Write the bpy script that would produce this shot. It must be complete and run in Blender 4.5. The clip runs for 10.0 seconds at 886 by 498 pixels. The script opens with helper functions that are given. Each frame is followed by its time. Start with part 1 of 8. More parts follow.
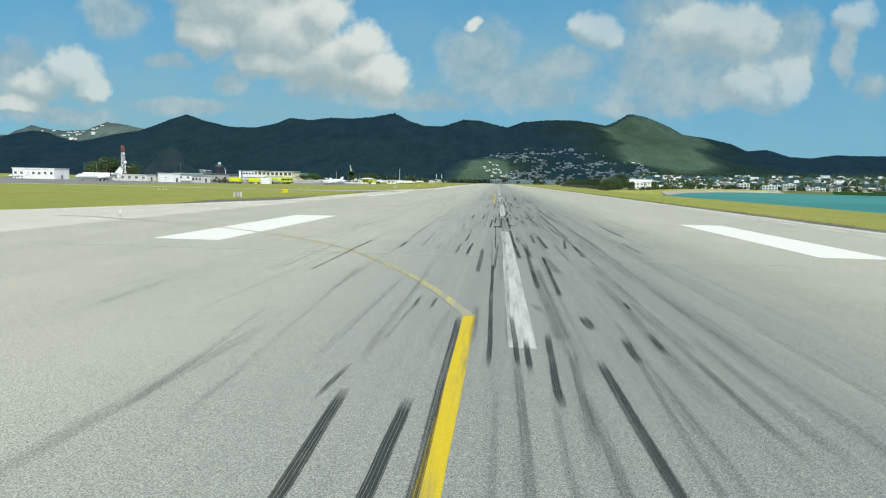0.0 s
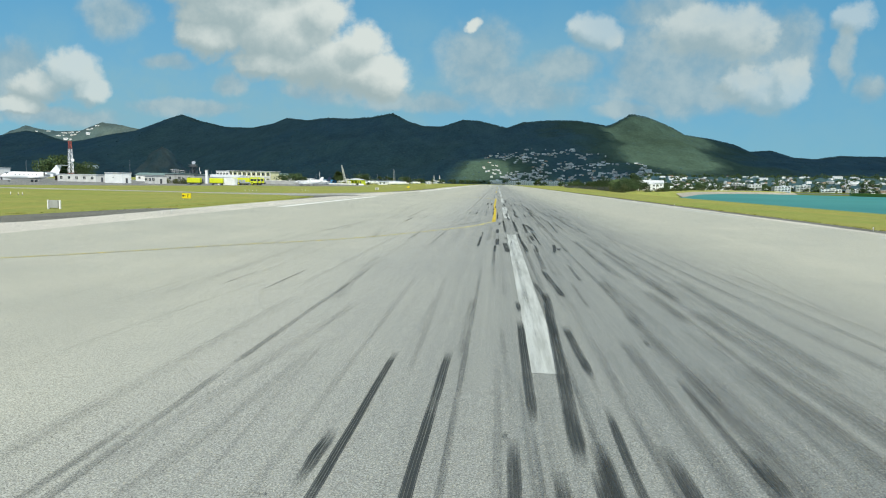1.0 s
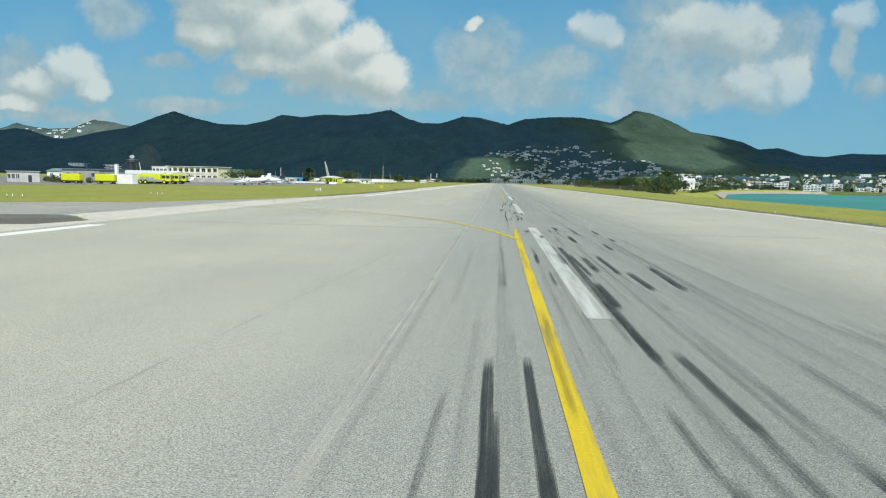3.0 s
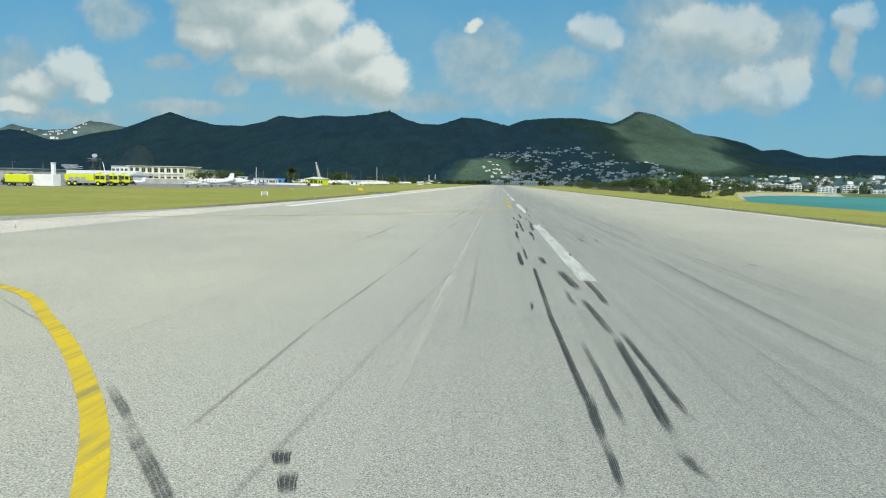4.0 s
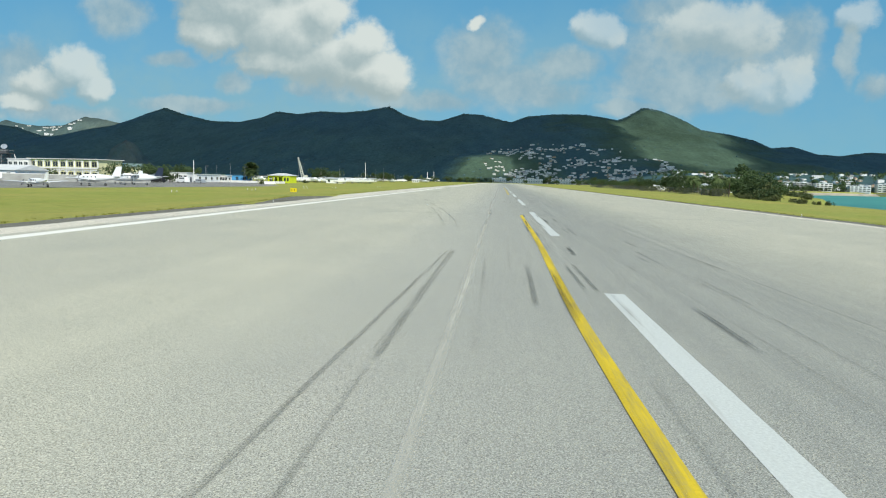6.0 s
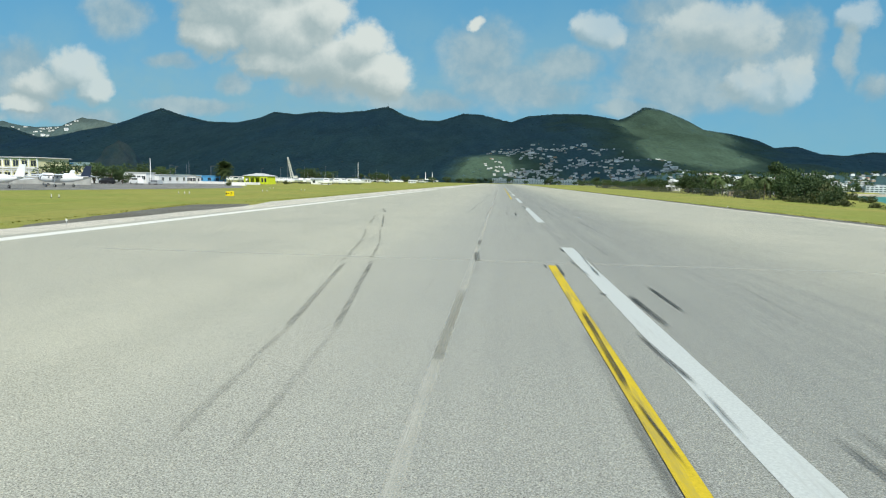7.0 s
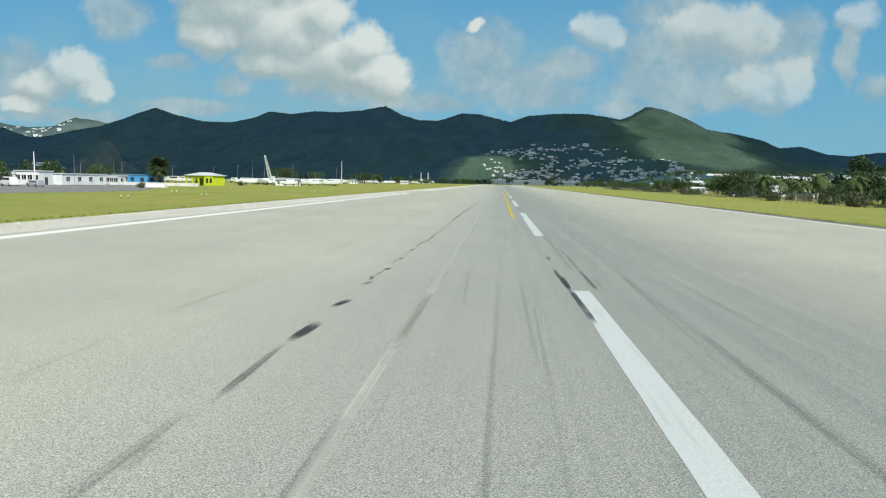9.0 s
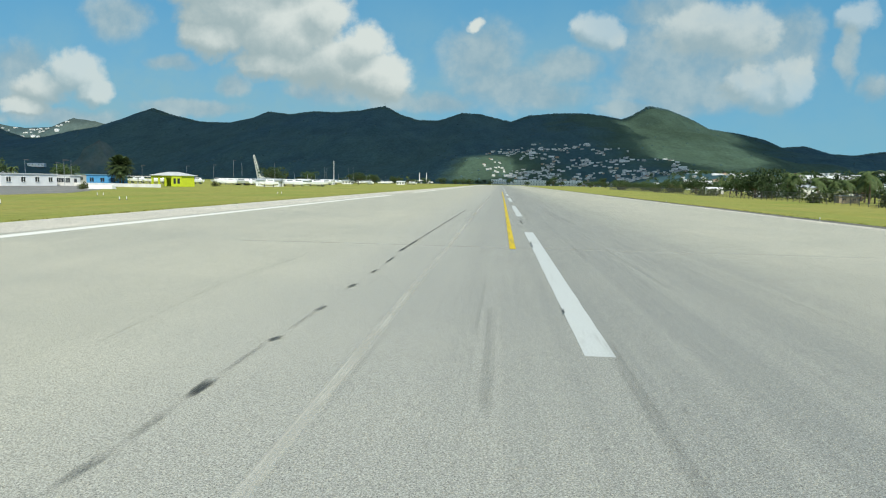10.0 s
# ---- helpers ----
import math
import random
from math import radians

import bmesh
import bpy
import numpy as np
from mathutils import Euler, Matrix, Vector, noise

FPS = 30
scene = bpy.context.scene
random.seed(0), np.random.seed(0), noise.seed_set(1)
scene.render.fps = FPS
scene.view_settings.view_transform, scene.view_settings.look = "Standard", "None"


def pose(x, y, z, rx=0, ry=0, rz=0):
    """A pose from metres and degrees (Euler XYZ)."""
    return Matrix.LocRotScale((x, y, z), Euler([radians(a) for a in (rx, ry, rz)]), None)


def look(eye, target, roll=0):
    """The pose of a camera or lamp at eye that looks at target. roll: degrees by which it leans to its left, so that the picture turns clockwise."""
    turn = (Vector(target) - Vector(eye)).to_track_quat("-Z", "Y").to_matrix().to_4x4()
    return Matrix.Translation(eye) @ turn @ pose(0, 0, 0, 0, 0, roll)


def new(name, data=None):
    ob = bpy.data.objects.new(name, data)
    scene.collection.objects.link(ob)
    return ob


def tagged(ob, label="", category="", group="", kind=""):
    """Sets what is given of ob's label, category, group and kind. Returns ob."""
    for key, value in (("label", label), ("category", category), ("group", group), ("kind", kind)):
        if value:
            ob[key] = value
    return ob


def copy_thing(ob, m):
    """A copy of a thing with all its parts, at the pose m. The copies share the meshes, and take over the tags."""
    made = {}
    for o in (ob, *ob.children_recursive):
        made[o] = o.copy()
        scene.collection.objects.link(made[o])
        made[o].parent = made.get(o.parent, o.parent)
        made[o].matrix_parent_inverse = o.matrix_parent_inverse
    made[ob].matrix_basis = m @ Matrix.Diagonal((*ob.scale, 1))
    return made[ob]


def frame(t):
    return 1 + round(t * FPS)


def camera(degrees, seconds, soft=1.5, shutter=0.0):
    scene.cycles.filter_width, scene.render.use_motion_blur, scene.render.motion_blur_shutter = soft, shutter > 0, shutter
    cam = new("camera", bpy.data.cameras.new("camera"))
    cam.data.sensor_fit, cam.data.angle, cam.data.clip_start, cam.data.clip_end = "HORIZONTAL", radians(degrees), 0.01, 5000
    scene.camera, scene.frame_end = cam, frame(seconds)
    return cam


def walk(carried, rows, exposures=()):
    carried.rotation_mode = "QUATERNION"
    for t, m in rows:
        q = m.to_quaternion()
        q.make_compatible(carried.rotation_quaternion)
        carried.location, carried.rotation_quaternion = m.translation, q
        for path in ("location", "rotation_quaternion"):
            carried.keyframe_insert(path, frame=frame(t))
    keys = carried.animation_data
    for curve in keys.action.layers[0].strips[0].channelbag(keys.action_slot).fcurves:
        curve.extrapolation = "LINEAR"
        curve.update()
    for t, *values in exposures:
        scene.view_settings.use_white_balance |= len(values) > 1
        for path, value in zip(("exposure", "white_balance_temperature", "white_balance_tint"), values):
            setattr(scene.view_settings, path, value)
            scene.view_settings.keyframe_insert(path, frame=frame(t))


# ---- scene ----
cam = camera(70.0, 10.0, soft=1.1)
PATH = [
    (0, (-0.445, 0.63, 2.477), (-0.612, 2.611, 2.264), 1.2),
    (0.5, (-0.603, 20.342, 2.646), (-0.771, 22.323, 2.425), 1.2),
    (1, (-0.734, 39.655, 2.48), (-0.9, 41.637, 2.27), 1.2),
    (1.5, (-1.123, 58.527, 2.465), (-1.281, 60.511, 2.267), 1.1),
    (2, (-1.11, 77.036, 2.376), (-1.274, 79.018, 2.165), 1.1),
    (2.5, (-1.412, 94.813, 2.344), (-1.579, 96.794, 2.128), 1.2),
    (4, (-2.228, 144.624, 2.271), (-2.395, 146.606, 2.062), 1.2),
    (4.5, (-2.16, 160.057, 2.379), (-2.328, 162.038, 2.162), 1.4),
    (5, (-2.444, 175.21, 2.343), (-2.613, 177.192, 2.130), 1.2),
    (5.5, (-2.56, 189.634, 2.387), (-2.733, 191.616, 2.170), 1.3),
    (7, (-2.542, 231.08, 2.378), (-2.716, 233.061, 2.164), 1.2),
    (7.5, (-2.425, 243.475, 2.371), (-2.599, 245.456, 2.157), 1.1),
    (8, (-2.299, 255.141, 2.455), (-2.472, 257.122, 2.242), 1.2),
    (8.5, (-2.149, 266.604, 2.394), (-2.321, 268.586, 2.183), 1.1),
    (9, (-1.869, 277.707, 2.375), (-2.042, 279.688, 2.164), 1.2),
    (9.5, (-1.741, 288.222, 2.333), (-1.915, 290.203, 2.123), 1.2),
    (10, (-1.435, 298.171, 2.345), (-1.61, 300.153, 2.135), 1.1),
]
walk(cam, [(t, look(eye, target, roll)) for t, eye, target, roll in PATH])

# ---- sky, sun, exposure ----
SUN_AZ = radians(152)          # clockwise from +y, the sun stands behind and to the right
SUN_EL = radians(47)
TO_SUN = Vector((math.sin(SUN_AZ) * math.cos(SUN_EL), math.cos(SUN_AZ) * math.cos(SUN_EL), math.sin(SUN_EL)))

sun_data = bpy.data.lights.new("sun", "SUN")
sun_data.energy, sun_data.angle, sun_data.color = 4.9, radians(0.53), (0.985, 0.965, 0.865)
sun = new("sun", sun_data)
sun.rotation_euler = TO_SUN.to_track_quat("Z", "Y").to_euler()

world = bpy.data.worlds.new("sky")
scene.world = world
world.use_nodes = True
wt = world.node_tree
wt.nodes.clear()


def wn(kind):
    return wt.nodes.new(kind)


def wmath(op, a, b=None, clamp=False):
    n = wn("ShaderNodeMath")
    n.operation, n.use_clamp = op, clamp
    for i, v in enumerate((a, b)):
        if v is None:
            continue
        if isinstance(v, (int, float)):
            n.inputs[i].default_value = v
        else:
            wt.links.new(v, n.inputs[i])
    return n.outputs[0]


def wmix(fac, a, b):
    n = wn("ShaderNodeMix")
    n.data_type = "RGBA"
    wt.links.new(fac, n.inputs[0])
    for i, v in ((6, a), (7, b)):
        if isinstance(v, tuple):
            n.inputs[i].default_value = (*v, 1)
        else:
            wt.links.new(v, n.inputs[i])
    return n.outputs[2]


sky = wn("ShaderNodeTexSky")
sky.sky_type, sky.sun_disc = "NISHITA", False
sky.sun_elevation, sky.sun_rotation = SUN_EL, SUN_AZ
sky.air_density, sky.dust_density, sky.ozone_density = 1.0, 0.2, 3.0
coord = wn("ShaderNodeTexCoord")
sep = wn("ShaderNodeSeparateXYZ")
wt.links.new(coord.outputs["Generated"], sep.inputs[0])
depth = wmath("MAXIMUM", wmath("ABSOLUTE", sep.outputs[1]), 0.12)
u0 = wmath("DIVIDE", sep.outputs[0], depth)
v0 = wmath("DIVIDE", sep.outputs[2], depth)
flat = wn("ShaderNodeCombineXYZ")
wt.links.new(u0, flat.inputs[0])
wt.links.new(v0, flat.inputs[1])


def wnoise(scale, detail, rough, stretch=1.0, shift=0.0):
    m = wn("ShaderNodeMapping")
    m.inputs["Location"].default_value = (shift, shift * 0.7, shift)
    m.inputs["Scale"].default_value = (1, stretch, 1)
    wt.links.new(flat.outputs[0], m.inputs[0])
    n = wn("ShaderNodeTexNoise")
    n.inputs["Scale"].default_value, n.inputs["Detail"].default_value, n.inputs["Roughness"].default_value = scale, detail, rough
    wt.links.new(m.outputs[0], n.inputs[0])
    return n


warp = wnoise(17, 4, 0.55)
ws = wn("ShaderNodeSeparateXYZ")
wt.links.new(warp.outputs["Color"], ws.inputs[0])
u = wmath("ADD", u0, wmath("MULTIPLY", wmath("SUBTRACT", ws.outputs[0], 0.5), 0.044))
v = wmath("ADD", v0, wmath("MULTIPLY", wmath("SUBTRACT", ws.outputs[1], 0.5), 0.036))


def cloud_mask(blobs):
    """The highest of some soft ellipses: centre and radii as tangents across and up."""
    best = None
    for cu, cv, ru, rv in blobs:
        a = wmath("POWER", wmath("ABSOLUTE", wmath("DIVIDE", wmath("SUBTRACT", u, cu), ru)), 2)
        b = wmath("POWER", wmath("ABSOLUTE", wmath("DIVIDE", wmath("SUBTRACT", v, cv), rv)), 2)
        d = wmath("SUBTRACT", 1.0, wmath("ADD", a, b))
        best = d if best is None else wmath("MAXIMUM", best, d)
    return best


HEAPED = [(-0.419, 0.269, 0.100, 0.060), (-0.346, 0.230, 0.108, 0.064), (-0.269, 0.191, 0.090, 0.050), (-0.201, 0.166, 0.062, 0.034), (-0.291, 0.260, 0.054, 0.042),
          (-0.456, 0.225, 0.065, 0.035), (-0.219, 0.209, 0.045, 0.036), (-0.409, 0.311, 0.162, 0.051), (-0.374, 0.182, 0.064, 0.026), (-0.701, 0.164, 0.050, 0.039),
          (-0.746, 0.144, 0.049, 0.029), (-0.673, 0.136, 0.035, 0.022), (-0.787, 0.109, 0.050, 0.016), (-0.044, 0.241, 0.015, 0.010), (0.145, 0.233, 0.038, 0.028),
          (0.396, 0.146, 0.052, 0.034), (0.354, 0.161, 0.032, 0.025), (0.427, 0.161, 0.022, 0.033), (0.317, 0.230, 0.089, 0.041), (0.511, 0.250, 0.031, 0.027)]
VEILED = [(-0.794, 0.180, 0.059, 0.036), (-0.806, 0.135, 0.079, 0.036), (-0.625, 0.256, 0.052, 0.039), (-0.532, 0.183, 0.042, 0.012),
          (-0.432, 0.148, 0.026, 0.016), (-0.319, 0.140, 0.026, 0.012), (-0.255, 0.148, 0.081, 0.026), (-0.174, 0.129, 0.045, 0.017), (-0.034, 0.192, 0.054, 0.052),
          (0.011, 0.150, 0.086, 0.036), (0.063, 0.138, 0.060, 0.022), (0.095, 0.180, 0.051, 0.025), (0.303, 0.202, 0.137, 0.065), (0.265, 0.144, 0.107, 0.033),
          (0.205, 0.177, 0.037, 0.041), (0.504, 0.198, 0.014, 0.040), (0.539, 0.150, 0.019, 0.021), (0.242, 0.259, 0.073, 0.032), (0.423, 0.218, 0.040, 0.048),
          (-0.739, 0.094, 0.117, 0.015), (-0.506, 0.110, 0.085, 0.013), (-0.094, 0.123, 0.053, 0.016), (0.200, 0.114, 0.050, 0.013)]
puff = wnoise(13, 7, 0.60)
fine = wnoise(34, 5, 0.55, shift=3.1)
lumps = wmath("ADD", wmath("SUBTRACT", puff.outputs[0], 0.5), wmath("MULTIPLY", wmath("SUBTRACT", fine.outputs[0], 0.5), 0.4))
heap_m, veil_m = cloud_mask(HEAPED), cloud_mask(VEILED)
heap = wmath("ADD", heap_m, wmath("MULTIPLY", lumps, 2.7))
veil = wmath("ADD", veil_m, wmath("MULTIPLY", lumps, 2.6))


def ramp(value, low, high):
    n = wn("ShaderNodeMapRange")
    n.interpolation_type = "SMOOTHSTEP"
    wt.links.new(value, n.inputs[0])
    n.inputs[1].default_value, n.inputs[2].default_value = low, high
    return n.outputs[0]


heap_d = wmath("MULTIPLY", wmath("MULTIPLY", ramp(heap, -0.50, 0.50), wmath("SUBTRACT", 1.0, wmath("ADD", wmath("MULTIPLY", ramp(u0, 0.04, 0.16), 0.45), wmath("MULTIPLY", wmath("SUBTRACT", 1.0, ramp(u0, -0.62, -0.52)), 0.22)))), 0.95)
veil_d = wmath("MULTIPLY", ramp(veil, -0.9, 0.9), 0.84)
# loose fair-weather cloud over the rest of the sky
loose = wnoise(2.3, 7, 0.6, 1.6, 5.0)
loose_d = wmath("MULTIPLY", ramp(loose.outputs[0], 0.60, 0.78), wmath("MULTIPLY", ramp(v0, 0.30, 0.6), 0.8))
# sunlit crowns where the heap thins upwards to the right, bluish-grey bellies below
u_low, v_low = u, v
u, v = wmath("ADD", u, 0.016), wmath("ADD", v, 0.024)
crown = wmath("SUBTRACT", heap_m, cloud_mask(HEAPED))
u, v = u_low, v_low
glow = ramp(wmath("ADD", wmath("MULTIPLY", crown, 0.85), wmath("MULTIPLY", lumps, 1.25)), -0.40, 0.62)
heap_c = wmix(glow, (3.5, 4.5, 4.6), (6.8, 7.4, 7.0))
veil_c = wmix(ramp(lumps, -0.2, 0.25), (2.7, 4.1, 4.8), (4.3, 5.4, 5.6))
tinted = wn("ShaderNodeMix")
tinted.data_type, tinted.blend_type = "RGBA", "MULTIPLY"
tinted.inputs[0].default_value = 1
tinted.inputs[7].default_value = (0.55, 0.92, 1.14, 1)      # sea air, a little greener than a desert sky
wt.links.new(sky.outputs[0], tinted.inputs[6])
low_air = wmath("MULTIPLY", wmath("SUBTRACT", 1.0, ramp(v0, 0.25, 0.75)), 0.72)          # moist air over the sea evens the lower sky
clear = wmix(low_air, tinted.outputs[2], (1.08, 3.65, 5.55))
# thin broken haze that lies over the hills, thickest towards the land
thin = wnoise(6.5, 6, 0.62, shift=7.7)
haze = wmath("MULTIPLY", wmath("MULTIPLY", wmath("SUBTRACT", 1.0, ramp(v0, 0.13, 0.33)), wmath("SUBTRACT", 0.88, wmath("MULTIPLY", ramp(u0, -0.15, 0.35), 0.42))),
             wmath("ADD", 0.45, wmath("MULTIPLY", ramp(thin.outputs[0], 0.36, 0.66), 0.55)))
clear = wmix(haze, clear, (2.45, 4.55, 5.35))
c1 = wmix(wmath("MAXIMUM", veil_d, loose_d), clear, veil_c)
c2 = wmix(heap_d, c1, heap_c)
back = wn("ShaderNodeBackground")
back.inputs["Strength"].default_value = 0.102
wt.links.new(c2, back.inputs[0])
wout = wn("ShaderNodeOutputWorld")
wt.links.new(back.outputs[0], wout.inputs[0])


# ---- materials ----
def material(name, color, rough=0.7, metal=0.0, vary=0.15, scale=1.0, fine_scale=12.0, bump=0.1, second=None, spec=0.4, per_object=0.0):
    """A worn surface: two scales of variation round a base colour, with fine relief."""
    m = bpy.data.materials.new(name)
    m.use_nodes = True
    t = m.node_tree
    b = t.nodes["Principled BSDF"]
    b.inputs["Roughness"].default_value, b.inputs["Metallic"].default_value = rough, metal
    b.inputs["Specular IOR Level"].default_value = spec
    geo = t.nodes.new("ShaderNodeNewGeometry")
    big, small = t.nodes.new("ShaderNodeTexNoise"), t.nodes.new("ShaderNodeTexNoise")
    for n, s, d in ((big, scale, 4), (small, fine_scale, 5)):
        n.inputs["Scale"].default_value, n.inputs["Detail"].default_value = s, d
        t.links.new(geo.outputs["Position"], n.inputs[0])
    mix = t.nodes.new("ShaderNodeMix")
    mix.data_type = "RGBA"
    other = second or tuple(c * (1 - 2 * vary) for c in color)
    mix.inputs[6].default_value, mix.inputs[7].default_value = (*color, 1), (*other, 1)
    contrast = t.nodes.new("ShaderNodeMapRange")
    contrast.inputs[1].default_value, contrast.inputs[2].default_value = 0.32, 0.68
    t.links.new(big.outputs[0], contrast.inputs[0])
    t.links.new(contrast.outputs[0], mix.inputs[0])
    grain = t.nodes.new("ShaderNodeMix")
    grain.data_type, grain.blend_type = "RGBA", "MULTIPLY"
    grain.inputs[0].default_value = 1
    gr = t.nodes.new("ShaderNodeMapRange")
    gr.inputs[1].default_value, gr.inputs[2].default_value = 0.25, 0.75
    gr.inputs[3].default_value, gr.inputs[4].default_value = 1 - vary, 1 + vary
    t.links.new(small.outputs[0], gr.inputs[0])
    t.links.new(mix.outputs[2], grain.inputs[6])
    t.links.new(gr.outputs[0], grain.inputs[7])
    out = grain.outputs[2]
    if per_object:
        info = t.nodes.new("ShaderNodeObjectInfo")
        pr = t.nodes.new("ShaderNodeMapRange")
        pr.inputs[3].default_value, pr.inputs[4].default_value = 1 - per_object, 1 + per_object
        t.links.new(info.outputs["Random"], pr.inputs[0])
        g2 = t.nodes.new("ShaderNodeMix")
        g2.data_type, g2.blend_type = "RGBA", "MULTIPLY"
        g2.inputs[0].default_value = 1
        t.links.new(out, g2.inputs[6])
        t.links.new(pr.outputs[0], g2.inputs[7])
        out = g2.outputs[2]
    t.links.new(out, b.inputs["Base Color"])
    if bump:
        bp = t.nodes.new("ShaderNodeBump")
        bp.inputs["Strength"].default_value, bp.inputs["Distance"].default_value = bump, 0.5 / fine_scale
        t.links.new(small.outputs[0], bp.inputs["Height"])
        t.links.new(bp.outputs[0], b.inputs["Normal"])
    return m


class Tree:
    """Short ways to wire a material's nodes."""

    def __init__(self, name):
        self.m = bpy.data.materials.new(name)
        self.m.use_nodes = True
        self.t = self.m.node_tree
        self.b = self.t.nodes["Principled BSDF"]
        self.pos = self.t.nodes.new("ShaderNodeNewGeometry").outputs["Position"]

    def noise(self, scale, detail=4, rough=0.55, stretch=(1, 1, 1)):
        mp = self.t.nodes.new("ShaderNodeMapping")
        mp.inputs["Scale"].default_value = stretch
        self.t.links.new(self.pos, mp.inputs[0])
        n = self.t.nodes.new("ShaderNodeTexNoise")
        n.inputs["Scale"].default_value, n.inputs["Detail"].default_value, n.inputs["Roughness"].default_value = scale, detail, rough
        self.t.links.new(mp.outputs[0], n.inputs[0])
        return n.outputs[0]

    def range(self, value, a, b, c=0.0, d=1.0, smooth=False):
        n = self.t.nodes.new("ShaderNodeMapRange")
        if smooth:
            n.interpolation_type = "SMOOTHSTEP"
        self.t.links.new(value, n.inputs[0])
        for i, x in enumerate((a, b, c, d)):
            n.inputs[i + 1].default_value = x
        return n.outputs[0]

    def math(self, op, a, b=0.0):
        n = self.t.nodes.new("ShaderNodeMath")
        n.operation = op
        for i, x in enumerate((a, b)):
            if isinstance(x, (int, float)):
                n.inputs[i].default_value = x
            else:
                self.t.links.new(x, n.inputs[i])
        return n.outputs[0]

    def mix(self, fac, a, b, blend="MIX"):
        n = self.t.nodes.new("ShaderNodeMix")
        n.data_type, n.blend_type = "RGBA", blend
        for i, x in ((0, fac), (6, a), (7, b)):
            if isinstance(x, (int, float)):
                n.inputs[i].default_value = x
            elif isinstance(x, tuple):
                n.inputs[i].default_value = (*x, 1)
            else:
                self.t.links.new(x, n.inputs[i])
        return n.outputs[2]

    def done(self, color, rough=0.8, height=None, strength=0.3, distance=0.02, spec=0.3):
        self.t.links.new(color, self.b.inputs["Base Color"])
        self.b.inputs["Specular IOR Level"].default_value = spec
        if isinstance(rough, (int, float)):
            self.b.inputs["Roughness"].default_value = rough
        else:
            self.t.links.new(rough, self.b.inputs["Roughness"])
        if height is not None:
            bp = self.t.nodes.new("ShaderNodeBump")
            bp.inputs["Strength"].default_value, bp.inputs["Distance"].default_value = strength, distance
            self.t.links.new(height, bp.inputs["Height"])
            self.t.links.new(bp.outputs[0], self.b.inputs["Normal"])
        return self.m


def asphalt_material(name, pale, dark, rubber):
    k = Tree(name)
    grain = k.noise(52, 3, 0.75)
    speck = k.noise(17, 3, 0.6)
    blotch = k.noise(0.16, 5, 0.6)
    streak = k.noise(1.0, 5, 0.6, (1.1, 0.018, 1))
    base = k.mix(k.range(blotch, 0.35, 0.65), pale, dark)
    base = k.mix(k.range(streak, 0.42, 0.68, 0, 0.14), base, tuple(c * 0.7 for c in dark))
    if rubber:
        thin = k.noise(1.0, 6, 0.7, (2.6, 0.018, 1))
        lane = k.noise(1.0, 2, 0.5, (0.30, 0.003, 1))
        sx = k.t.nodes.new("ShaderNodeSeparateXYZ")
        k.t.links.new(k.pos, sx.inputs[0])
        off = k.math("ABSOLUTE", k.math("SUBTRACT", sx.outputs[0], 2.2))
        near = k.range(off, 0.6, 9.0, 1, 0, True)
        # most aeroplanes touch down before the first turn-off
        landing = k.range(sx.outputs[1], 95.0, 165.0, 1.0, 0.74, True)
        worn = k.math("MULTIPLY", k.math("MULTIPLY", near, landing), k.range(thin, 0.36, 0.66, 0.66, 1.06))
        lanes = k.math("ABSOLUTE", k.math("ADD", sx.outputs[0], 0.5))
        base = k.mix(k.math("MULTIPLY", k.range(lanes, 2.0, 8.5, 1, 0, True), 0.50), base, (0.362, 0.372, 0.348))          # polished by the wheels
        base = k.mix(k.math("MULTIPLY", worn, rubber), base, (0.132, 0.151, 0.151))
        base = k.mix(k.math("MULTIPLY", k.range(lane, 0.45, 0.7), 0.12), base, (0.22, 0.228, 0.22))
    base = k.mix(1.0, base, k.range(grain, 0.28, 0.72, 0.40, 1.60), "MULTIPLY")
    chips = k.t.nodes.new("ShaderNodeTexVoronoi")          # single stones of the aggregate
    chips.inputs["Scale"].default_value = 105
    k.t.links.new(k.pos, chips.inputs["Vector"])
    stone = k.t.nodes.new("ShaderNodeSeparateColor")
    k.t.links.new(chips.outputs["Color"], stone.inputs[0])
    base = k.mix(k.range(stone.outputs[1], 0.90, 0.96, 0, 0.6), base, (0.50, 0.46, 0.33))
    base = k.mix(k.range(stone.outputs[2], 0.93, 0.97, 0, 0.7), base, (0.10, 0.10, 0.09))
    base = k.mix(1.0, base, k.range(stone.outputs[0], 0, 1, 0.72, 1.28), "MULTIPLY")
    base = k.mix(1.0, base, k.range(speck, 0.3, 0.7, 0.90, 1.10), "MULTIPLY")
    return k.done(base, k.range(speck, 0.3, 0.7, 0.75, 0.95), grain, 0.5, 0.010)


def grass_material():
    k = Tree("grass")
    patch, clump, blade = k.noise(0.05, 5, 0.6), k.noise(0.9, 5, 0.65), k.noise(14, 4, 0.7)
    rows = k.noise(1.0, 4, 0.6, (0.35, 0.02, 1))
    c = k.mix(k.range(patch, 0.35, 0.65), (0.238, 0.282, 0.062), (0.315, 0.304, 0.086))
    c = k.mix(k.range(rows, 0.48, 0.7, 0, 0.7), c, (0.36, 0.31, 0.085))
    c = k.mix(k.range(clump, 0.5, 0.75, 0, 0.6), c, (0.13, 0.155, 0.022))
    c = k.mix(1.0, c, k.range(blade, 0.3, 0.7, 0.6, 1.4), "MULTIPLY")
    return k.done(c, 0.95, blade, 0.8, 0.06, 0.1)


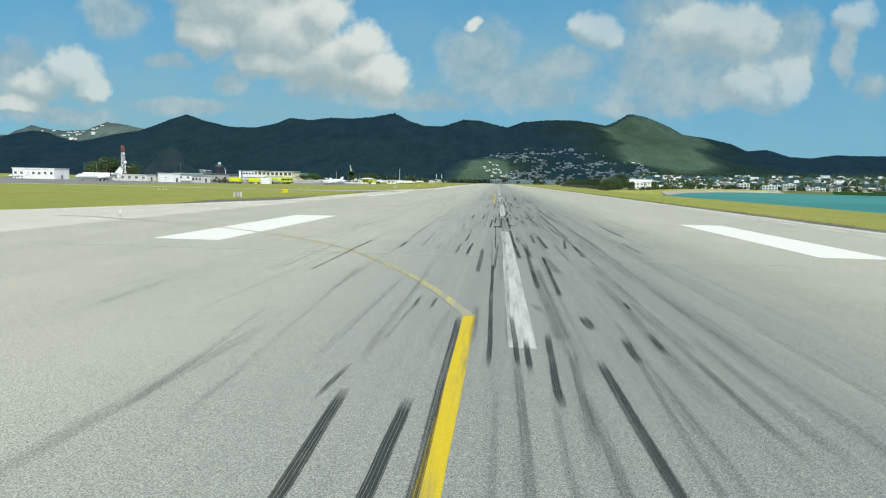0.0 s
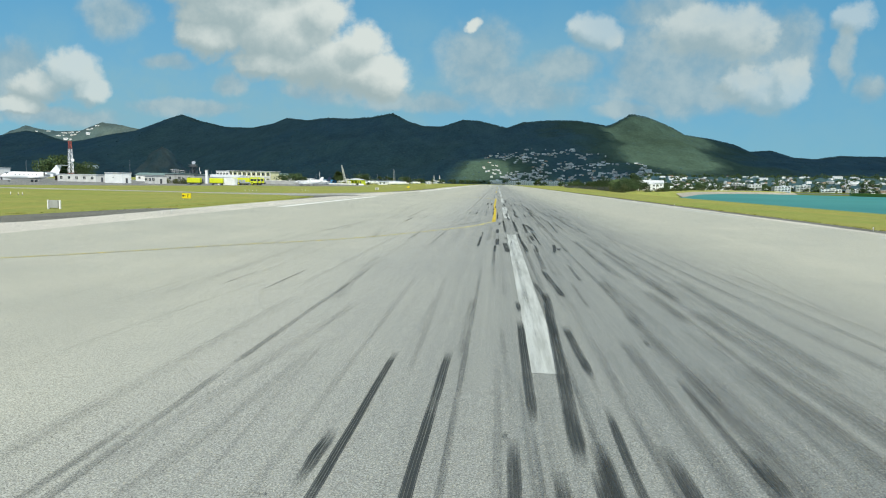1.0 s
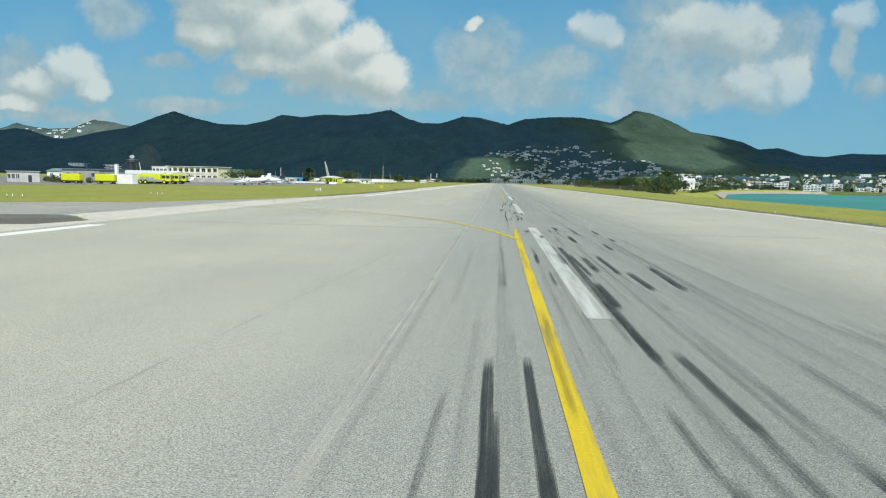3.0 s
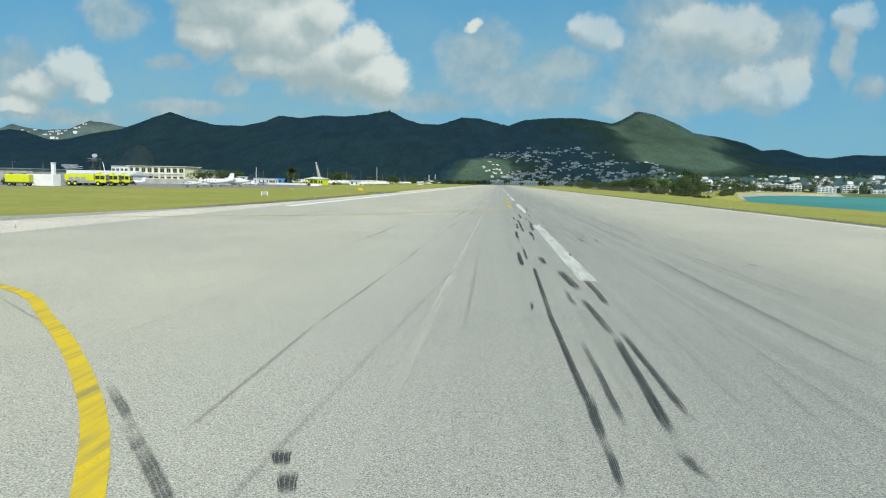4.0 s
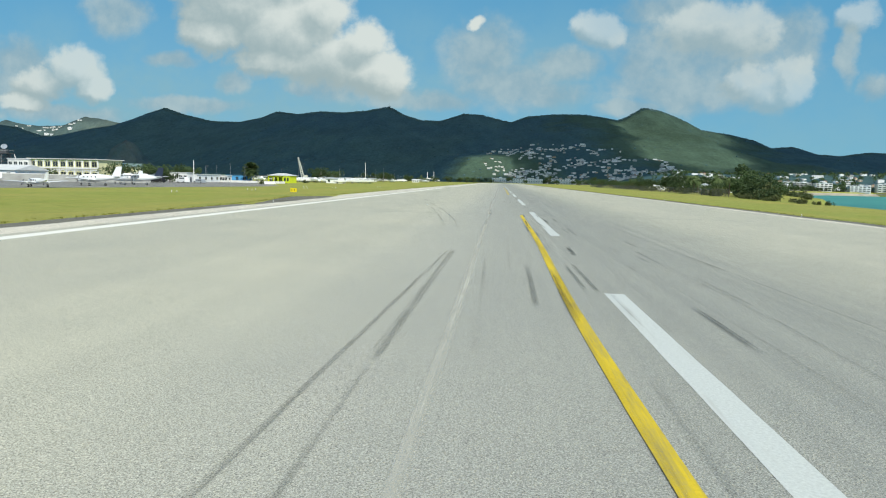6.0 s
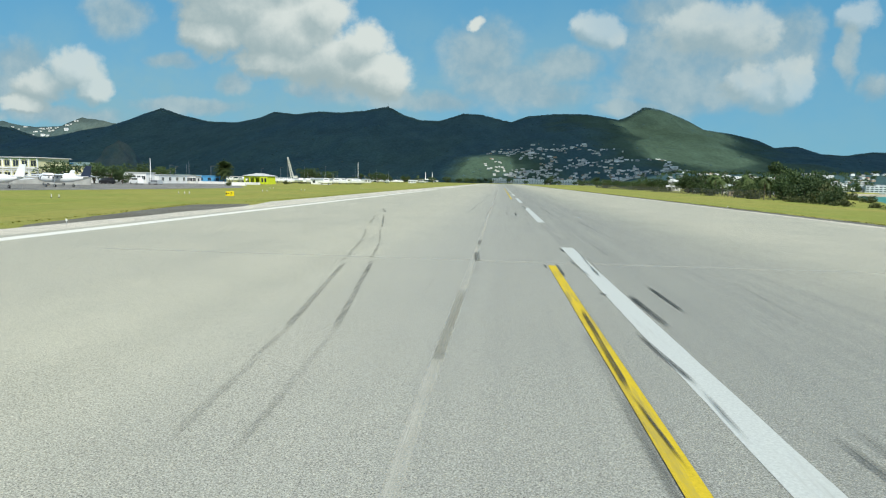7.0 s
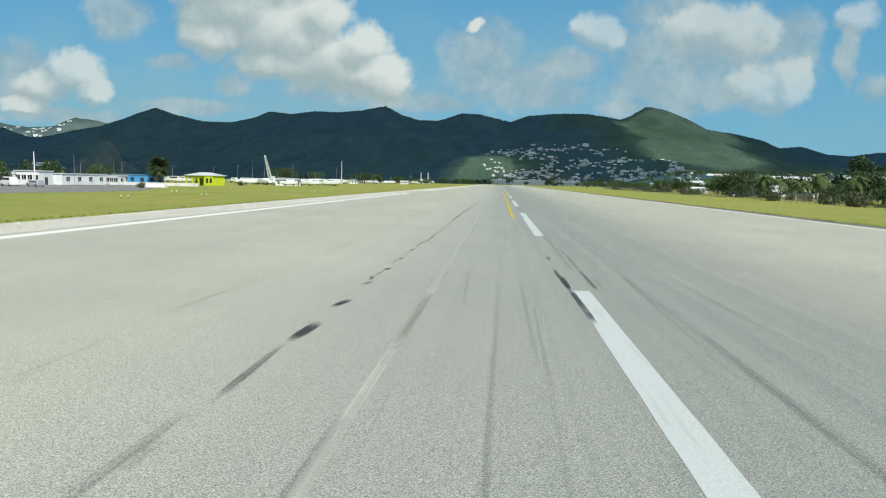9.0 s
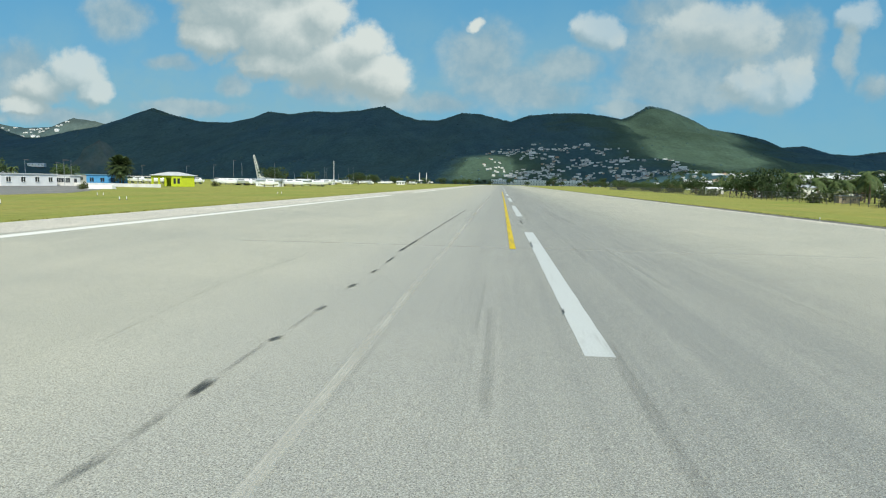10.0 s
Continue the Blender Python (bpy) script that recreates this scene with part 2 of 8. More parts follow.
def paint_material(name, color, under, wear):
    k = Tree(name)
    scuff, grit = k.noise(1.0, 5, 0.7, (5.5, 0.35, 1)), k.noise(30, 3, 0.7)
    lost = k.range(k.math("ADD", k.math("MULTIPLY", scuff, 0.75), k.math("MULTIPLY", grit, 0.25)), 0.62 - wear, 0.80 - wear)
    c = k.mix(lost, color, under)
    c = k.mix(1.0, c, k.range(grit, 0.3, 0.7, 0.86, 1.1), "MULTIPLY")
    return k.done(c, 0.75, grit, 0.3, 0.01)


def streaked_cover(name, light, dark, cover, grooves, solid):
    """A film rubbed into the pavement: two-toned grain, crisp along its sides, broken by the stones, with pale lines where the tread's grooves ran."""
    k = Tree(name)
    tread = k.noise(1.0, 4, 0.65, (11.0, 0.09, 1))
    patch = k.noise(1.0, 3, 0.6, (3.0, 0.5, 1))
    grit = k.noise(60, 3, 0.8)
    k.done(k.mix(k.range(grit, 0.3, 0.7), dark, light), 0.8, grit, 0.3, 0.01)
    uv = k.t.nodes.new("ShaderNodeUVMap")
    xy = k.t.nodes.new("ShaderNodeSeparateXYZ")
    k.t.links.new(uv.outputs[0], xy.inputs[0])
    side = k.math("ABSOLUTE", k.math("SUBTRACT", k.math("MULTIPLY", xy.outputs[0], 2.0), 1.0))
    rough_side = k.math("ADD", side, k.math("MULTIPLY", k.math("SUBTRACT", grit, 0.5), 0.45))
    soft = k.range(rough_side, 0.98 - 0.5 * (1.15 - solid), 1.0, 1, 0, True)
    ends = k.math("MULTIPLY", k.range(xy.outputs[1], 0.0, 0.12, 0.1, 1, True), k.range(xy.outputs[1], 0.86, 1.0, 1, 0.2, True))
    low = 0.44 - 0.16 * solid
    hold = k.range(k.math("ADD", k.math("MULTIPLY", tread, 0.50), k.math("MULTIPLY", grit, 0.50)), low, low + 0.20)
    hold = k.math("MULTIPLY", hold, k.range(patch, 0.36, 0.56, 0.62, 1.0))
    ribs = k.math("SINE", k.math("ADD", k.math("MULTIPLY", xy.outputs[0], 25.0), k.math("MULTIPLY", tread, 9.0)))
    bare = k.range(ribs, 0.72, 0.98, 1.0, 1.0 - grooves)
    a = k.math("MULTIPLY", k.math("MULTIPLY", hold, soft), k.math("MULTIPLY", bare, ends))
    k.t.links.new(k.math("MULTIPLY", a, cover), k.b.inputs["Alpha"])
    return k.m


def hill_material(name, deep, mid_tone, lit_green, lit_slopes=()):
    """Close tropical woodland seen from afar, haze and sunlit slopes painted into its colour."""
    k = Tree(name)
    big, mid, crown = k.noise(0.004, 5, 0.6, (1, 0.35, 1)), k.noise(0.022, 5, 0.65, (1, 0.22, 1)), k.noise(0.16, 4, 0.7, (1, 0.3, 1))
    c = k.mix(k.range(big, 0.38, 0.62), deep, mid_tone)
    # sunshine through the cloud gaps, painted as greener ellipses with ragged edges
    if lit_slopes:
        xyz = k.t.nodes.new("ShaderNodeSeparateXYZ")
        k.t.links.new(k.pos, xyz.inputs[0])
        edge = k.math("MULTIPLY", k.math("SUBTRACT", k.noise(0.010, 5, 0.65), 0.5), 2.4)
        for x, y, rx, ry in lit_slopes:
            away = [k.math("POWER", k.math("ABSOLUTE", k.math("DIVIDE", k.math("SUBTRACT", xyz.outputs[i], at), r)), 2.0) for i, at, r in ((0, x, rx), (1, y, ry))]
            c = k.mix(k.range(k.math("ADD", k.math("ADD", *away), edge), 0.6, 1.5, 0.9, 0, True), c, lit_green)
    c = k.mix(k.range(mid, 0.52, 0.75, 0, 0.35), c, tuple(0.35 * p + 0.65 * q for p, q in zip(mid_tone, lit_green)))
    c = k.mix(1.0, c, k.range(mid, 0.35, 0.65, 0.84, 1.13), "MULTIPLY")
    c = k.mix(1.0, c, k.range(crown, 0.3, 0.7, 0.78, 1.22), "MULTIPLY")
    return k.done(c, 0.95, crown, 0.6, 3.0, 0.05)


def sea_material():
    k = Tree("sea_water")
    shoal, wave, chop = k.noise(0.006, 4, 0.5), k.noise(0.25, 4, 0.6, (1, 0.6, 1)), k.noise(1.2, 4, 0.6)
    c = k.mix(k.range(shoal, 0.35, 0.65), (0.048, 0.200, 0.184), (0.072, 0.262, 0.234))
    return k.done(c, 0.55, k.math("ADD", wave, k.math("MULTIPLY", chop, 0.4)), 0.5, 0.4, 0.08)


def leaf_material(name, a, b):
    k = Tree(name)
    isl = k.t.nodes.new("ShaderNodeNewGeometry").outputs["Random Per Island"]
    info = k.t.nodes.new("ShaderNodeObjectInfo").outputs["Random"]
    c = k.mix(isl, a, b)
    c = k.mix(1.0, c, k.range(info, 0, 1, 0.75, 1.2), "MULTIPLY")
    c = k.mix(1.0, c, k.range(k.noise(3.0, 3), 0.3, 0.7, 0.75, 1.25), "MULTIPLY")
    return k.done(c, 0.7, None, spec=0.25)


RUNWAY = asphalt_material("weathered_runway_asphalt", (0.482, 0.472, 0.376), (0.420, 0.416, 0.340), 0.70)
SHOULDER = asphalt_material("pale_shoulder_asphalt", (0.64, 0.60, 0.505), (0.55, 0.52, 0.44), 0.0)
TAXI = asphalt_material("taxiway_asphalt", (0.40, 0.39, 0.34), (0.31, 0.31, 0.28), 0.0)
APRON = asphalt_material("apron_asphalt", (0.26, 0.255, 0.235), (0.17, 0.17, 0.16), 0.0)
DARK_EDGE = asphalt_material("fresh_dark_asphalt", (0.17, 0.165, 0.135), (0.11, 0.105, 0.085), 0.0)
GRASS = grass_material()
WHITE_LINE = paint_material("white_runway_paint", (0.54, 0.57, 0.54), (0.40, 0.41, 0.38), 0.07)
BRIGHT_WHITE = paint_material("bright_white_runway_paint", (0.80, 0.79, 0.72), (0.50, 0.50, 0.45), 0.05)
WORN_WHITE = paint_material("worn_white_runway_paint", (0.57, 0.59, 0.54), (0.36, 0.37, 0.33), 0.20)
YELLOW_LINE = paint_material("yellow_taxi_paint", (0.65, 0.48, 0.025), (0.28, 0.24, 0.10), 0.14)
FADED_YELLOW = paint_material("faded_yellow_taxi_paint", (0.56, 0.49, 0.13), (0.33, 0.33, 0.27), 0.25)
CHALKY_YELLOW = paint_material("chalky_yellow_taxi_paint", (0.62, 0.53, 0.10), (0.36, 0.35, 0.26), 0.23)
RUBBER = {level: streaked_cover(name, (0.070, 0.078, 0.074), (0.022, 0.027, 0.026), cover, grooves, solid) for level, name, cover, grooves, solid in (
    (0.9, "heavy_tyre_rubber", 0.98, 0.75, 0.95), (0.7, "tyre_rubber", 0.88, 0.70, 0.80), (0.5, "worn_tyre_rubber", 0.60, 0.6, 0.55),
    (0.4, "faint_tyre_rubber", 0.36, 0.4, 0.4), (0.3, "old_tyre_rubber", 0.22, 0.3, 0.2))}
SEAM = streaked_cover("pale_sealed_seam", (0.66, 0.65, 0.56), (0.54, 0.54, 0.47), 0.66, 0.2, 0.5)
# blue greens imitate haze; the ellipses paint the sunlit peak and foot
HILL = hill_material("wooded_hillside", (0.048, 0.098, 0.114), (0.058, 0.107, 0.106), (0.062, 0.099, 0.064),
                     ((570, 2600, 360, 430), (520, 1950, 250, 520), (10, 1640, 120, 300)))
# the sunshine on the far range is put into its lighter base colour
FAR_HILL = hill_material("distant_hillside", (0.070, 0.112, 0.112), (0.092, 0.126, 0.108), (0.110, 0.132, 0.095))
# tree crowns carry the same blue tint for haze as the slopes
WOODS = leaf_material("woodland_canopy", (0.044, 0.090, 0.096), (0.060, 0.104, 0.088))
SEA = sea_material()
SAND = material("pale_beach_sand", (0.38, 0.35, 0.28), 0.95, vary=0.15, scale=0.2, fine_scale=3)
ROCK = material("grey_shore_rock", (0.28, 0.26, 0.23), 0.9, vary=0.3, scale=0.5, fine_scale=3, bump=0.5)
CLOUD = material("cloud", (0.85, 0.86, 0.88), 1.0, vary=0.03, scale=0.004, fine_scale=0.02, bump=0)
thick = CLOUD.node_tree.nodes.new("ShaderNodeAttribute")           # thin at the rim, so that its shadow has a soft edge
thick.attribute_name = "thickness"
CLOUD.node_tree.links.new(thick.outputs["Fac"], CLOUD.node_tree.nodes["Principled BSDF"].inputs["Alpha"])
WHITE = material("white_painted_wall", (0.87, 0.87, 0.84), 0.7, vary=0.07, scale=0.4, fine_scale=5)
OFFWHITE = material("off_white_plaster", (0.80, 0.79, 0.74), 0.8, vary=0.10, scale=0.4, fine_scale=5, per_object=0.18)
GREYWALL = material("grey_concrete_block", (0.42, 0.42, 0.39), 0.9, vary=0.15, scale=0.5, fine_scale=4)
CREAM = material("cream_plaster", (0.74, 0.71, 0.42), 0.8, vary=0.08, scale=0.5, fine_scale=5)
TAN = material("tan_plaster", (0.50, 0.40, 0.28), 0.8, vary=0.1, scale=0.5, fine_scale=5, per_object=0.25)
ROOF_WHITE = material("white_metal_roof", (0.72, 0.73, 0.72), 0.45, vary=0.08, scale=0.6, fine_scale=6, per_object=0.15)
ROOF_GREY = material("grey_metal_roof", (0.36, 0.39, 0.40), 0.5, vary=0.12, scale=0.5, fine_scale=6, per_object=0.25)
ROOF_RED = material("rust_red_roof", (0.30, 0.13, 0.09), 0.7, vary=0.15, scale=0.6, fine_scale=6, per_object=0.2)
ROOF_BLUE = material("blue_metal_roof", (0.10, 0.29, 0.46), 0.45, vary=0.1, scale=0.6, fine_scale=6)
ROOF_GREEN = material("grey_green_metal_roof", (0.20, 0.28, 0.26), 0.5, vary=0.12, scale=0.6, fine_scale=6)
GREEN_TRIM = material("lime_green_trim", (0.42, 0.52, 0.20), 0.6, vary=0.08)
LIME = material("lime_yellow_paint", (0.62, 0.66, 0.02), 0.35, vary=0.05, spec=0.5)
LIMEWALL = material("lime_yellow_wall", (0.60, 0.68, 0.03), 0.7, vary=0.06)
BLUEWALL = material("blue_painted_wall", (0.09, 0.34, 0.60), 0.6, vary=0.08)
SIGN_YELLOW = material("yellow_sign_face", (0.80, 0.62, 0.01), 0.4, vary=0.04)
BLACK = material("black_paint", (0.02, 0.02, 0.022), 0.5, vary=0.1)
TYRE = material("black_tyre_rubber", (0.025, 0.025, 0.025), 0.9, vary=0.15)
DARKGREY = material("dark_grey_metal", (0.10, 0.105, 0.11), 0.55, metal=0.3, vary=0.12)
STEEL = material("galvanised_steel", (0.50, 0.51, 0.51), 0.45, metal=0.6, vary=0.1)
SILVER = material("silver_panel", (0.55, 0.57, 0.58), 0.35, metal=0.5, vary=0.08)
AIRWHITE = material("white_aircraft_paint", (0.88, 0.88, 0.87), 0.25, vary=0.03, spec=0.5)
NAVY = material("dark_navy_paint", (0.03, 0.04, 0.07), 0.35, vary=0.05)
RED = material("red_paint", (0.44, 0.11, 0.08), 0.5, vary=0.1)
CRANE_MAT = material("pale_yellow_crane_paint", (0.62, 0.63, 0.56), 0.5, vary=0.1)
GLASS = material("dark_window_glass", (0.035, 0.045, 0.05), 0.08, vary=0.1, bump=0, spec=0.8)
BARK = material("grey_brown_bark", (0.17, 0.13, 0.09), 0.95, vary=0.25, scale=2, fine_scale=9, bump=0.6)
LEAF = leaf_material("broad_leaves", (0.034, 0.064, 0.022), (0.068, 0.102, 0.036))
BUSH = leaf_material("dry_bush_leaves", (0.050, 0.074, 0.024), (0.125, 0.132, 0.050))
PALM = leaf_material("palm_fronds", (0.044, 0.080, 0.025), (0.105, 0.138, 0.046))
TUFT = leaf_material("grass_blades", (0.19, 0.215, 0.035), (0.31, 0.285, 0.065))
BARE_ROCK = material("bare_brown_hillside", (0.092, 0.118, 0.114), 0.95, vary=0.15, scale=0.03, fine_scale=0.2, bump=0.4, second=(0.050, 0.095, 0.106))
LENS = material("lamp_glass", (0.7, 0.7, 0.62), 0.15, vary=0.02, bump=0, spec=0.6)


# ---- building blocks ----
# The plan below is drawn in survey units; one unit is U metres across and up, and V metres along the runway.
U, V = 0.908, 0.742
SURVEY = Matrix.Diagonal((U, V, U, 1))
surveyed = []                       # things whose parts are drawn straight on the plan


LEVEL_X, LEVEL_Z = [-42, -27, 26.5, 40], [-0.5, 0.0, 0.0, -0.4]      # the runway lies on a low bank above the fields


def bank(x):
    return float(np.interp(x, LEVEL_X, LEVEL_Z))


def place(x, y, z, rx=0, ry=0, rz=0):
    """A pose at a place on the plan."""
    return pose(x * U, y * V, (z + bank(x)) * U, rx, ry, rz)


def lay(bm):
    """Let a sheet of ground or pavement follow the bank."""
    for x in LEVEL_X:
        bmesh.ops.bisect_plane(bm, geom=bm.verts[:] + bm.edges[:] + bm.faces[:], plane_co=(x, 0, 0), plane_no=(1, 0, 0))
    for w in bm.verts:
        w.co.z += bank(w.co.x)
    return bm


def grow(ob, kx, ky, kz):
    ob.scale = Vector((kx, ky, kz)) * U
    return ob


def mesh_of(bm, name, mat, smooth=False):
    me = bpy.data.meshes.new(name)
    bm.to_mesh(me)
    bm.free()
    me.materials.append(mat)
    if smooth:
        me.shade_smooth()
    return me


def part(name, bm, mat, parent=None, label="", smooth=False):
    ob = new(name, mesh_of(bm, name, mat, smooth))
    ob.parent = parent
    if parent is None or parent in surveyed:
        ob.data.transform(SURVEY)
    return tagged(ob, label)


def again(ob, x, y, z, rz=0.0, parent=None):
    """One more part on the same mesh."""
    o = new(ob.name.split(".")[0], ob.data)
    o.parent = parent or ob.parent
    o.matrix_basis = pose(x, y, z, 0, 0, rz)
    return o


def thing(name, x, y, z, rz, label, category, group="", kind=""):
    ob = new(name)
    ob.empty_display_size = 0.3
    ob.matrix_basis = place(x, y, z, 0, 0, rz)
    grow(ob, 1, 1, 1)
    return tagged(ob, label, category, group, kind)


def plan_thing(name, label, category, kind=""):
    """A thing whose parts are drawn straight on the plan."""
    ob = new(name)
    surveyed.append(ob)
    return tagged(ob, label, category, kind=kind)


def box(bm, cx, cy, cz, sx, sy, sz, rz=0.0, taper=1.0, bevel=0.0):
    r = bmesh.ops.create_cube(bm, size=1, matrix=pose(cx, cy, cz, 0, 0, rz) @ Matrix.Diagonal((sx, sy, sz, 1)))
    if taper != 1.0:
        c = Vector((cx, cy, 0))
        for w in r["verts"]:
            if w.co.z > cz:
                w.co.x, w.co.y = c.x + (w.co.x - c.x) * taper, c.y + (w.co.y - c.y) * taper
    if bevel:
        edges = list({e for w in r["verts"] for e in w.link_edges})
        bmesh.ops.bevel(bm, geom=edges, offset=bevel, segments=2, affect="EDGES", profile=0.5)
    return bm


def rod(bm, a, b, r0, r1=None, seg=8):
    """A round bar from a to b, tapering from r0 to r1."""
    a, b = Vector(a), Vector(b)
    d = b - a
    m = Matrix.Translation((a + b) / 2) @ d.to_track_quat("Z", "Y").to_matrix().to_4x4()
    bmesh.ops.create_cone(bm, cap_ends=True, segments=seg, radius1=r0, radius2=r0 if r1 is None else r1, depth=d.length, matrix=m)
    return bm


def loft(bm, rings):
    """A closed skin over rings of equally many points."""
    rows = [[bm.verts.new(p) for p in ring] for ring in rings]
    n = len(rows[0])
    for a, b in zip(rows, rows[1:]):
        for i in range(n):
            bm.faces.new((a[i], a[(i + 1) % n], b[(i + 1) % n], b[i]))
    bm.faces.new(rows[0][::-1])
    bm.faces.new(rows[-1])
    bmesh.ops.recalc_face_normals(bm, faces=bm.faces)
    return bm


def oval(y, cz, rx, rz, n=14):
    return [(rx * math.cos(i * math.tau / n), y, cz + rz * math.sin(i * math.tau / n)) for i in range(n)]


def B():
    return bmesh.new()


def prism(bm, corners, z0, z1):
    low = [bm.verts.new((x, y, z0)) for x, y in corners]
    top = [bm.verts.new((x, y, z1)) for x, y in corners]
    n = len(corners)
    bm.faces.new(top)
    bm.faces.new(low[::-1])
    for i in range(n):
        bm.faces.new((low[i], low[(i + 1) % n], top[(i + 1) % n], top[i]))
    bmesh.ops.recalc_face_normals(bm, faces=bm.faces)
    return bm


def ragged(corners, step, amount, seed):
    """The outline cut into short pieces, each nudged a little, as a worn pavement edge runs."""
    out = []
    n = len(corners)
    for i in range(n):
        a, b = Vector(corners[i]), Vector(corners[(i + 1) % n])
        k = max(1, int((b - a).length / step))
        side = Vector((-(b - a).y, (b - a).x)).normalized()
        for j in range(k):
            p = a.lerp(b, j / k)
            w = noise.noise(Vector((p.x * 0.13 + seed, p.y * 0.13, seed))) + 0.5 * noise.noise(Vector((p.x * 0.7, p.y * 0.7, seed)))
            out.append(tuple(p + side * (amount * w if j else 0)))
    return out


# ---- the lie of the land ----
RIDGE_X = [-3600, -2505, -2413, -2322, -2248, -2204, -2130, -2071, -1996, -1892, -1760, -1672, -1607, -1525, -1444, -1310, -1176, -1070, -1003, -911, -807, -703, -600, -498, -433, -356, -268, -168,
           -93, 33, 106, 229, 351, 424, 485, 520, 590, 662, 760, 833, 952, 1048, 1120, 1212, 1307, 1400, 1512, 1621, 1900, 3600]
RIDGE_Z = [150, 177, 198, 212, 204, 188, 166, 164, 177, 201, 220, 250, 275, 301, 274, 245, 242, 264, 291, 280, 294, 290, 300, 319, 285, 261, 260, 292,
           288, 258, 284, 295, 295, 284, 273, 285, 327, 316, 277, 238, 220, 198, 166, 173, 144, 138, 155, 153, 154, 94]
FOOT_X = [-3600, -1500, -700, -250, 0, 350, 700, 1100, 1800, 3600]
FOOT_Y = [2500, 2350, 2250, 2050, 1950, 1900, 2050, 2200, 2250, 2200]


COAST = [(53, -700), (53, 120), (54.5, 380), (62, 440), (77, 480), (94, 520), (127, 640), (203, 900), (280, 1080), (350, 1184), (410, 1190), (460, 1130),
         (520, 1010), (640, 900), (900, 780), (1400, 650), (2600, 560), (4200, 480)]


def shore_y(x):
    return float(np.interp(x, [c[0] for c in COAST[6:]], [c[1] for c in COAST[6:]]))


def bench(x, y):
    """The gentle rise of the town behind the bay."""
    across = min(1.0, max(0.0, (x - 190) / 130))
    return 25 * across * across * (3 - 2 * across) * min(1.0, max(0.0, (y - shore_y(x) - 35) / 520))


def land(x, y):
    """Height of the hills over the plain at a place."""
    crest = float(np.interp(x, RIDGE_X, RIDGE_Z))
    foot = float(np.interp(x, FOOT_X, FOOT_Y))
    top = 3700
    if y <= foot:
        return bench(x, y)
    if y > top:
        return crest * max(0.0, 1 - (y - top) / 800) ** 1.2
    f = (y - foot) / (top - foot)
    p = Vector((x * 0.0021, y * 0.0011, 0.3))
    spur = noise.noise(p) + 0.5 * noise.noise(p * 2.3) + 0.25 * noise.noise(p * 5.1)
    return max(0.0, bench(x, y) * (1 - f) ** 2 + crest * f ** 1.35 + 62 * spur * (4 * f * (1 - f)) ** 0.8 * (0.35 + 0.65 * (1 - f)))


bm = B()
xs, ys = np.arange(-3400, 3401, 20), np.concatenate((np.arange(800, 3600, 24), np.arange(3600, 3800, 10), np.arange(3800, 4500, 60)))
grid = [[bm.verts.new((x, y, land(x, y) - (0.4 if y < 1800 else 0.9) + 2.2 * noise.noise(Vector((x * 0.05, y * 0.05, 1))) * min(1, land(x, y) / 20))) for x in map(float, xs)] for y in map(float, ys)]
for a, b in zip(grid, grid[1:]):
    for i in range(len(a) - 1):
        if a[i].co.y >= 1880 or min(a[i].co.z, a[i + 1].co.z, b[i].co.z, b[i + 1].co.z) > -0.38 and a[i].co.x > 190:
            bm.faces.new((a[i], a[i + 1], b[i + 1], b[i]))
for w in [w for w in bm.verts if not w.link_faces]:
    bm.verts.remove(w)
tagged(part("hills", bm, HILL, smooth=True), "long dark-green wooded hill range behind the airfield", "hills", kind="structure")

# a farther, paler range beyond the gap in the ridge
bm = B()
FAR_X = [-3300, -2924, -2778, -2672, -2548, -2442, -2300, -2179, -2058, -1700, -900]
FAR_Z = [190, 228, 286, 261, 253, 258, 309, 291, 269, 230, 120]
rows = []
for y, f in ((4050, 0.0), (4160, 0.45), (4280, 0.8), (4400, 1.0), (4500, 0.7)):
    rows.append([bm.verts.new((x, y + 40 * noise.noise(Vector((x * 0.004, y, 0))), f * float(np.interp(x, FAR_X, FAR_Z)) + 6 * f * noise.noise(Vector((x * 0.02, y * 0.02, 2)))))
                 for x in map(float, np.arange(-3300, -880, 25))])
for a, b in zip(rows, rows[1:]):
    for i in range(len(a) - 1):
        bm.faces.new((a[i], a[i + 1], b[i + 1], b[i]))
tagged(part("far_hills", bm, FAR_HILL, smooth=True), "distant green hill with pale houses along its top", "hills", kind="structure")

# a bare brown knoll at the foot of the range
bm = B()
rows = []
for i in range(13):
    f = i / 12
    ring = []
    for j in range(28):
        a = j * math.tau / 28
        q = (78 * (1 - f) ** 0.8 + 1) * (1 + 0.45 * noise.noise(Vector((math.cos(a) * 1.9, math.sin(a) * 1.9, f * 3))))
        ring.append((-908 + q * math.cos(a), 2080 + q * math.sin(a), -2 + 80 * f + 9 * noise.noise(Vector((math.cos(a) * 3, math.sin(a) * 3, f * 5)))))
    rows.append(ring)
tagged(part("knoll", loft(bm, rows), BARE_ROCK, smooth=True), "bare brown rocky knoll below the wooded ridge", "hill", kind="structure")

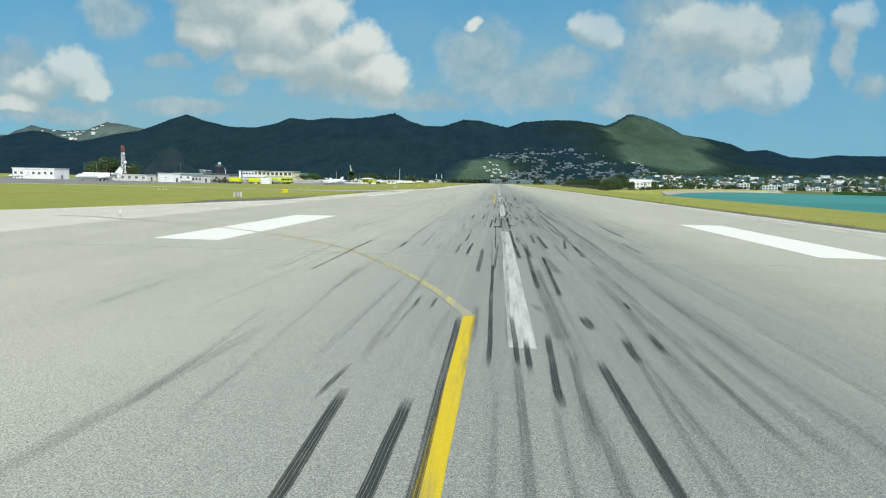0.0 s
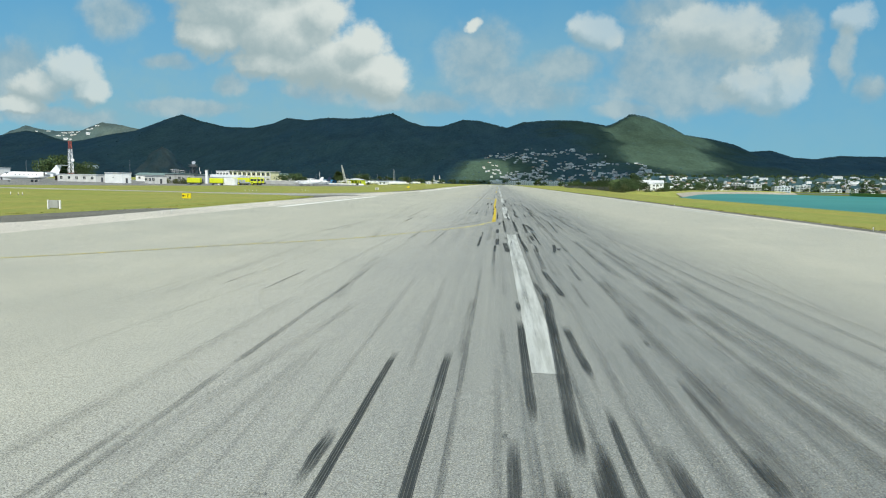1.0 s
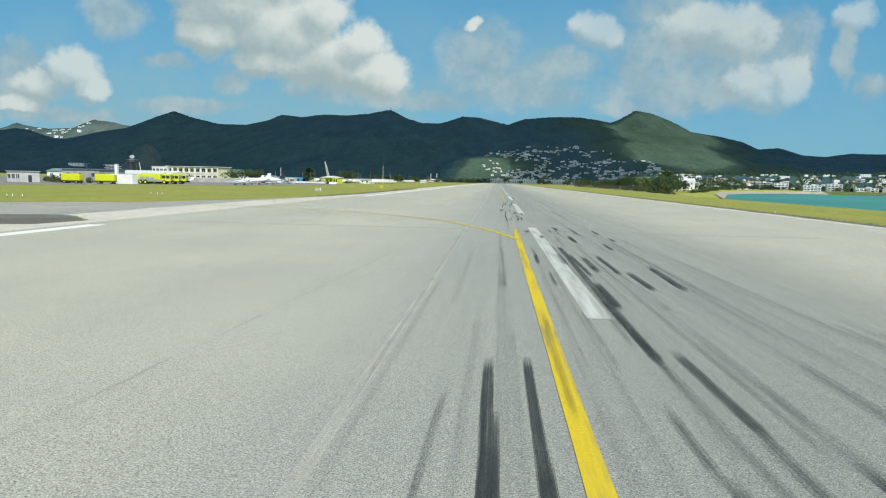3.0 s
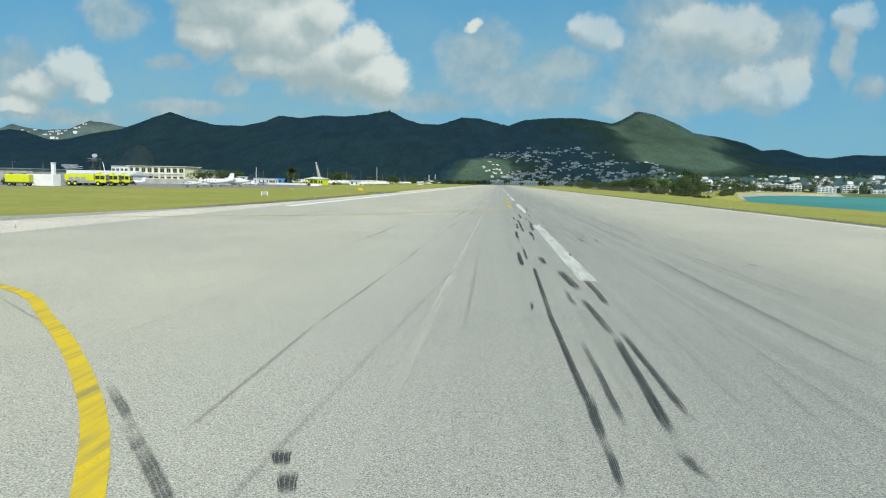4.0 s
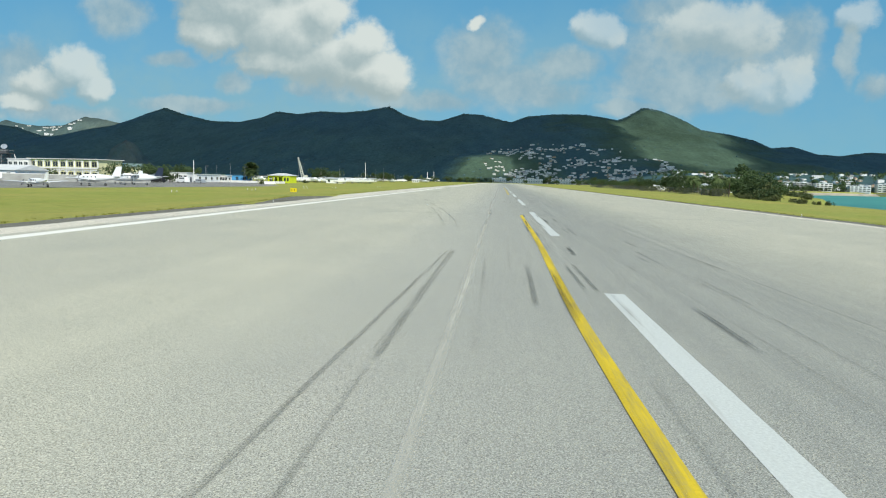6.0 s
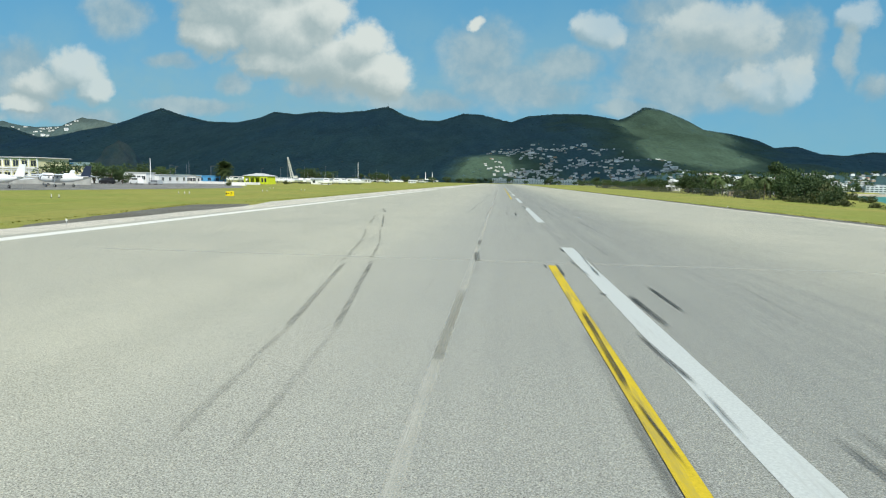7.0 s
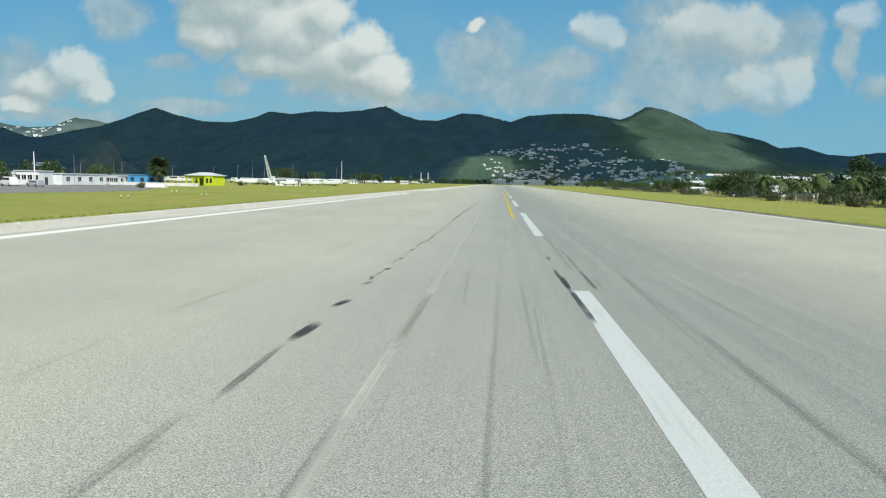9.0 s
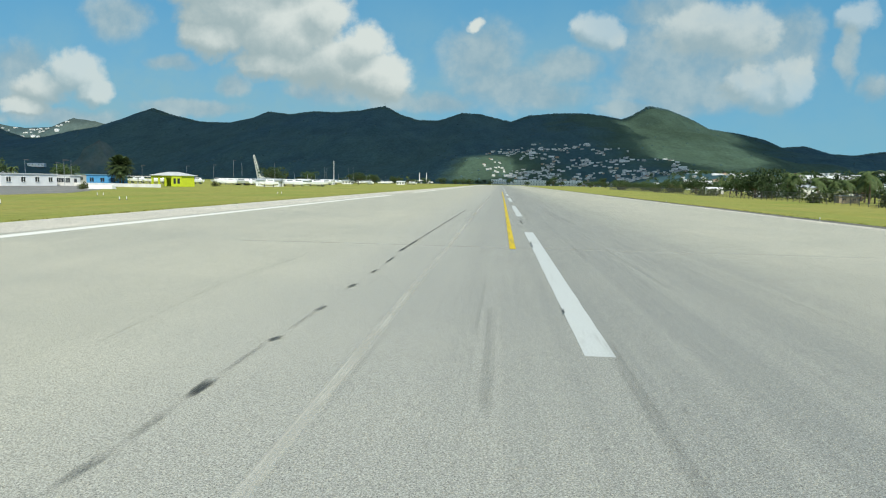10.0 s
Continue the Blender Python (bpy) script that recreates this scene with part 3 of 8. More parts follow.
# tree crowns over the hills, thickest along the skyline
rng = random.Random(4)
verts, faces = [], []
for i in range(15000):
    x = rng.uniform(-2700, 2100)
    y = 3700 + rng.uniform(-40, 15) if i % 2 == 0 else rng.uniform(2100, 3690)
    if i % 2 and (i % 5 or 300 < x < 950 and i % 15):
        continue
    z = land(x, y)
    if z < 8:
        continue
    r = rng.uniform(2.2, 4.6)
    h = r * rng.uniform(0.7, 1.25)
    n0, turn = len(verts), rng.uniform(0, 1)
    for lev, rad in ((-0.3, 0.9), (0.35, 1.0)):
        for j in range(5):
            a = (j + turn) * math.tau / 5
            q = r * rad * rng.uniform(0.75, 1.15)
            verts.append((x + q * math.cos(a), y + q * math.sin(a), z + h * (lev - 0.35)))
    verts.append((x, y, z + h * 0.65))
    for j in range(5):
        k = (j + 1) % 5
        faces.append((n0 + j, n0 + k, n0 + 5 + k, n0 + 5 + j))
        faces.append((n0 + 5 + j, n0 + 5 + k, n0 + 10))
me = bpy.data.meshes.new("woods")
me.from_pydata(verts, [], faces)
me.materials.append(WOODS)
me.transform(SURVEY)
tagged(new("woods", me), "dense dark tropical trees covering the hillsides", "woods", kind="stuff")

# the cloud that keeps the ridge in shade, and an added one southward
def cloud(holes, x0, x1, y0, y1, seed, dense):
    """A broad, lumpy sheet of cumulus with a ragged rim, high between the sun and the ground that it shades."""
    bm = B()
    high = 1250
    dx, dy = TO_SUN.x / TO_SUN.z * high, TO_SUN.y / TO_SUN.z * high * U / V
    step = 40
    nodes = {}
    layer = bm.verts.layers.float.new("thickness")
    for i in range(int((x1 - x0) / step) + 1):
        for j in range(int((y1 - y0) / step) + 1):
            x, y = x0 + step * i, y0 + step * j
            p = Vector((x * 0.0035 + seed, y * 0.0035, seed))
            rag = noise.noise(p) + 0.5 * noise.noise(p * 2.7)
            rim = min(x - x0, x1 - x, y - y0, y1 - y) / 220
            for hx, hy, rx, ry in holes:
                rim = min(rim, (math.hypot((x - hx) / rx, (y - hy) / ry) - 1) * 3.6)
            d = rim + rag * 0.7 - 0.15
            if d > 0:
                lump = 60 * min(1, d) ** 0.5 * (1 + 0.8 * noise.noise(p * 4))
                nodes[i, j] = (bm.verts.new((x + dx, y + dy, high + 150 + lump)), bm.verts.new((x + dx, y + dy, high + 150 - lump * 0.3)))
                for w in nodes[i, j]:
                    w[layer] = dense * min(1, d / 1.1)
    for i, j in nodes:
        q = [nodes.get(k) for k in ((i, j), (i + 1, j), (i + 1, j + 1), (i, j + 1))]
        if all(q):
            bm.faces.new([n[0] for n in q])
            bm.faces.new([n[1] for n in q][::-1])
    return tagged(part("cloud", bm, CLOUD, smooth=True), "broad unseen cumulus cloud that shades the hills", "cloud", kind="structure")


cloud([(12, 2190, 55, 260), (500, 1500, 700, 160), (660, 3560, 215, 300), (600, 3150, 150, 330), (560, 2560, 115, 480)], -3100, 2400, 1400, 4300, 2, 0.60)
# thin extra sheet, out of view, added to dim the sunlit southern slope
cloud([], 300, 1300, 2500, 4200, 7, 0.14)

# ---- ground, sea and shore ----
bm = B()
top = [bm.verts.new((x + (1.2 * noise.noise(Vector((x, y * 0.03, 0))) if y < 440 else 0), y, -0.05)) for x, y in COAST]
low = [bm.verts.new((x + 6.0, y - (8 if x > 80 else 0), -5.4)) for x, y in COAST]
for i in range(len(top) - 1):
    bm.faces.new((top[i], low[i], low[i + 1], top[i + 1]))
rim = [bm.verts.new(p) for p in ((4200, 4900, -0.05), (-4200, 4900, -0.05), (-4200, -700, -0.05))]
bm.faces.new(top + rim)
bmesh.ops.recalc_face_normals(bm, faces=bm.faces)
ground = tagged(part("ground", lay(bm), GRASS), "dry yellow-green mown grass beside the runway", "ground", kind="structure")

bm = B()
prism(bm, [(40, -700), (4600, -700), (4600, 1700), (40, 1700)], -6.5, -4.6)
tagged(part("water", bm, SEA), "turquoise bay water rippled by the breeze", "water", kind="structure")

# beach along the inner curve of the bay
bm = B()
shore = [(x, y) for x, y in COAST if y >= 640 and x < 1300]
back_row = [bm.verts.new((x + 2.1, y - 2.8, -1.82)) for x, y in shore]
mid_row = [bm.verts.new((x + 4.3, y - 5.6, -3.6)) for x, y in shore]
sea_row = [bm.verts.new((x + 6.8, y - 8.8, -5.0)) for x, y in shore]
for a, b in ((back_row, mid_row), (mid_row, sea_row)):
    for i in range(len(a) - 1):
        bm.faces.new((a[i], b[i], b[i + 1], a[i + 1]))
bmesh.ops.recalc_face_normals(bm, faces=bm.faces)
tagged(part("beach", bm, SAND), "narrow pale sand beach curving round the bay", "beach", kind="structure")

# boulders along the sea edge of the airfield
rocks = plan_thing("shore_rocks", "rough grey rocks lining the sea edge", "rocks", "stuff")
bm = B()
rng = random.Random(8)
for i in range(420):
    y = rng.uniform(0, 470)
    x = rng.uniform(0.5, 6.5)
    r = rng.uniform(0.4, 0.9)
    res = bmesh.ops.create_icosphere(bm, subdivisions=1, radius=r, matrix=pose(54 + x, y, -0.9 - x * 0.55, rng.uniform(0, 90), rng.uniform(0, 90), 0))
    for w in res["verts"]:
        w.co += Vector((rng.uniform(-1, 1), rng.uniform(-1, 1), rng.uniform(-1, 1))) * r * 0.22
part("boulders", bm, ROCK, rocks)

# ---- pavements ----
runway = tagged(part("runway", prism(B(), [(-23.2, -700), (23.2, -700), (23.2, 1480), (-23.2, 1480)], -0.3, 0.0), RUNWAY),
                "weathered grey asphalt runway streaked with tyre rubber", "runway", kind="structure")
surveyed.append(runway)
left_shoulder = ragged([(-23.2, -700), (-23.2, 1480), (-30, 1480), (-29.5, 560), (-29.6, 512), (-28.6, 440), (-28.0, 395), (-25.6, 378), (-25.6, 320), (-25.4, 285),
                        (-27.0, 250), (-29.5, 236), (-29.5, 198), (-24.4, 191.5), (-25.0, 187), (-28.2, 185.5), (-29, 180), (-28.8, 140), (-28, 110), (-28, 96), (-33, 86), (-36, 78), (-44, 62), (-46, 20), (-46, -700)][::-1], 2.5, 0.35, 1.0)
tagged(part("shoulder_north", lay(prism(B(), left_shoulder, -0.3, -0.012)), SHOULDER), "pale paved shoulder along the runway edge", "pavement", kind="structure")
right_shoulder = ragged([(23.2, -700), (24.5, -700), (24.5, 1480), (23.2, 1480)], 2.5, 0.25, 2.0)
tagged(part("shoulder_south", lay(prism(B(), right_shoulder, -0.3, -0.012)), SHOULDER), "narrow pale shoulder beside the grass", "pavement", kind="structure")
taxi_1 = ragged([(-24.5, 192), (-30, 198.2), (-39, 201.5), (-45, 208.5), (-57, 209), (-76, 212), (-150, 216), (-150, 226), (-76, 219), (-62, 217.5), (-50, 227), (-40, 236), (-33, 244), (-29, 254), (-26, 266), (-24.5, 268), (-24.5, 230)], 3, 0.5, 3.0)
tagged(part("taxiway", lay(prism(B(), taxi_1, -0.3, -0.016)), TAXI), "curved pale taxiway leaving the runway", "taxiway", kind="structure")
dark = ragged([(-28.4, 160), (-28.9, 180), (-28.2, 185.5), (-25.0, 187), (-24.4, 191), (-30, 198), (-36, 200.5), (-40, 201.5), (-37, 196), (-33, 188), (-31, 178), (-29.8, 160)], 2.5, 0.4, 4.0)
tagged(part("pavement_edge", lay(prism(B(), dark, -0.3, -0.020)), DARK_EDGE), "strip of dark patched asphalt edging the grass", "pavement", kind="structure")
dark = ragged([(-25.2, 345), (-25.4, 380), (-27.5, 386), (-33, 385), (-31, 372), (-28.5, 358), (-26.6, 348)], 3, 0.4, 5.0)
tagged(part("pavement_edge", lay(prism(B(), dark, -0.3, -0.020)), DARK_EDGE), "patch of dark asphalt at the runway edge", "pavement", kind="structure")
dark = ragged([(-27, 86), (-27, 112), (-29.5, 121), (-33, 121), (-38, 100), (-36.5, 84)], 2.5, 0.5, 6.0)
tagged(part("pavement_edge", lay(prism(B(), dark, -0.3, -0.020)), DARK_EDGE), "dark worn asphalt where the grass begins", "pavement", kind="structure")
dark = ragged([(24.3, -700), (26.2, -700), (26.2, 1480), (24.3, 1480)], 2, 0.3, 7.0)
tagged(part("pavement_edge", lay(prism(B(), dark, -0.3, -0.024)), DARK_EDGE), "thin dark seam between shoulder and grass", "pavement", kind="structure")
dark = ragged([(-25.6, 255), (-25.0, 285), (-25.2, 345), (-27.5, 345), (-28.0, 285), (-30.0, 250), (-32, 238), (-30, 236)], 2, 0.3, 7.5)
tagged(part("pavement_edge", lay(prism(B(), dark, -0.3, -0.024)), DARK_EDGE), "thin dark seam of asphalt beside the grass", "pavement", kind="structure")
apron = ragged([(-150, 215), (-125, 300), (-117, 340), (-111, 396), (-92, 408), (-86, 440), (-80, 478), (-76, 510), (-77, 530), (-88, 560), (-116, 625), (-126, 665), (-330, 665), (-330, 215)], 4, 0.8, 8.0)
tagged(part("apron", lay(prism(B(), apron, -0.3, -0.008)), APRON), "broad worn asphalt apron for small aircraft", "apron", kind="structure")


# ---- runway markings ----
def strip(name, x0, x1, y0, y1, mat, label, seed, rough=0.012, z=0.004):
    """A painted bar with slightly broken edges."""
    n = max(2, int((y1 - y0) / 1.2))
    bm = B()
    rows = []
    for i in range(n + 1):
        y = y0 + (y1 - y0) * i / n
        w = [rough * noise.noise(Vector((seed + s * 9.1, y * 0.9, 0))) for s in (0, 1)]
        rows.append((bm.verts.new((x0 + w[0], y, z)), bm.verts.new((x1 + w[1], y, z))))
    for a, b in zip(rows, rows[1:]):
        bm.faces.new((a[0], a[1], b[1], b[0]))
    return part(name, bm, mat, runway, label)


for i in range(-6, 29):
    y = 13.5 + 50 * i + float(np.interp(i, [0, 1, 2, 3, 4, 5], [0, 1.0, 1.4, 2.2, 1.9, 0]))
    strip("centreline_stripe", -0.235, 0.235, y, y + float(np.interp(i, [0, 1, 2, 3, 4, 5], [30.7, 30.8, 30, 29.8, 28.2, 30])), WORN_WHITE if i < 5 else WHITE_LINE, "worn white centreline stripe", i)
for y0, y1 in ((128, 188), (266, 545), (585, 1440)):
    strip("edge_line", -22.5, -21.6, y0, y1, BRIGHT_WHITE, "white edge line", y0)
for y0, y1 in ((20, 102), (128, 205)):
    strip("edge_line", 21.7, 22.4, y0, y1, WORN_WHITE, "faded white edge line", y0)
for s in (-1, 1):
    strip("touchdown_bar", min(s * 12.4, s * 15.4), max(s * 12.4, s * 15.4), 33, 57.5, BRIGHT_WHITE, "broad white touchdown bar", s * 3)


line_count = [0]


def ribbon(name, points, width, mat, label):
    """A painted line that follows a smooth curve through a few points."""
    line_count[0] += 1
    z = 0.005 + 0.001 * line_count[0]
    pts = []
    for i in range(len(points) - 1):
        p0, p1, p2, p3 = (Vector(points[min(max(k, 0), len(points) - 1)]) for k in (i - 1, i, i + 1, i + 2))
        n = max(4, int((p2 - p1).length / 1.5))
        for j in range(n):
            t = j / n
            pts.append(0.5 * (2 * p1 + (p2 - p0) * t + (2 * p0 - 5 * p1 + 4 * p2 - p3) * t * t + (3 * p1 - p0 - 3 * p2 + p3) * t ** 3))
    pts.append(Vector(points[-1]))
    bm = B()
    rows = []
    for i, p in enumerate(pts):
        d = (pts[min(i + 1, len(pts) - 1)] - pts[max(i - 1, 0)]).normalized()
        side = Vector((-d.y, d.x)) * (width / 2 + 0.012 * noise.noise(Vector((p.x, p.y, 4))))
        rows.append((bm.verts.new((p.x - side.x, p.y - side.y, z)), bm.verts.new((p.x + side.x, p.y + side.y, z))))
    for a, b in zip(rows, rows[1:]):
        bm.faces.new((a[0], a[1], b[1], b[0]))
    bmesh.ops.recalc_face_normals(bm, faces=bm.faces)
    for w in bm.verts:
        w.co.z += bank(w.co.x)
    return part(name, bm, mat, runway, label)


ribbon("taxi_line", [(-1.05, -40), (-1.05, 0), (-1.0, 12), (-1.0, 16.6)], 0.25, YELLOW_LINE, "yellow taxi line")
ribbon("taxi_line", [(-1.0, 16.4), (-2.1, 20.4), (-3.6, 24.6), (-6.8, 31.5), (-11.8, 37.9), (-19, 44), (-30, 50)], 0.24, FADED_YELLOW, "faded yellow lead-off line")
ribbon("taxi_line", [(-34, 60), (-24, 69.5), (-16.6, 76.8), (-11.8, 83.6), (-7.8, 89.0), (-4.7, 96.0), (-2.4, 102.2), (-1.05, 109)], 0.24, CHALKY_YELLOW, "chalky yellow lead-in line")
ribbon("taxi_line", [(-1.0, 108.5), (-0.98, 130), (-1.08, 150), (-1.0, 193)], 0.25, YELLOW_LINE, "yellow taxi line")
ribbon("taxi_line", [(-1.05, 186), (-2.3, 191.7), (-3.3, 194.8), (-5.4, 200.0), (-7.2, 203.3), (-10.2, 207.4), (-13.6, 211.0), (-22.7, 215.9), (-36, 219), (-60, 210), (-90, 215)], 0.27, YELLOW_LINE, "yellow lead-off line")
ribbon("taxi_line", [(-33, 234), (-22, 243), (-12.7, 251.5), (-10.0, 256.3), (-6.4, 262.4), (-4.8, 265.7), (-3.1, 270.4), (-1.05, 277.6)], 0.25, YELLOW_LINE, "bright yellow lead-in line")
ribbon("taxi_line", [(-1.05, 277.2), (-1.2, 291), (-1.05, 310), (-1.08, 336.2)], 0.24, YELLOW_LINE, "yellow taxi line")
ribbon("taxi_line", [(-1.02, 432.5), (-1.0, 455), (-0.95, 520), (-1.0, 640)], 0.24, YELLOW_LINE, "yellow taxi line")

band_count = [0]


def band(a, b, width, z, wander=0.015, taper=0.6):
    """A strip along the pavement from a to b, with its own run across and along for the cover's edges."""
    band_count[0] += 1
    k = band_count[0]
    a, b = Vector(a), Vector(b)
    d = b - a
    n = max(10, min(48, int(d.length / 0.4)))
    side = Vector((-d.y, d.x)).normalized()
    rows = []
    for i in range(n + 1):
        f = i / n
        p = a.lerp(b, f) + side * wander * noise.noise(Vector((f * 3, k, 0)))
        h = width / 2 * min(1, taper + f * d.length * 0.5)
        wob = [1 + 0.09 * noise.noise(Vector((f * d.length * 0.8, k * 1.7, s))) for s in (0, 5)]
        at, fade = f * d.length, min(0.9, 0.4 * d.length)
        v = 0.12 * at / fade if at < fade else 1 - 0.14 * (d.length - at) / fade if at > d.length - fade else 0.12 + 0.74 * (at - fade) / (d.length - 2 * fade)
        rows.append(((p - side * h * wob[0]).to_3d(), (p + side * h * wob[1]).to_3d(), v))
        for c in rows[-1][:2]:
            c.z = z
    return rows


def lay_band(bm, rows):
    uv = bm.loops.layers.uv.get("UVMap") or bm.loops.layers.uv.new("UVMap")
    made = [(bm.verts.new(l), bm.verts.new(r), f) for l, r, f in rows]
    for s, e in zip(made, made[1:]):
        face = bm.faces.new((s[1], s[0], e[0], e[1]))
        for corner, at in zip(face.loops, ((1, s[2]), (0, s[2]), (0, e[2]), (1, e[2]))):
            corner[uv].uv = at
    return bm


for x0, x1, y, w in ((-19, 10, 29.2, 0.34), (-20, 15, 192.6, 0.4), (-16, 4, 253.6, 0.36), (-17, 17, 337.2, 0.4), (-13, 13, 433.2, 0.36)):
    part("pavement_joint", lay_band(B(), band((x0, y), (x1, y), w, 0.002, 0.12, 1.0)), SEAM, runway, "pale sealed pavement joint")
for y0, y1 in ((128, 186), (190, 262), (258, 330), (322, 392), (386, 470), (462, 560)):
    part("pavement_seam", lay_band(B(), band((-3.63, y0), (-3.63, y1), 0.22, 0.0025, 0.08, 1.0)), SEAM, runway, "pale lengthwise pavement seam")

skid_count = [0]
faint_marks = {0.3: B(), 0.4: B()}          # old marks that can no longer be told one from another


def skid(x0, y0, x1, y1, w, dark):
    """A tyre mark from its touch-down to its run-out."""
    skid_count[0] += 1
    a, b = ((x0, y0), (x1, y1)) if y0 <= y1 else ((x1, y1), (x0, y0))
    rows = band(a, b, w, 0.015 + 0.00003 * skid_count[0])
    tone = 0.9 if dark > 0.82 else 0.7 if dark > 0.68 else 0.5 if dark > 0.52 else 0.4 if dark > 0.38 else 0.3
    if tone in faint_marks:
        lay_band(faint_marks[tone], rows)
    else:
        part("skid_mark", lay_band(B(), rows), RUBBER[tone], runway)


skid(-2.26, 5.5, -2.39, 10.5, 0.15, 0.85)
skid(-1.57, 5.6, -1.52, 10.2, 0.16, 0.85)
skid(-1.14, 5.7, -1.20, 16.3, 0.13, 0.75)
skid(-0.48, 5.8, -0.42, 11.1, 0.10, 0.30)
skid(-0.12, 5.9, -0.12, 12.5, 0.15, 0.45)
skid(0.27, 5.9, 0.27, 10.7, 0.12, 0.40)
skid(0.71, 6.0, 0.75, 10.8, 0.17, 0.50)
skid(1.21, 6.1, 1.15, 12.8, 0.15, 0.75)
skid(1.52, 6.1, 1.77, 12.9, 0.12, 0.40)
skid(1.80, 6.2, 1.92, 11.6, 0.15, 0.30)
skid(0.58, 8.3, 0.79, 13.5, 0.15, 0.40)
skid(-3.95, 8.6, -4.75, 25.0, 0.15, 0.20)
skid(1.80, 8.8, 1.94, 16.4, 0.14, 0.35)
skid(-4.73, 8.9, -5.28, 16.8, 0.18, 0.20)
skid(2.64, 9.0, 2.77, 17.2, 0.18, 0.30)
skid(-2.69, 9.8, -2.59, 11.9, 0.09, 0.80)
skid(0.40, 10.0, 0.37, 11.0, 0.16, 0.60)
skid(0.35, 10.1, 0.49, 14.9, 0.12, 0.70)
skid(0.06, 11.6, 0.07, 14.3, 0.10, 0.70)
skid(-0.55, 11.9, -0.58, 26.3, 0.09, 0.85)
skid(-0.10, 12.0, -0.14, 16.6, 0.10, 0.70)
skid(1.76, 12.3, 1.81, 14.7, 0.15, 0.80)
skid(-1.54, 12.8, -1.40, 17.4, 0.21, 0.30)
skid(-2.36, 13.2, -2.22, 19.1, 0.09, 0.50)
skid(2.32, 13.3, 2.36, 15.3, 0.13, 0.80)
skid(-0.23, 13.5, -0.12, 26.4, 0.13, 0.50)
skid(-0.85, 13.6, -0.87, 17.9, 0.15, 0.40)
skid(1.36, 15.2, 1.33, 16.9, 0.21, 0.70)
skid(-2.22, 16.8, -2.23, 18.8, 0.09, 0.55)
skid(-1.86, 16.9, -1.83, 18.9, 0.09, 0.55)
skid(0.50, 17.1, 0.40, 18.2, 0.19, 0.60)
skid(2.47, 17.7, 2.50, 19.1, 0.11, 0.70)
skid(1.10, 19.4, 1.24, 29.8, 0.12, 0.80)
skid(0.62, 20.5, 0.74, 33.4, 0.14, 0.70)
skid(-6.02, 23.1, -6.09, 35.5, 0.13, 0.60)
skid(-7.01, 23.5, -7.16, 32.0, 0.13, 0.50)
skid(-1.02, 23.8, -1.02, 32.7, 0.17, 0.60)
skid(-0.52, 24.7, -0.42, 35.4, 0.10, 0.60)
skid(2.12, 28.0, 2.05, 35.4, 0.16, 0.50)
skid(0.37, 28.5, 0.30, 35.4, 0.16, 0.70)
skid(0.79, 29.0, 0.73, 35.4, 0.21, 0.60)
skid(-1.59, 29.5, -1.54, 35.4, 0.13, 0.70)
skid(2.78, 29.6, 2.89, 35.4, 0.17, 0.60)
skid(-2.03, 29.9, -2.01, 35.4, 0.13, 0.60)
skid(-2.86, 30.8, -2.91, 35.4, 0.13, 0.45)
skid(-4.41, 31.6, -4.49, 35.4, 0.20, 0.60)
skid(-4.38, 32.1, -4.63, 40.6, 0.14, 0.50)
skid(-3.55, 32.3, -3.68, 38.0, 0.11, 0.50)
skid(-3.30, 32.3, -3.44, 39.1, 0.09, 0.35)
skid(-2.31, 32.6, -2.32, 36.8, 0.08, 0.35)
skid(-0.52, 32.8, -0.55, 49.4, 0.06, 0.95)
skid(-0.24, 32.8, -0.21, 41.0, 0.04, 0.50)
skid(0.31, 32.9, 0.26, 45.5, 0.14, 0.75)
skid(0.84, 33.0, 0.81, 36.9, 0.13, 0.40)
skid(1.63, 33.1, 1.59, 41.4, 0.18, 0.75)
skid(2.38, 33.2, 2.80, 38.9, 0.13, 0.80)
skid(-1.90, 36.0, -1.88, 41.2, 0.08, 0.75)
skid(1.22, 36.0, 1.30, 41.8, 0.17, 0.70)
skid(0.54, 36.6, 0.50, 39.9, 0.14, 0.60)
skid(-2.43, 37.1, -2.44, 41.9, 0.07, 0.50)
skid(-7.40, 37.3, -7.28, 42.3, 0.09, 0.30)
skid(-0.82, 37.6, -0.81, 40.4, 0.11, 0.35)
skid(-3.68, 38.0, -3.78, 42.5, 0.09, 0.40)
skid(2.80, 38.9, 2.66, 48.0, 0.08, 0.65)
skid(-6.13, 39.8, -6.20, 40.3, 0.09, 0.50)
skid(-4.63, 40.6, -4.75, 61.5, 0.14, 0.50)
skid(-1.88, 41.2, -1.91, 44.6, 0.08, 0.60)
skid(6.09, 41.4, 6.14, 51.2, 0.12, 0.70)
skid(1.64, 42.4, 1.58, 43.6, 0.18, 0.60)
skid(-3.17, 42.6, -3.20, 44.0, 0.07, 0.50)
skid(0.30, 46.4, 0.22, 60.7, 0.14, 0.90)
skid(-0.90, 47.1, -0.80, 57.8, 0.14, 0.80)
skid(-0.42, 47.4, -0.40, 49.6, 0.65, 0.80)
skid(1.40, 48.7, 1.22, 57.3, 0.22, 0.45)
skid(1.80, 48.8, 1.84, 54.5, 0.13, 0.45)
skid(0.50, 49.1, 0.51, 51.1, 0.57, 0.80)
skid(7.85, 49.3, 7.94, 61.5, 0.11, 0.60)
skid(-0.21, 49.5, -0.14, 60.6, 0.16, 0.80)
skid(6.14, 51.2, 6.44, 57.5, 0.11, 0.60)
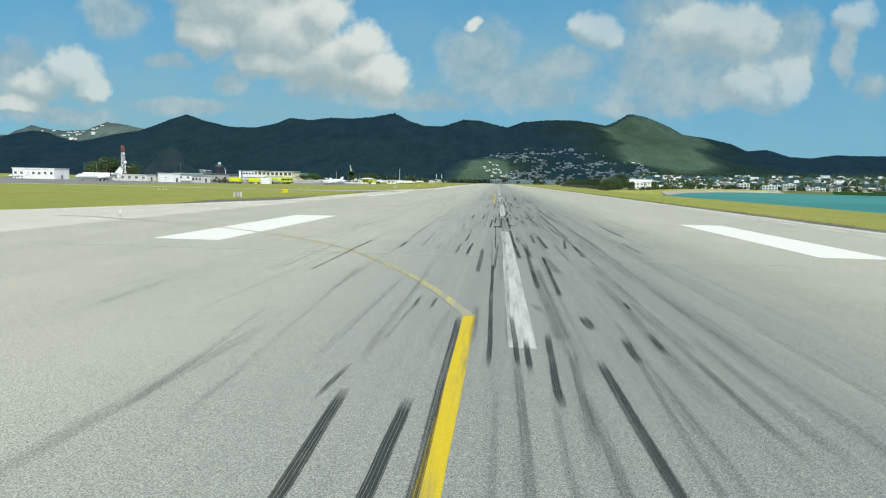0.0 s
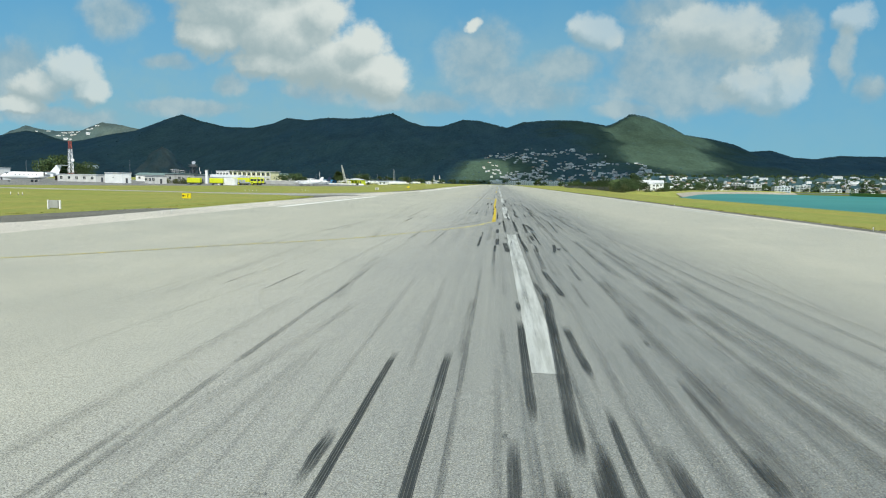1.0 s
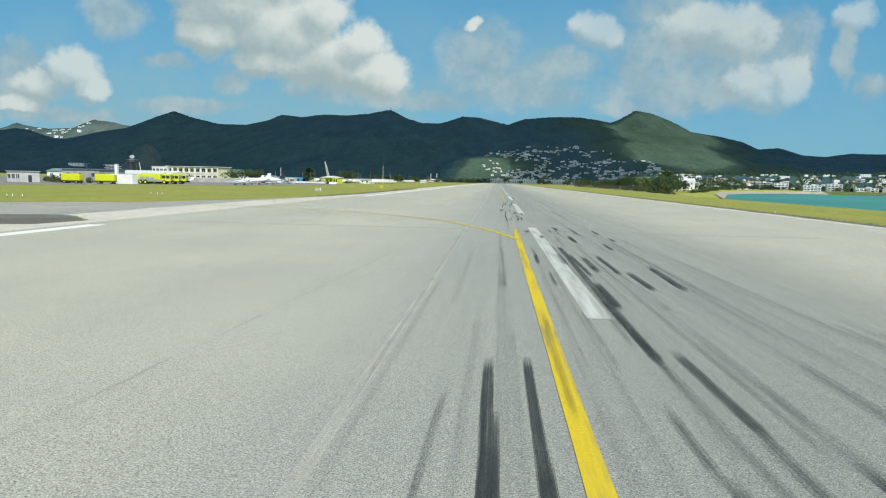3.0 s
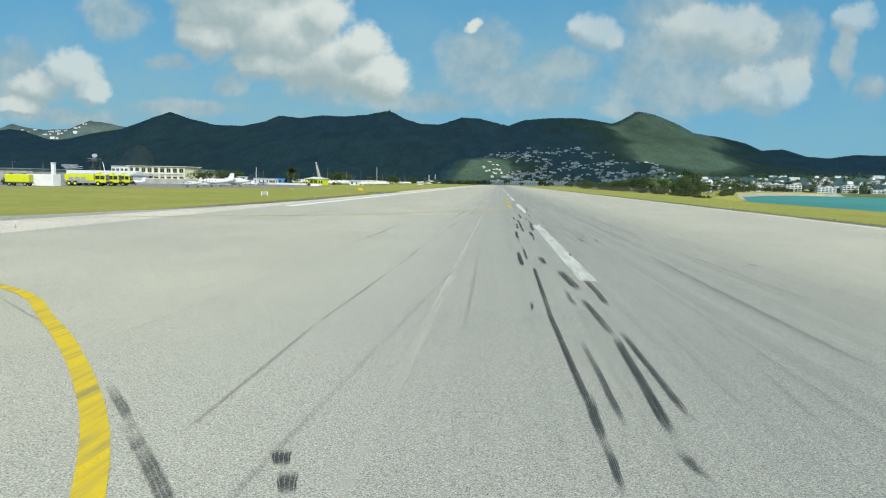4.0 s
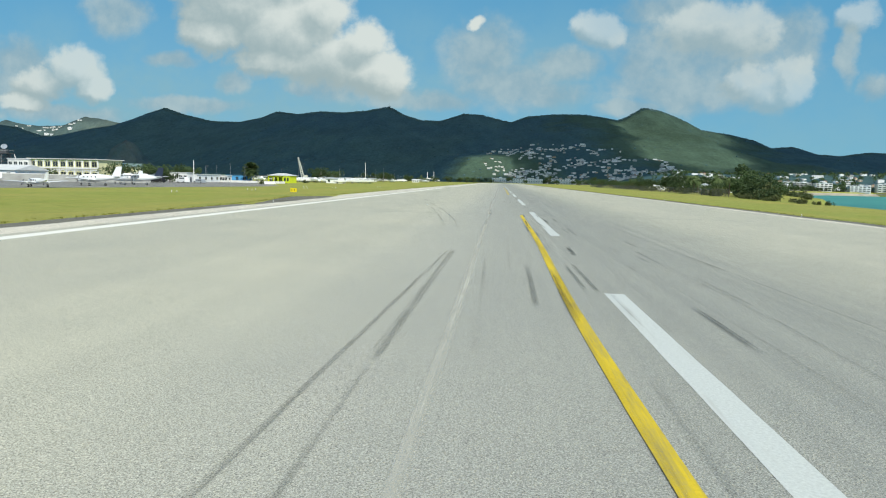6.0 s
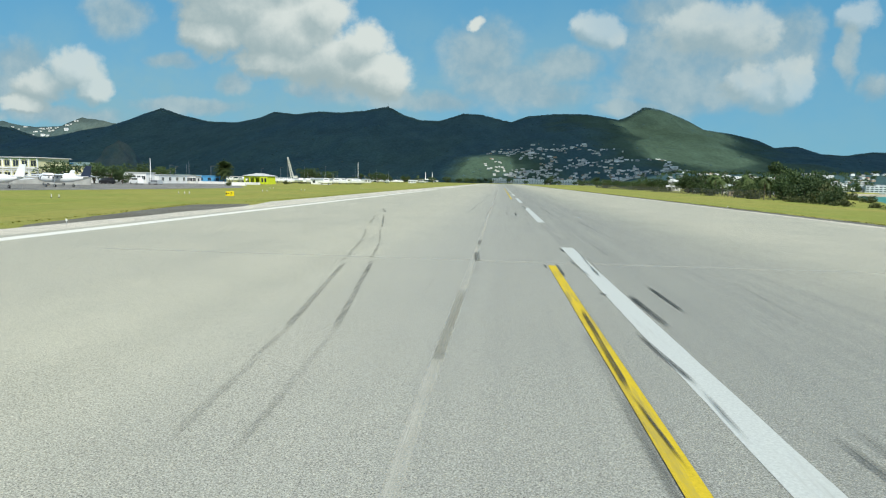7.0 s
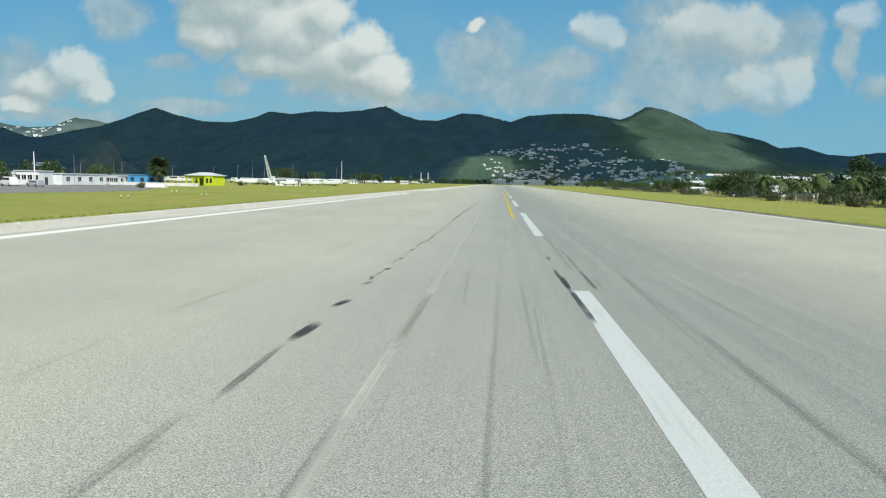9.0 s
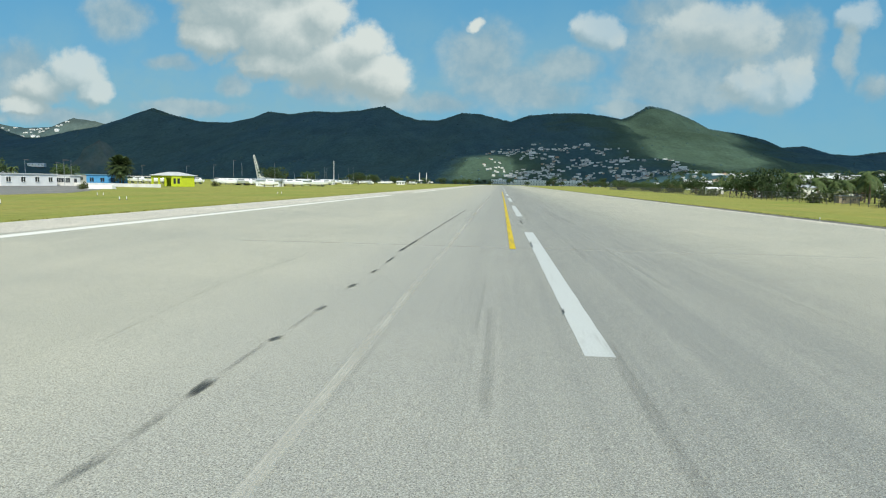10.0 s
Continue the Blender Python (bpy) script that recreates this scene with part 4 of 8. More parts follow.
skid(-1.42, 51.9, -1.37, 53.1, 0.11, 0.70)
skid(-0.61, 52.1, -0.56, 61.5, 0.14, 0.70)
skid(0.26, 54.1, 0.32, 61.5, 0.20, 0.80)
skid(-4.51, 58.0, -4.60, 63.9, 0.14, 0.45)
skid(-3.32, 58.0, -3.65, 66.3, 0.08, 0.25)
skid(-2.33, 58.2, -2.35, 65.4, 0.11, 0.85)
skid(-1.54, 58.3, -1.50, 65.6, 0.13, 0.85)
skid(1.02, 58.4, 1.00, 61.5, 0.18, 0.80)
skid(-0.73, 58.4, -0.73, 65.1, 0.11, 0.40)
skid(0.54, 58.6, 0.60, 62.9, 0.10, 0.75)
skid(0.89, 58.7, 0.88, 63.0, 0.13, 0.50)
skid(1.71, 58.8, 1.85, 64.6, 0.14, 0.65)
skid(2.50, 58.9, 3.05, 67.7, 0.13, 0.25)
skid(-2.74, 59.6, -2.77, 59.7, 0.17, 0.60)
skid(-2.52, 59.8, -2.52, 61.5, 0.16, 0.80)
skid(1.84, 59.9, 1.86, 61.5, 0.19, 0.70)
skid(0.09, 60.7, 0.47, 72.9, 0.20, 0.75)
skid(-0.65, 61.4, -0.65, 61.7, 0.11, 0.60)
skid(2.94, 61.7, 3.24, 68.8, 0.12, 0.25)
skid(-0.31, 62.0, -0.29, 68.7, 0.14, 0.90)
skid(0.60, 62.9, 0.68, 69.6, 0.07, 0.35)
skid(0.88, 63.0, 0.98, 67.3, 0.13, 0.35)
skid(-1.20, 63.1, -1.28, 66.8, 0.15, 0.30)
skid(-4.60, 63.9, -4.68, 73.7, 0.14, 0.40)
skid(-1.99, 63.9, -2.21, 75.7, 0.14, 0.35)
skid(0.95, 64.0, 0.92, 64.7, 0.13, 0.35)
skid(0.61, 64.2, 0.56, 68.3, 0.14, 0.85)
skid(1.85, 64.6, 1.89, 68.5, 0.12, 0.35)
skid(-1.34, 65.0, -1.33, 71.5, 0.14, 0.40)
skid(1.84, 66.6, 1.86, 67.2, 0.10, 0.55)
skid(-2.16, 66.6, -2.19, 71.2, 0.14, 0.35)
skid(-0.26, 69.7, -0.28, 71.3, 0.11, 0.80)
skid(-1.70, 69.7, -1.71, 70.5, 0.07, 0.50)
skid(1.30, 70.4, 1.32, 75.3, 0.11, 0.50)
skid(6.64, 70.9, 7.69, 81.8, 0.13, 0.30)
skid(0.42, 71.0, 0.29, 75.0, 0.13, 0.60)
skid(-6.49, 71.3, -6.49, 76.7, 0.08, 0.60)
skid(0.88, 72.0, 0.69, 78.0, 0.16, 0.80)
skid(-7.78, 72.3, -7.75, 75.5, 0.08, 0.60)
skid(-4.68, 73.7, -4.86, 93.4, 0.15, 0.35)
skid(1.62, 75.2, 1.66, 80.0, 0.13, 0.60)
skid(2.81, 77.5, 2.88, 85.9, 0.12, 0.50)
skid(0.78, 78.0, 0.82, 86.6, 0.18, 0.60)
skid(-0.85, 84.0, -0.84, 87.6, 0.11, 0.70)
skid(-0.32, 84.0, -0.41, 89.2, 0.22, 0.95)
skid(-0.30, 84.0, -0.06, 91.0, 0.05, 0.50)
skid(0.48, 84.2, 0.39, 91.0, 0.15, 0.90)
skid(0.90, 84.2, 0.94, 88.4, 0.11, 0.60)
skid(1.53, 84.3, 1.84, 89.1, 0.14, 0.85)
skid(2.03, 84.4, 1.93, 88.3, 0.16, 0.30)
skid(1.81, 85.6, 1.86, 86.9, 0.19, 0.70)
skid(-2.00, 85.9, -2.01, 86.4, 0.06, 0.50)
skid(-1.58, 86.5, -1.56, 93.0, 0.12, 0.95)
skid(-0.99, 86.6, -0.93, 95.1, 0.06, 0.35)
skid(-0.75, 87.5, -0.74, 91.7, 0.17, 0.90)
skid(-4.95, 87.6, -4.87, 100.0, 0.09, 0.35)
skid(-3.98, 87.9, -3.79, 97.9, 0.07, 0.40)
skid(1.20, 88.2, 1.19, 95.5, 0.06, 0.85)
skid(0.78, 88.6, 0.85, 94.8, 0.13, 0.40)
skid(1.88, 89.2, 1.85, 91.3, 0.05, 0.60)
skid(-6.77, 89.9, -6.86, 97.0, 0.06, 0.50)
skid(0.38, 90.3, 0.40, 96.1, 0.07, 0.85)
skid(-0.22, 90.6, -0.25, 91.3, 0.14, 0.50)
skid(0.99, 90.6, 0.97, 94.8, 0.16, 0.75)
skid(-6.96, 90.8, -5.07, 95.3, 0.06, 0.50)
skid(0.39, 91.0, 0.33, 95.4, 0.11, 0.60)
skid(-0.32, 91.3, -0.34, 93.0, 0.20, 0.60)
skid(-8.09, 91.5, -8.11, 92.8, 0.04, 0.50)
skid(-0.71, 91.7, -0.69, 95.1, 0.09, 0.50)
skid(-1.54, 92.5, -1.55, 96.1, 0.14, 0.50)
skid(0.53, 92.6, 0.48, 93.5, 0.18, 0.50)
skid(1.92, 94.0, 1.85, 94.6, 0.18, 0.60)
skid(-1.58, 95.5, -1.56, 96.5, 0.17, 0.75)
skid(-0.74, 95.7, -0.72, 99.8, 0.16, 0.90)
skid(-0.28, 96.4, -0.33, 110.6, 0.14, 0.80)
skid(0.87, 96.4, 1.01, 106.4, 0.18, 0.80)
skid(2.62, 97.0, 2.95, 111.6, 0.12, 0.65)
skid(0.38, 97.4, 0.38, 109.5, 0.19, 0.85)
skid(-4.59, 97.7, -3.75, 100.6, 0.07, 0.55)
skid(3.99, 98.2, 3.93, 101.2, 0.09, 0.60)
skid(1.33, 98.6, 1.13, 105.4, 0.23, 0.70)
skid(-1.57, 99.1, -1.56, 99.9, 0.18, 0.60)
skid(-3.48, 102.0, -1.94, 108.8, 0.10, 0.75)
skid(-1.56, 102.7, -1.56, 103.5, 0.17, 0.50)
skid(3.99, 102.9, 3.88, 111.8, 0.11, 0.60)
skid(-0.63, 104.1, -0.58, 108.0, 0.15, 0.70)
skid(-7.06, 105.6, -7.12, 111.8, 0.13, 0.75)
skid(-1.60, 108.5, -1.21, 111.8, 0.14, 0.30)
skid(-1.05, 108.5, -0.98, 113.2, 0.07, 0.40)
skid(0.60, 108.8, 0.50, 114.0, 0.19, 0.45)
skid(-3.91, 110.4, -3.98, 110.6, 0.14, 0.50)
skid(0.11, 111.0, 0.18, 112.0, 0.08, 0.50)
skid(-6.30, 111.1, -6.36, 116.1, 0.07, 0.70)
skid(0.11, 111.2, 0.06, 116.9, 0.14, 0.85)
skid(2.36, 111.2, 2.86, 119.8, 0.09, 0.25)
skid(-0.56, 111.2, -0.56, 115.1, 0.09, 0.30)
skid(-0.26, 111.8, -0.48, 115.1, 0.06, 0.40)
skid(-1.77, 111.9, -1.76, 112.2, 0.08, 0.30)
skid(2.09, 112.5, 2.09, 115.6, 0.09, 0.50)
skid(-0.75, 112.7, -0.72, 126.9, 0.13, 0.70)
skid(-7.60, 113.0, -7.76, 122.0, 0.07, 0.75)
skid(3.39, 113.1, 3.58, 115.9, 0.10, 0.60)
skid(1.30, 113.9, 1.37, 117.2, 0.07, 0.50)
skid(-6.36, 116.1, -6.44, 122.3, 0.07, 0.50)
skid(-9.76, 116.2, -8.48, 121.3, 0.05, 0.35)
skid(0.80, 116.2, 0.71, 122.7, 0.13, 0.80)
skid(1.54, 116.6, 1.59, 123.2, 0.09, 0.85)
skid(0.06, 116.9, -0.01, 124.5, 0.17, 0.80)
skid(3.80, 118.7, 3.64, 121.4, 0.10, 0.55)
skid(-1.12, 120.3, -1.14, 127.6, 0.10, 0.90)
skid(-2.59, 121.3, -2.61, 126.0, 0.13, 0.90)
skid(-1.50, 121.8, -1.51, 126.7, 0.11, 0.60)
skid(-3.22, 121.9, -3.23, 126.3, 0.13, 0.90)
skid(0.11, 121.9, 0.23, 130.7, 0.11, 0.80)
skid(-7.76, 122.0, -8.02, 135.8, 0.09, 0.65)
skid(2.39, 124.2, 2.31, 129.1, 0.12, 0.75)
skid(3.02, 126.1, 2.94, 130.9, 0.10, 0.75)
skid(-2.67, 128.9, -2.68, 130.8, 0.11, 0.50)
skid(-1.14, 132.4, -1.11, 135.8, 0.15, 0.70)
skid(2.72, 133.6, 2.66, 135.8, 0.11, 0.70)
skid(-2.65, 134.1, -2.69, 134.8, 0.10, 0.35)
skid(0.08, 134.1, 0.06, 134.8, 0.11, 0.50)
skid(2.93, 134.4, 2.91, 135.8, 0.09, 0.70)
skid(-3.44, 134.8, -3.36, 143.4, 0.04, 0.30)
skid(-0.00, 134.8, -0.04, 135.6, 0.13, 0.60)
skid(-0.50, 135.1, -0.64, 137.3, 0.09, 0.30)
skid(1.96, 135.2, 2.10, 139.4, 0.08, 0.75)
skid(0.49, 135.3, 0.51, 136.6, 0.08, 0.30)
skid(-3.29, 135.3, -3.31, 135.7, 0.08, 0.30)
skid(2.48, 135.8, 2.47, 140.1, 0.06, 0.70)
skid(0.05, 137.1, 0.01, 140.6, 0.11, 0.80)
skid(-1.01, 137.8, -0.97, 145.7, 0.13, 0.75)
skid(-1.76, 138.0, -1.70, 141.8, 0.14, 0.80)
skid(-1.22, 138.1, -1.23, 139.5, 0.05, 0.60)
skid(-7.51, 138.3, -6.52, 153.7, 0.11, 0.25)
skid(-0.75, 138.9, -0.39, 140.8, 0.10, 0.70)
skid(0.66, 139.1, 0.60, 141.5, 0.12, 0.55)
skid(2.06, 140.8, 2.08, 142.4, 0.06, 0.80)
skid(-7.48, 141.1, -3.55, 218.7, 0.10, 0.35)
skid(2.57, 141.3, 2.57, 142.9, 0.05, 0.80)
skid(-0.05, 141.4, -0.12, 145.0, 0.18, 0.70)
skid(-0.39, 142.1, -0.32, 144.1, 0.11, 0.60)
skid(-6.12, 142.4, -6.11, 143.4, 0.06, 0.75)
skid(0.27, 142.9, 0.22, 144.7, 0.11, 0.70)
skid(1.13, 143.2, 1.31, 147.2, 0.06, 0.60)
skid(2.08, 143.6, 2.04, 144.7, 0.06, 0.60)
skid(0.13, 146.4, 0.14, 152.9, 0.19, 0.85)
skid(0.13, 146.4, 0.18, 149.9, 0.30, 0.60)
skid(0.89, 146.6, 1.06, 155.1, 0.22, 0.80)
skid(1.86, 147.3, 2.08, 155.5, 0.09, 0.75)
skid(2.25, 147.4, 2.25, 154.5, 0.07, 0.75)
skid(-1.53, 150.4, -1.51, 162.1, 0.13, 0.90)
skid(-2.01, 150.7, -2.06, 161.9, 0.15, 0.85)
skid(0.10, 157.7, -0.00, 150.7, 0.19, 0.80)
skid(-2.00, 150.9, -2.00, 159.3, 0.19, 0.90)
skid(-1.50, 151.1, -1.50, 158.1, 0.15, 0.90)
skid(-2.69, 151.6, -2.57, 160.1, 0.10, 0.60)
skid(0.82, 158.5, 0.77, 163.0, 0.18, 0.75)
skid(0.50, 182.2, 0.40, 161.7, 0.19, 0.70)
skid(-4.22, 199.3, -6.09, 202.1, 0.19, 0.60)
skid(-4.04, 200.6, -4.17, 201.1, 0.23, 0.90)
skid(-1.36, 201.0, -1.32, 202.3, 0.08, 0.85)
skid(-4.25, 201.2, -4.37, 201.6, 0.24, 0.90)
skid(-0.57, 201.4, -0.67, 202.2, 0.13, 0.75)
skid(-5.45, 201.7, -5.52, 207.8, 0.07, 0.45)
skid(-5.93, 201.9, -6.97, 203.4, 0.15, 0.60)
skid(0.98, 202.0, 1.58, 210.3, 0.07, 0.30)
skid(-1.35, 202.1, -1.31, 204.1, 0.11, 0.90)
skid(-0.62, 202.5, -0.44, 207.7, 0.12, 0.90)
skid(-1.05, 202.8, -1.03, 207.3, 0.08, 0.75)
skid(-0.29, 203.2, -0.27, 208.2, 0.09, 0.70)
skid(-1.34, 203.3, -1.38, 210.3, 0.09, 0.95)
skid(0.40, 203.5, 0.52, 208.4, 0.09, 0.30)
skid(2.93, 206.0, 3.06, 223.7, 0.08, 0.40)
skid(-8.29, 206.0, -8.06, 233.2, 0.10, 0.30)
skid(-9.96, 206.9, -12.28, 209.2, 0.08, 0.50)
skid(-2.94, 207.1, -3.12, 227.5, 0.11, 0.30)
skid(-0.44, 207.7, -0.53, 212.0, 0.13, 0.80)
skid(-5.52, 207.8, -5.31, 219.5, 0.08, 0.50)
skid(4.15, 208.6, 4.39, 224.8, 0.10, 0.30)
skid(-1.37, 209.6, -1.30, 218.2, 0.09, 0.85)
skid(-1.70, 210.0, -1.67, 211.4, 0.07, 0.70)
skid(-0.78, 210.8, -0.79, 213.3, 0.12, 0.60)
skid(-0.07, 211.0, -0.06, 215.7, 0.14, 0.75)
skid(-0.45, 213.4, -0.59, 217.6, 0.22, 0.70)
skid(-1.63, 218.5, -1.64, 223.7, 0.14, 0.85)
skid(-0.91, 219.1, -0.94, 221.9, 0.18, 0.80)
skid(-5.31, 219.5, -5.30, 223.7, 0.11, 0.40)
skid(-1.41, 220.5, -1.40, 225.2, 0.08, 0.80)
skid(6.01, 220.7, 5.90, 221.5, 0.12, 0.80)
skid(0.14, 222.3, 0.23, 223.3, 0.08, 0.85)
skid(-1.08, 223.2, -1.18, 224.7, 0.11, 0.30)
skid(-0.68, 223.3, -0.68, 223.6, 0.06, 0.50)
skid(1.17, 223.8, 0.39, 232.7, 0.06, 0.30)
skid(-1.90, 224.1, -1.90, 226.9, 0.09, 0.40)
skid(-3.18, 224.2, -3.18, 224.8, 0.05, 0.60)
skid(-0.65, 224.8, -0.72, 225.3, 0.17, 0.45)
skid(-8.59, 224.8, -7.90, 228.1, 0.13, 0.25)
skid(-1.38, 225.4, -1.45, 225.8, 0.14, 0.70)
skid(1.20, 226.1, 1.14, 227.7, 0.05, 0.40)
skid(-5.20, 226.2, -5.06, 236.1, 0.11, 0.35)
skid(2.76, 226.2, 2.91, 244.1, 0.06, 0.40)
skid(-8.17, 228.1, -8.09, 240.5, 0.16, 0.30)
skid(1.28, 228.3, 1.14, 229.2, 0.06, 0.50)
skid(-3.00, 228.4, -2.99, 229.0, 0.06, 0.75)
skid(-1.48, 228.6, -1.43, 230.8, 0.08, 0.60)
skid(1.47, 229.3, 1.34, 231.9, 0.08, 0.85)
skid(2.10, 229.4, 2.06, 232.0, 0.06, 0.90)
skid(-0.75, 229.5, -0.71, 232.1, 0.09, 0.75)
skid(-8.00, 230.6, -8.03, 234.1, 0.15, 0.40)
skid(-1.46, 230.6, -1.44, 236.0, 0.13, 0.95)
skid(-0.69, 231.9, -0.72, 236.2, 0.14, 0.95)
skid(1.76, 232.7, 1.93, 234.9, 0.06, 0.70)
skid(1.15, 232.9, 1.15, 233.9, 0.10, 0.50)
skid(0.46, 235.5, 0.55, 239.2, 0.07, 0.50)
skid(-1.02, 235.6, -1.05, 243.1, 0.12, 0.75)
skid(-5.06, 236.1, -4.99, 244.1, 0.12, 0.50)
skid(-0.48, 236.9, -0.36, 244.1, 0.16, 0.80)
skid(1.38, 237.2, 0.92, 244.1, 0.06, 0.60)
skid(-1.26, 238.4, -1.23, 244.1, 0.13, 0.70)
skid(0.20, 239.9, 0.14, 242.1, 0.14, 0.60)
skid(-2.13, 241.0, -2.13, 244.5, 0.05, 0.60)
skid(-1.00, 241.0, -1.03, 249.1, 0.12, 0.95)
skid(-1.62, 242.5, -1.69, 243.8, 0.10, 0.40)
skid(-0.17, 242.6, -0.25, 243.7, 0.10, 0.90)
skid(-0.04, 242.7, 0.03, 243.2, 0.10, 0.85)
skid(-0.28, 243.1, -0.29, 248.6, 0.09, 0.90)
skid(-0.73, 243.3, -0.78, 243.9, 0.13, 0.55)
skid(0.51, 243.8, 0.62, 248.3, 0.05, 0.75)
skid(1.10, 244.3, 1.01, 245.4, 0.06, 0.50)
skid(-1.50, 245.2, -1.62, 245.9, 0.13, 0.55)
skid(-5.44, 245.8, -5.44, 251.7, 0.12, 0.35)
skid(2.22, 246.2, 2.51, 258.7, 0.10, 0.30)
skid(1.08, 246.5, 1.10, 248.2, 0.07, 0.50)
skid(-0.70, 246.5, -0.78, 247.0, 0.14, 0.40)
skid(-2.90, 247.8, -2.86, 250.9, 0.12, 0.30)
skid(-1.55, 248.5, -1.60, 249.0, 0.09, 0.40)
skid(1.06, 248.8, 1.07, 249.5, 0.09, 0.50)
skid(-0.92, 248.9, -1.07, 249.2, 0.13, 0.60)
skid(3.66, 249.2, 3.79, 292.9, 0.08, 0.35)
skid(-0.35, 249.2, -0.39, 252.5, 0.17, 0.60)
skid(-1.24, 249.3, -1.22, 253.9, 0.12, 0.70)
skid(1.13, 250.3, 1.00, 254.9, 0.06, 0.60)
skid(2.06, 250.8, 2.13, 255.2, 0.09, 0.30)
skid(-5.44, 251.7, -5.25, 263.6, 0.10, 0.60)
skid(-0.72, 251.7, -0.65, 259.3, 0.11, 0.85)
skid(0.08, 254.1, 0.09, 259.9, 0.09, 0.80)
skid(-4.56, 254.5, -4.57, 263.6, 0.11, 0.40)
skid(-0.25, 260.7, -0.31, 263.8, 0.07, 0.50)
skid(-5.58, 261.7, -5.59, 267.5, 0.13, 0.28)
skid(-6.21, 261.9, -5.35, 263.5, 0.06, 0.40)
skid(-4.68, 262.2, -4.58, 267.5, 0.14, 0.23)
skid(0.11, 263.0, 0.36, 268.6, 0.09, 0.90)
skid(-0.20, 263.4, -0.19, 270.0, 0.13, 0.80)
skid(-5.53, 263.5, -5.49, 264.4, 0.07, 0.60)
skid(-0.66, 263.6, -0.73, 266.0, 0.07, 0.45)
skid(0.97, 263.9, 1.08, 268.7, 0.06, 0.35)
skid(1.52, 264.3, 2.33, 270.0, 0.08, 0.25)
skid(-4.60, 264.8, -4.62, 268.4, 0.12, 0.28)
skid(2.01, 265.8, 2.72, 291.0, 0.06, 0.45)
skid(-3.67, 266.9, -3.73, 267.2, 0.06, 0.50)
skid(-5.59, 267.5, -4.67, 303.8, 0.12, 0.48)
skid(-4.58, 267.5, -4.59, 285.3, 0.15, 0.38)
skid(0.43, 267.9, 0.44, 269.6, 0.07, 0.40)
skid(-0.73, 268.1, -0.81, 273.2, 0.11, 0.45)
skid(0.36, 268.6, 0.57, 278.6, 0.10, 0.75)
skid(1.40, 268.6, 1.43, 269.3, 0.05, 0.60)
skid(-1.53, 268.8, -1.52, 273.1, 0.13, 0.50)
skid(1.28, 268.8, 1.35, 269.4, 0.06, 0.70)
skid(-2.99, 269.2, -2.30, 270.5, 0.07, 0.50)
skid(-0.19, 270.0, -0.17, 275.3, 0.13, 0.50)
skid(4.67, 271.1, 4.17, 305.2, 0.07, 0.40)
skid(-2.02, 271.8, -1.68, 272.6, 0.09, 0.40)
skid(-4.59, 285.3, -4.49, 303.9, 0.25, 0.50)
skid(-3.11, 285.9, -3.23, 301.4, 0.15, 0.28)
skid(-1.26, 289.4, -1.14, 297.2, 0.30, 0.50)
skid(-1.97, 290.8, -1.88, 299.3, 0.17, 0.48)
skid(-5.23, 318.0, -5.56, 324.1, 0.15, 0.30)
skid(-5.96, 318.2, -6.39, 323.9, 0.17, 0.35)
skid(-0.98, 318.3, -1.10, 321.0, 0.04, 0.80)
skid(-0.17, 319.3, -0.13, 321.5, 0.06, 0.60)
skid(-1.10, 321.0, -1.03, 327.5, 0.09, 0.80)
skid(-0.13, 321.5, -0.32, 325.2, 0.09, 0.70)
skid(-6.39, 323.9, -7.60, 335.2, 0.17, 0.50)
skid(-5.56, 324.1, -6.88, 336.3, 0.17, 0.45)
skid(0.39, 325.8, 0.33, 329.9, 0.13, 0.90)
skid(3.20, 326.6, 3.85, 336.2, 0.11, 0.20)
skid(1.08, 327.5, 1.07, 331.7, 0.08, 0.85)
skid(-0.21, 329.7, -0.33, 330.2, 0.13, 0.80)
skid(-6.39, 332.3, -6.96, 336.2, 0.16, 0.35)
skid(-3.41, 332.7, -3.47, 336.3, 0.16, 0.35)
skid(-0.91, 333.1, -0.92, 336.6, 0.10, 0.75)
skid(-0.19, 333.2, -0.35, 338.0, 0.09, 0.60)
skid(0.17, 333.2, 0.39, 339.8, 0.04, 0.50)
skid(0.08, 333.3, 0.23, 340.4, 0.04, 0.80)
skid(0.11, 333.9, 0.12, 336.1, 0.08, 0.80)
skid(6.94, 334.5, 6.33, 335.1, 0.06, 0.60)
skid(-1.30, 335.1, -1.31, 336.4, 0.06, 0.75)
skid(-7.75, 335.3, -7.83, 336.6, 0.20, 0.40)
skid(-6.96, 336.2, -7.64, 342.6, 0.15, 0.50)
skid(-3.47, 336.3, -3.59, 340.2, 0.22, 0.65)
skid(-7.83, 336.6, -8.73, 344.7, 0.17, 0.50)
skid(1.06, 337.3, 1.09, 337.9, 0.09, 0.40)
skid(-1.09, 337.7, -1.11, 338.8, 0.06, 0.50)
skid(-1.32, 338.7, -1.33, 338.9, 0.06, 0.60)
skid(-0.97, 339.0, -0.98, 339.2, 0.06, 0.50)
skid(-10.16, 339.1, -10.27, 340.5, 0.07, 0.30)
skid(1.06, 340.1, 1.12, 341.0, 0.09, 0.30)
skid(-0.27, 341.0, -0.34, 343.0, 0.09, 0.75)
skid(-7.64, 342.6, -9.06, 351.9, 0.12, 0.45)
skid(4.23, 342.8, 2.83, 394.0, 0.11, 0.30)
skid(-3.60, 343.2, -3.61, 346.4, 0.18, 0.60)
skid(-8.73, 344.7, -9.83, 351.9, 0.14, 0.45)
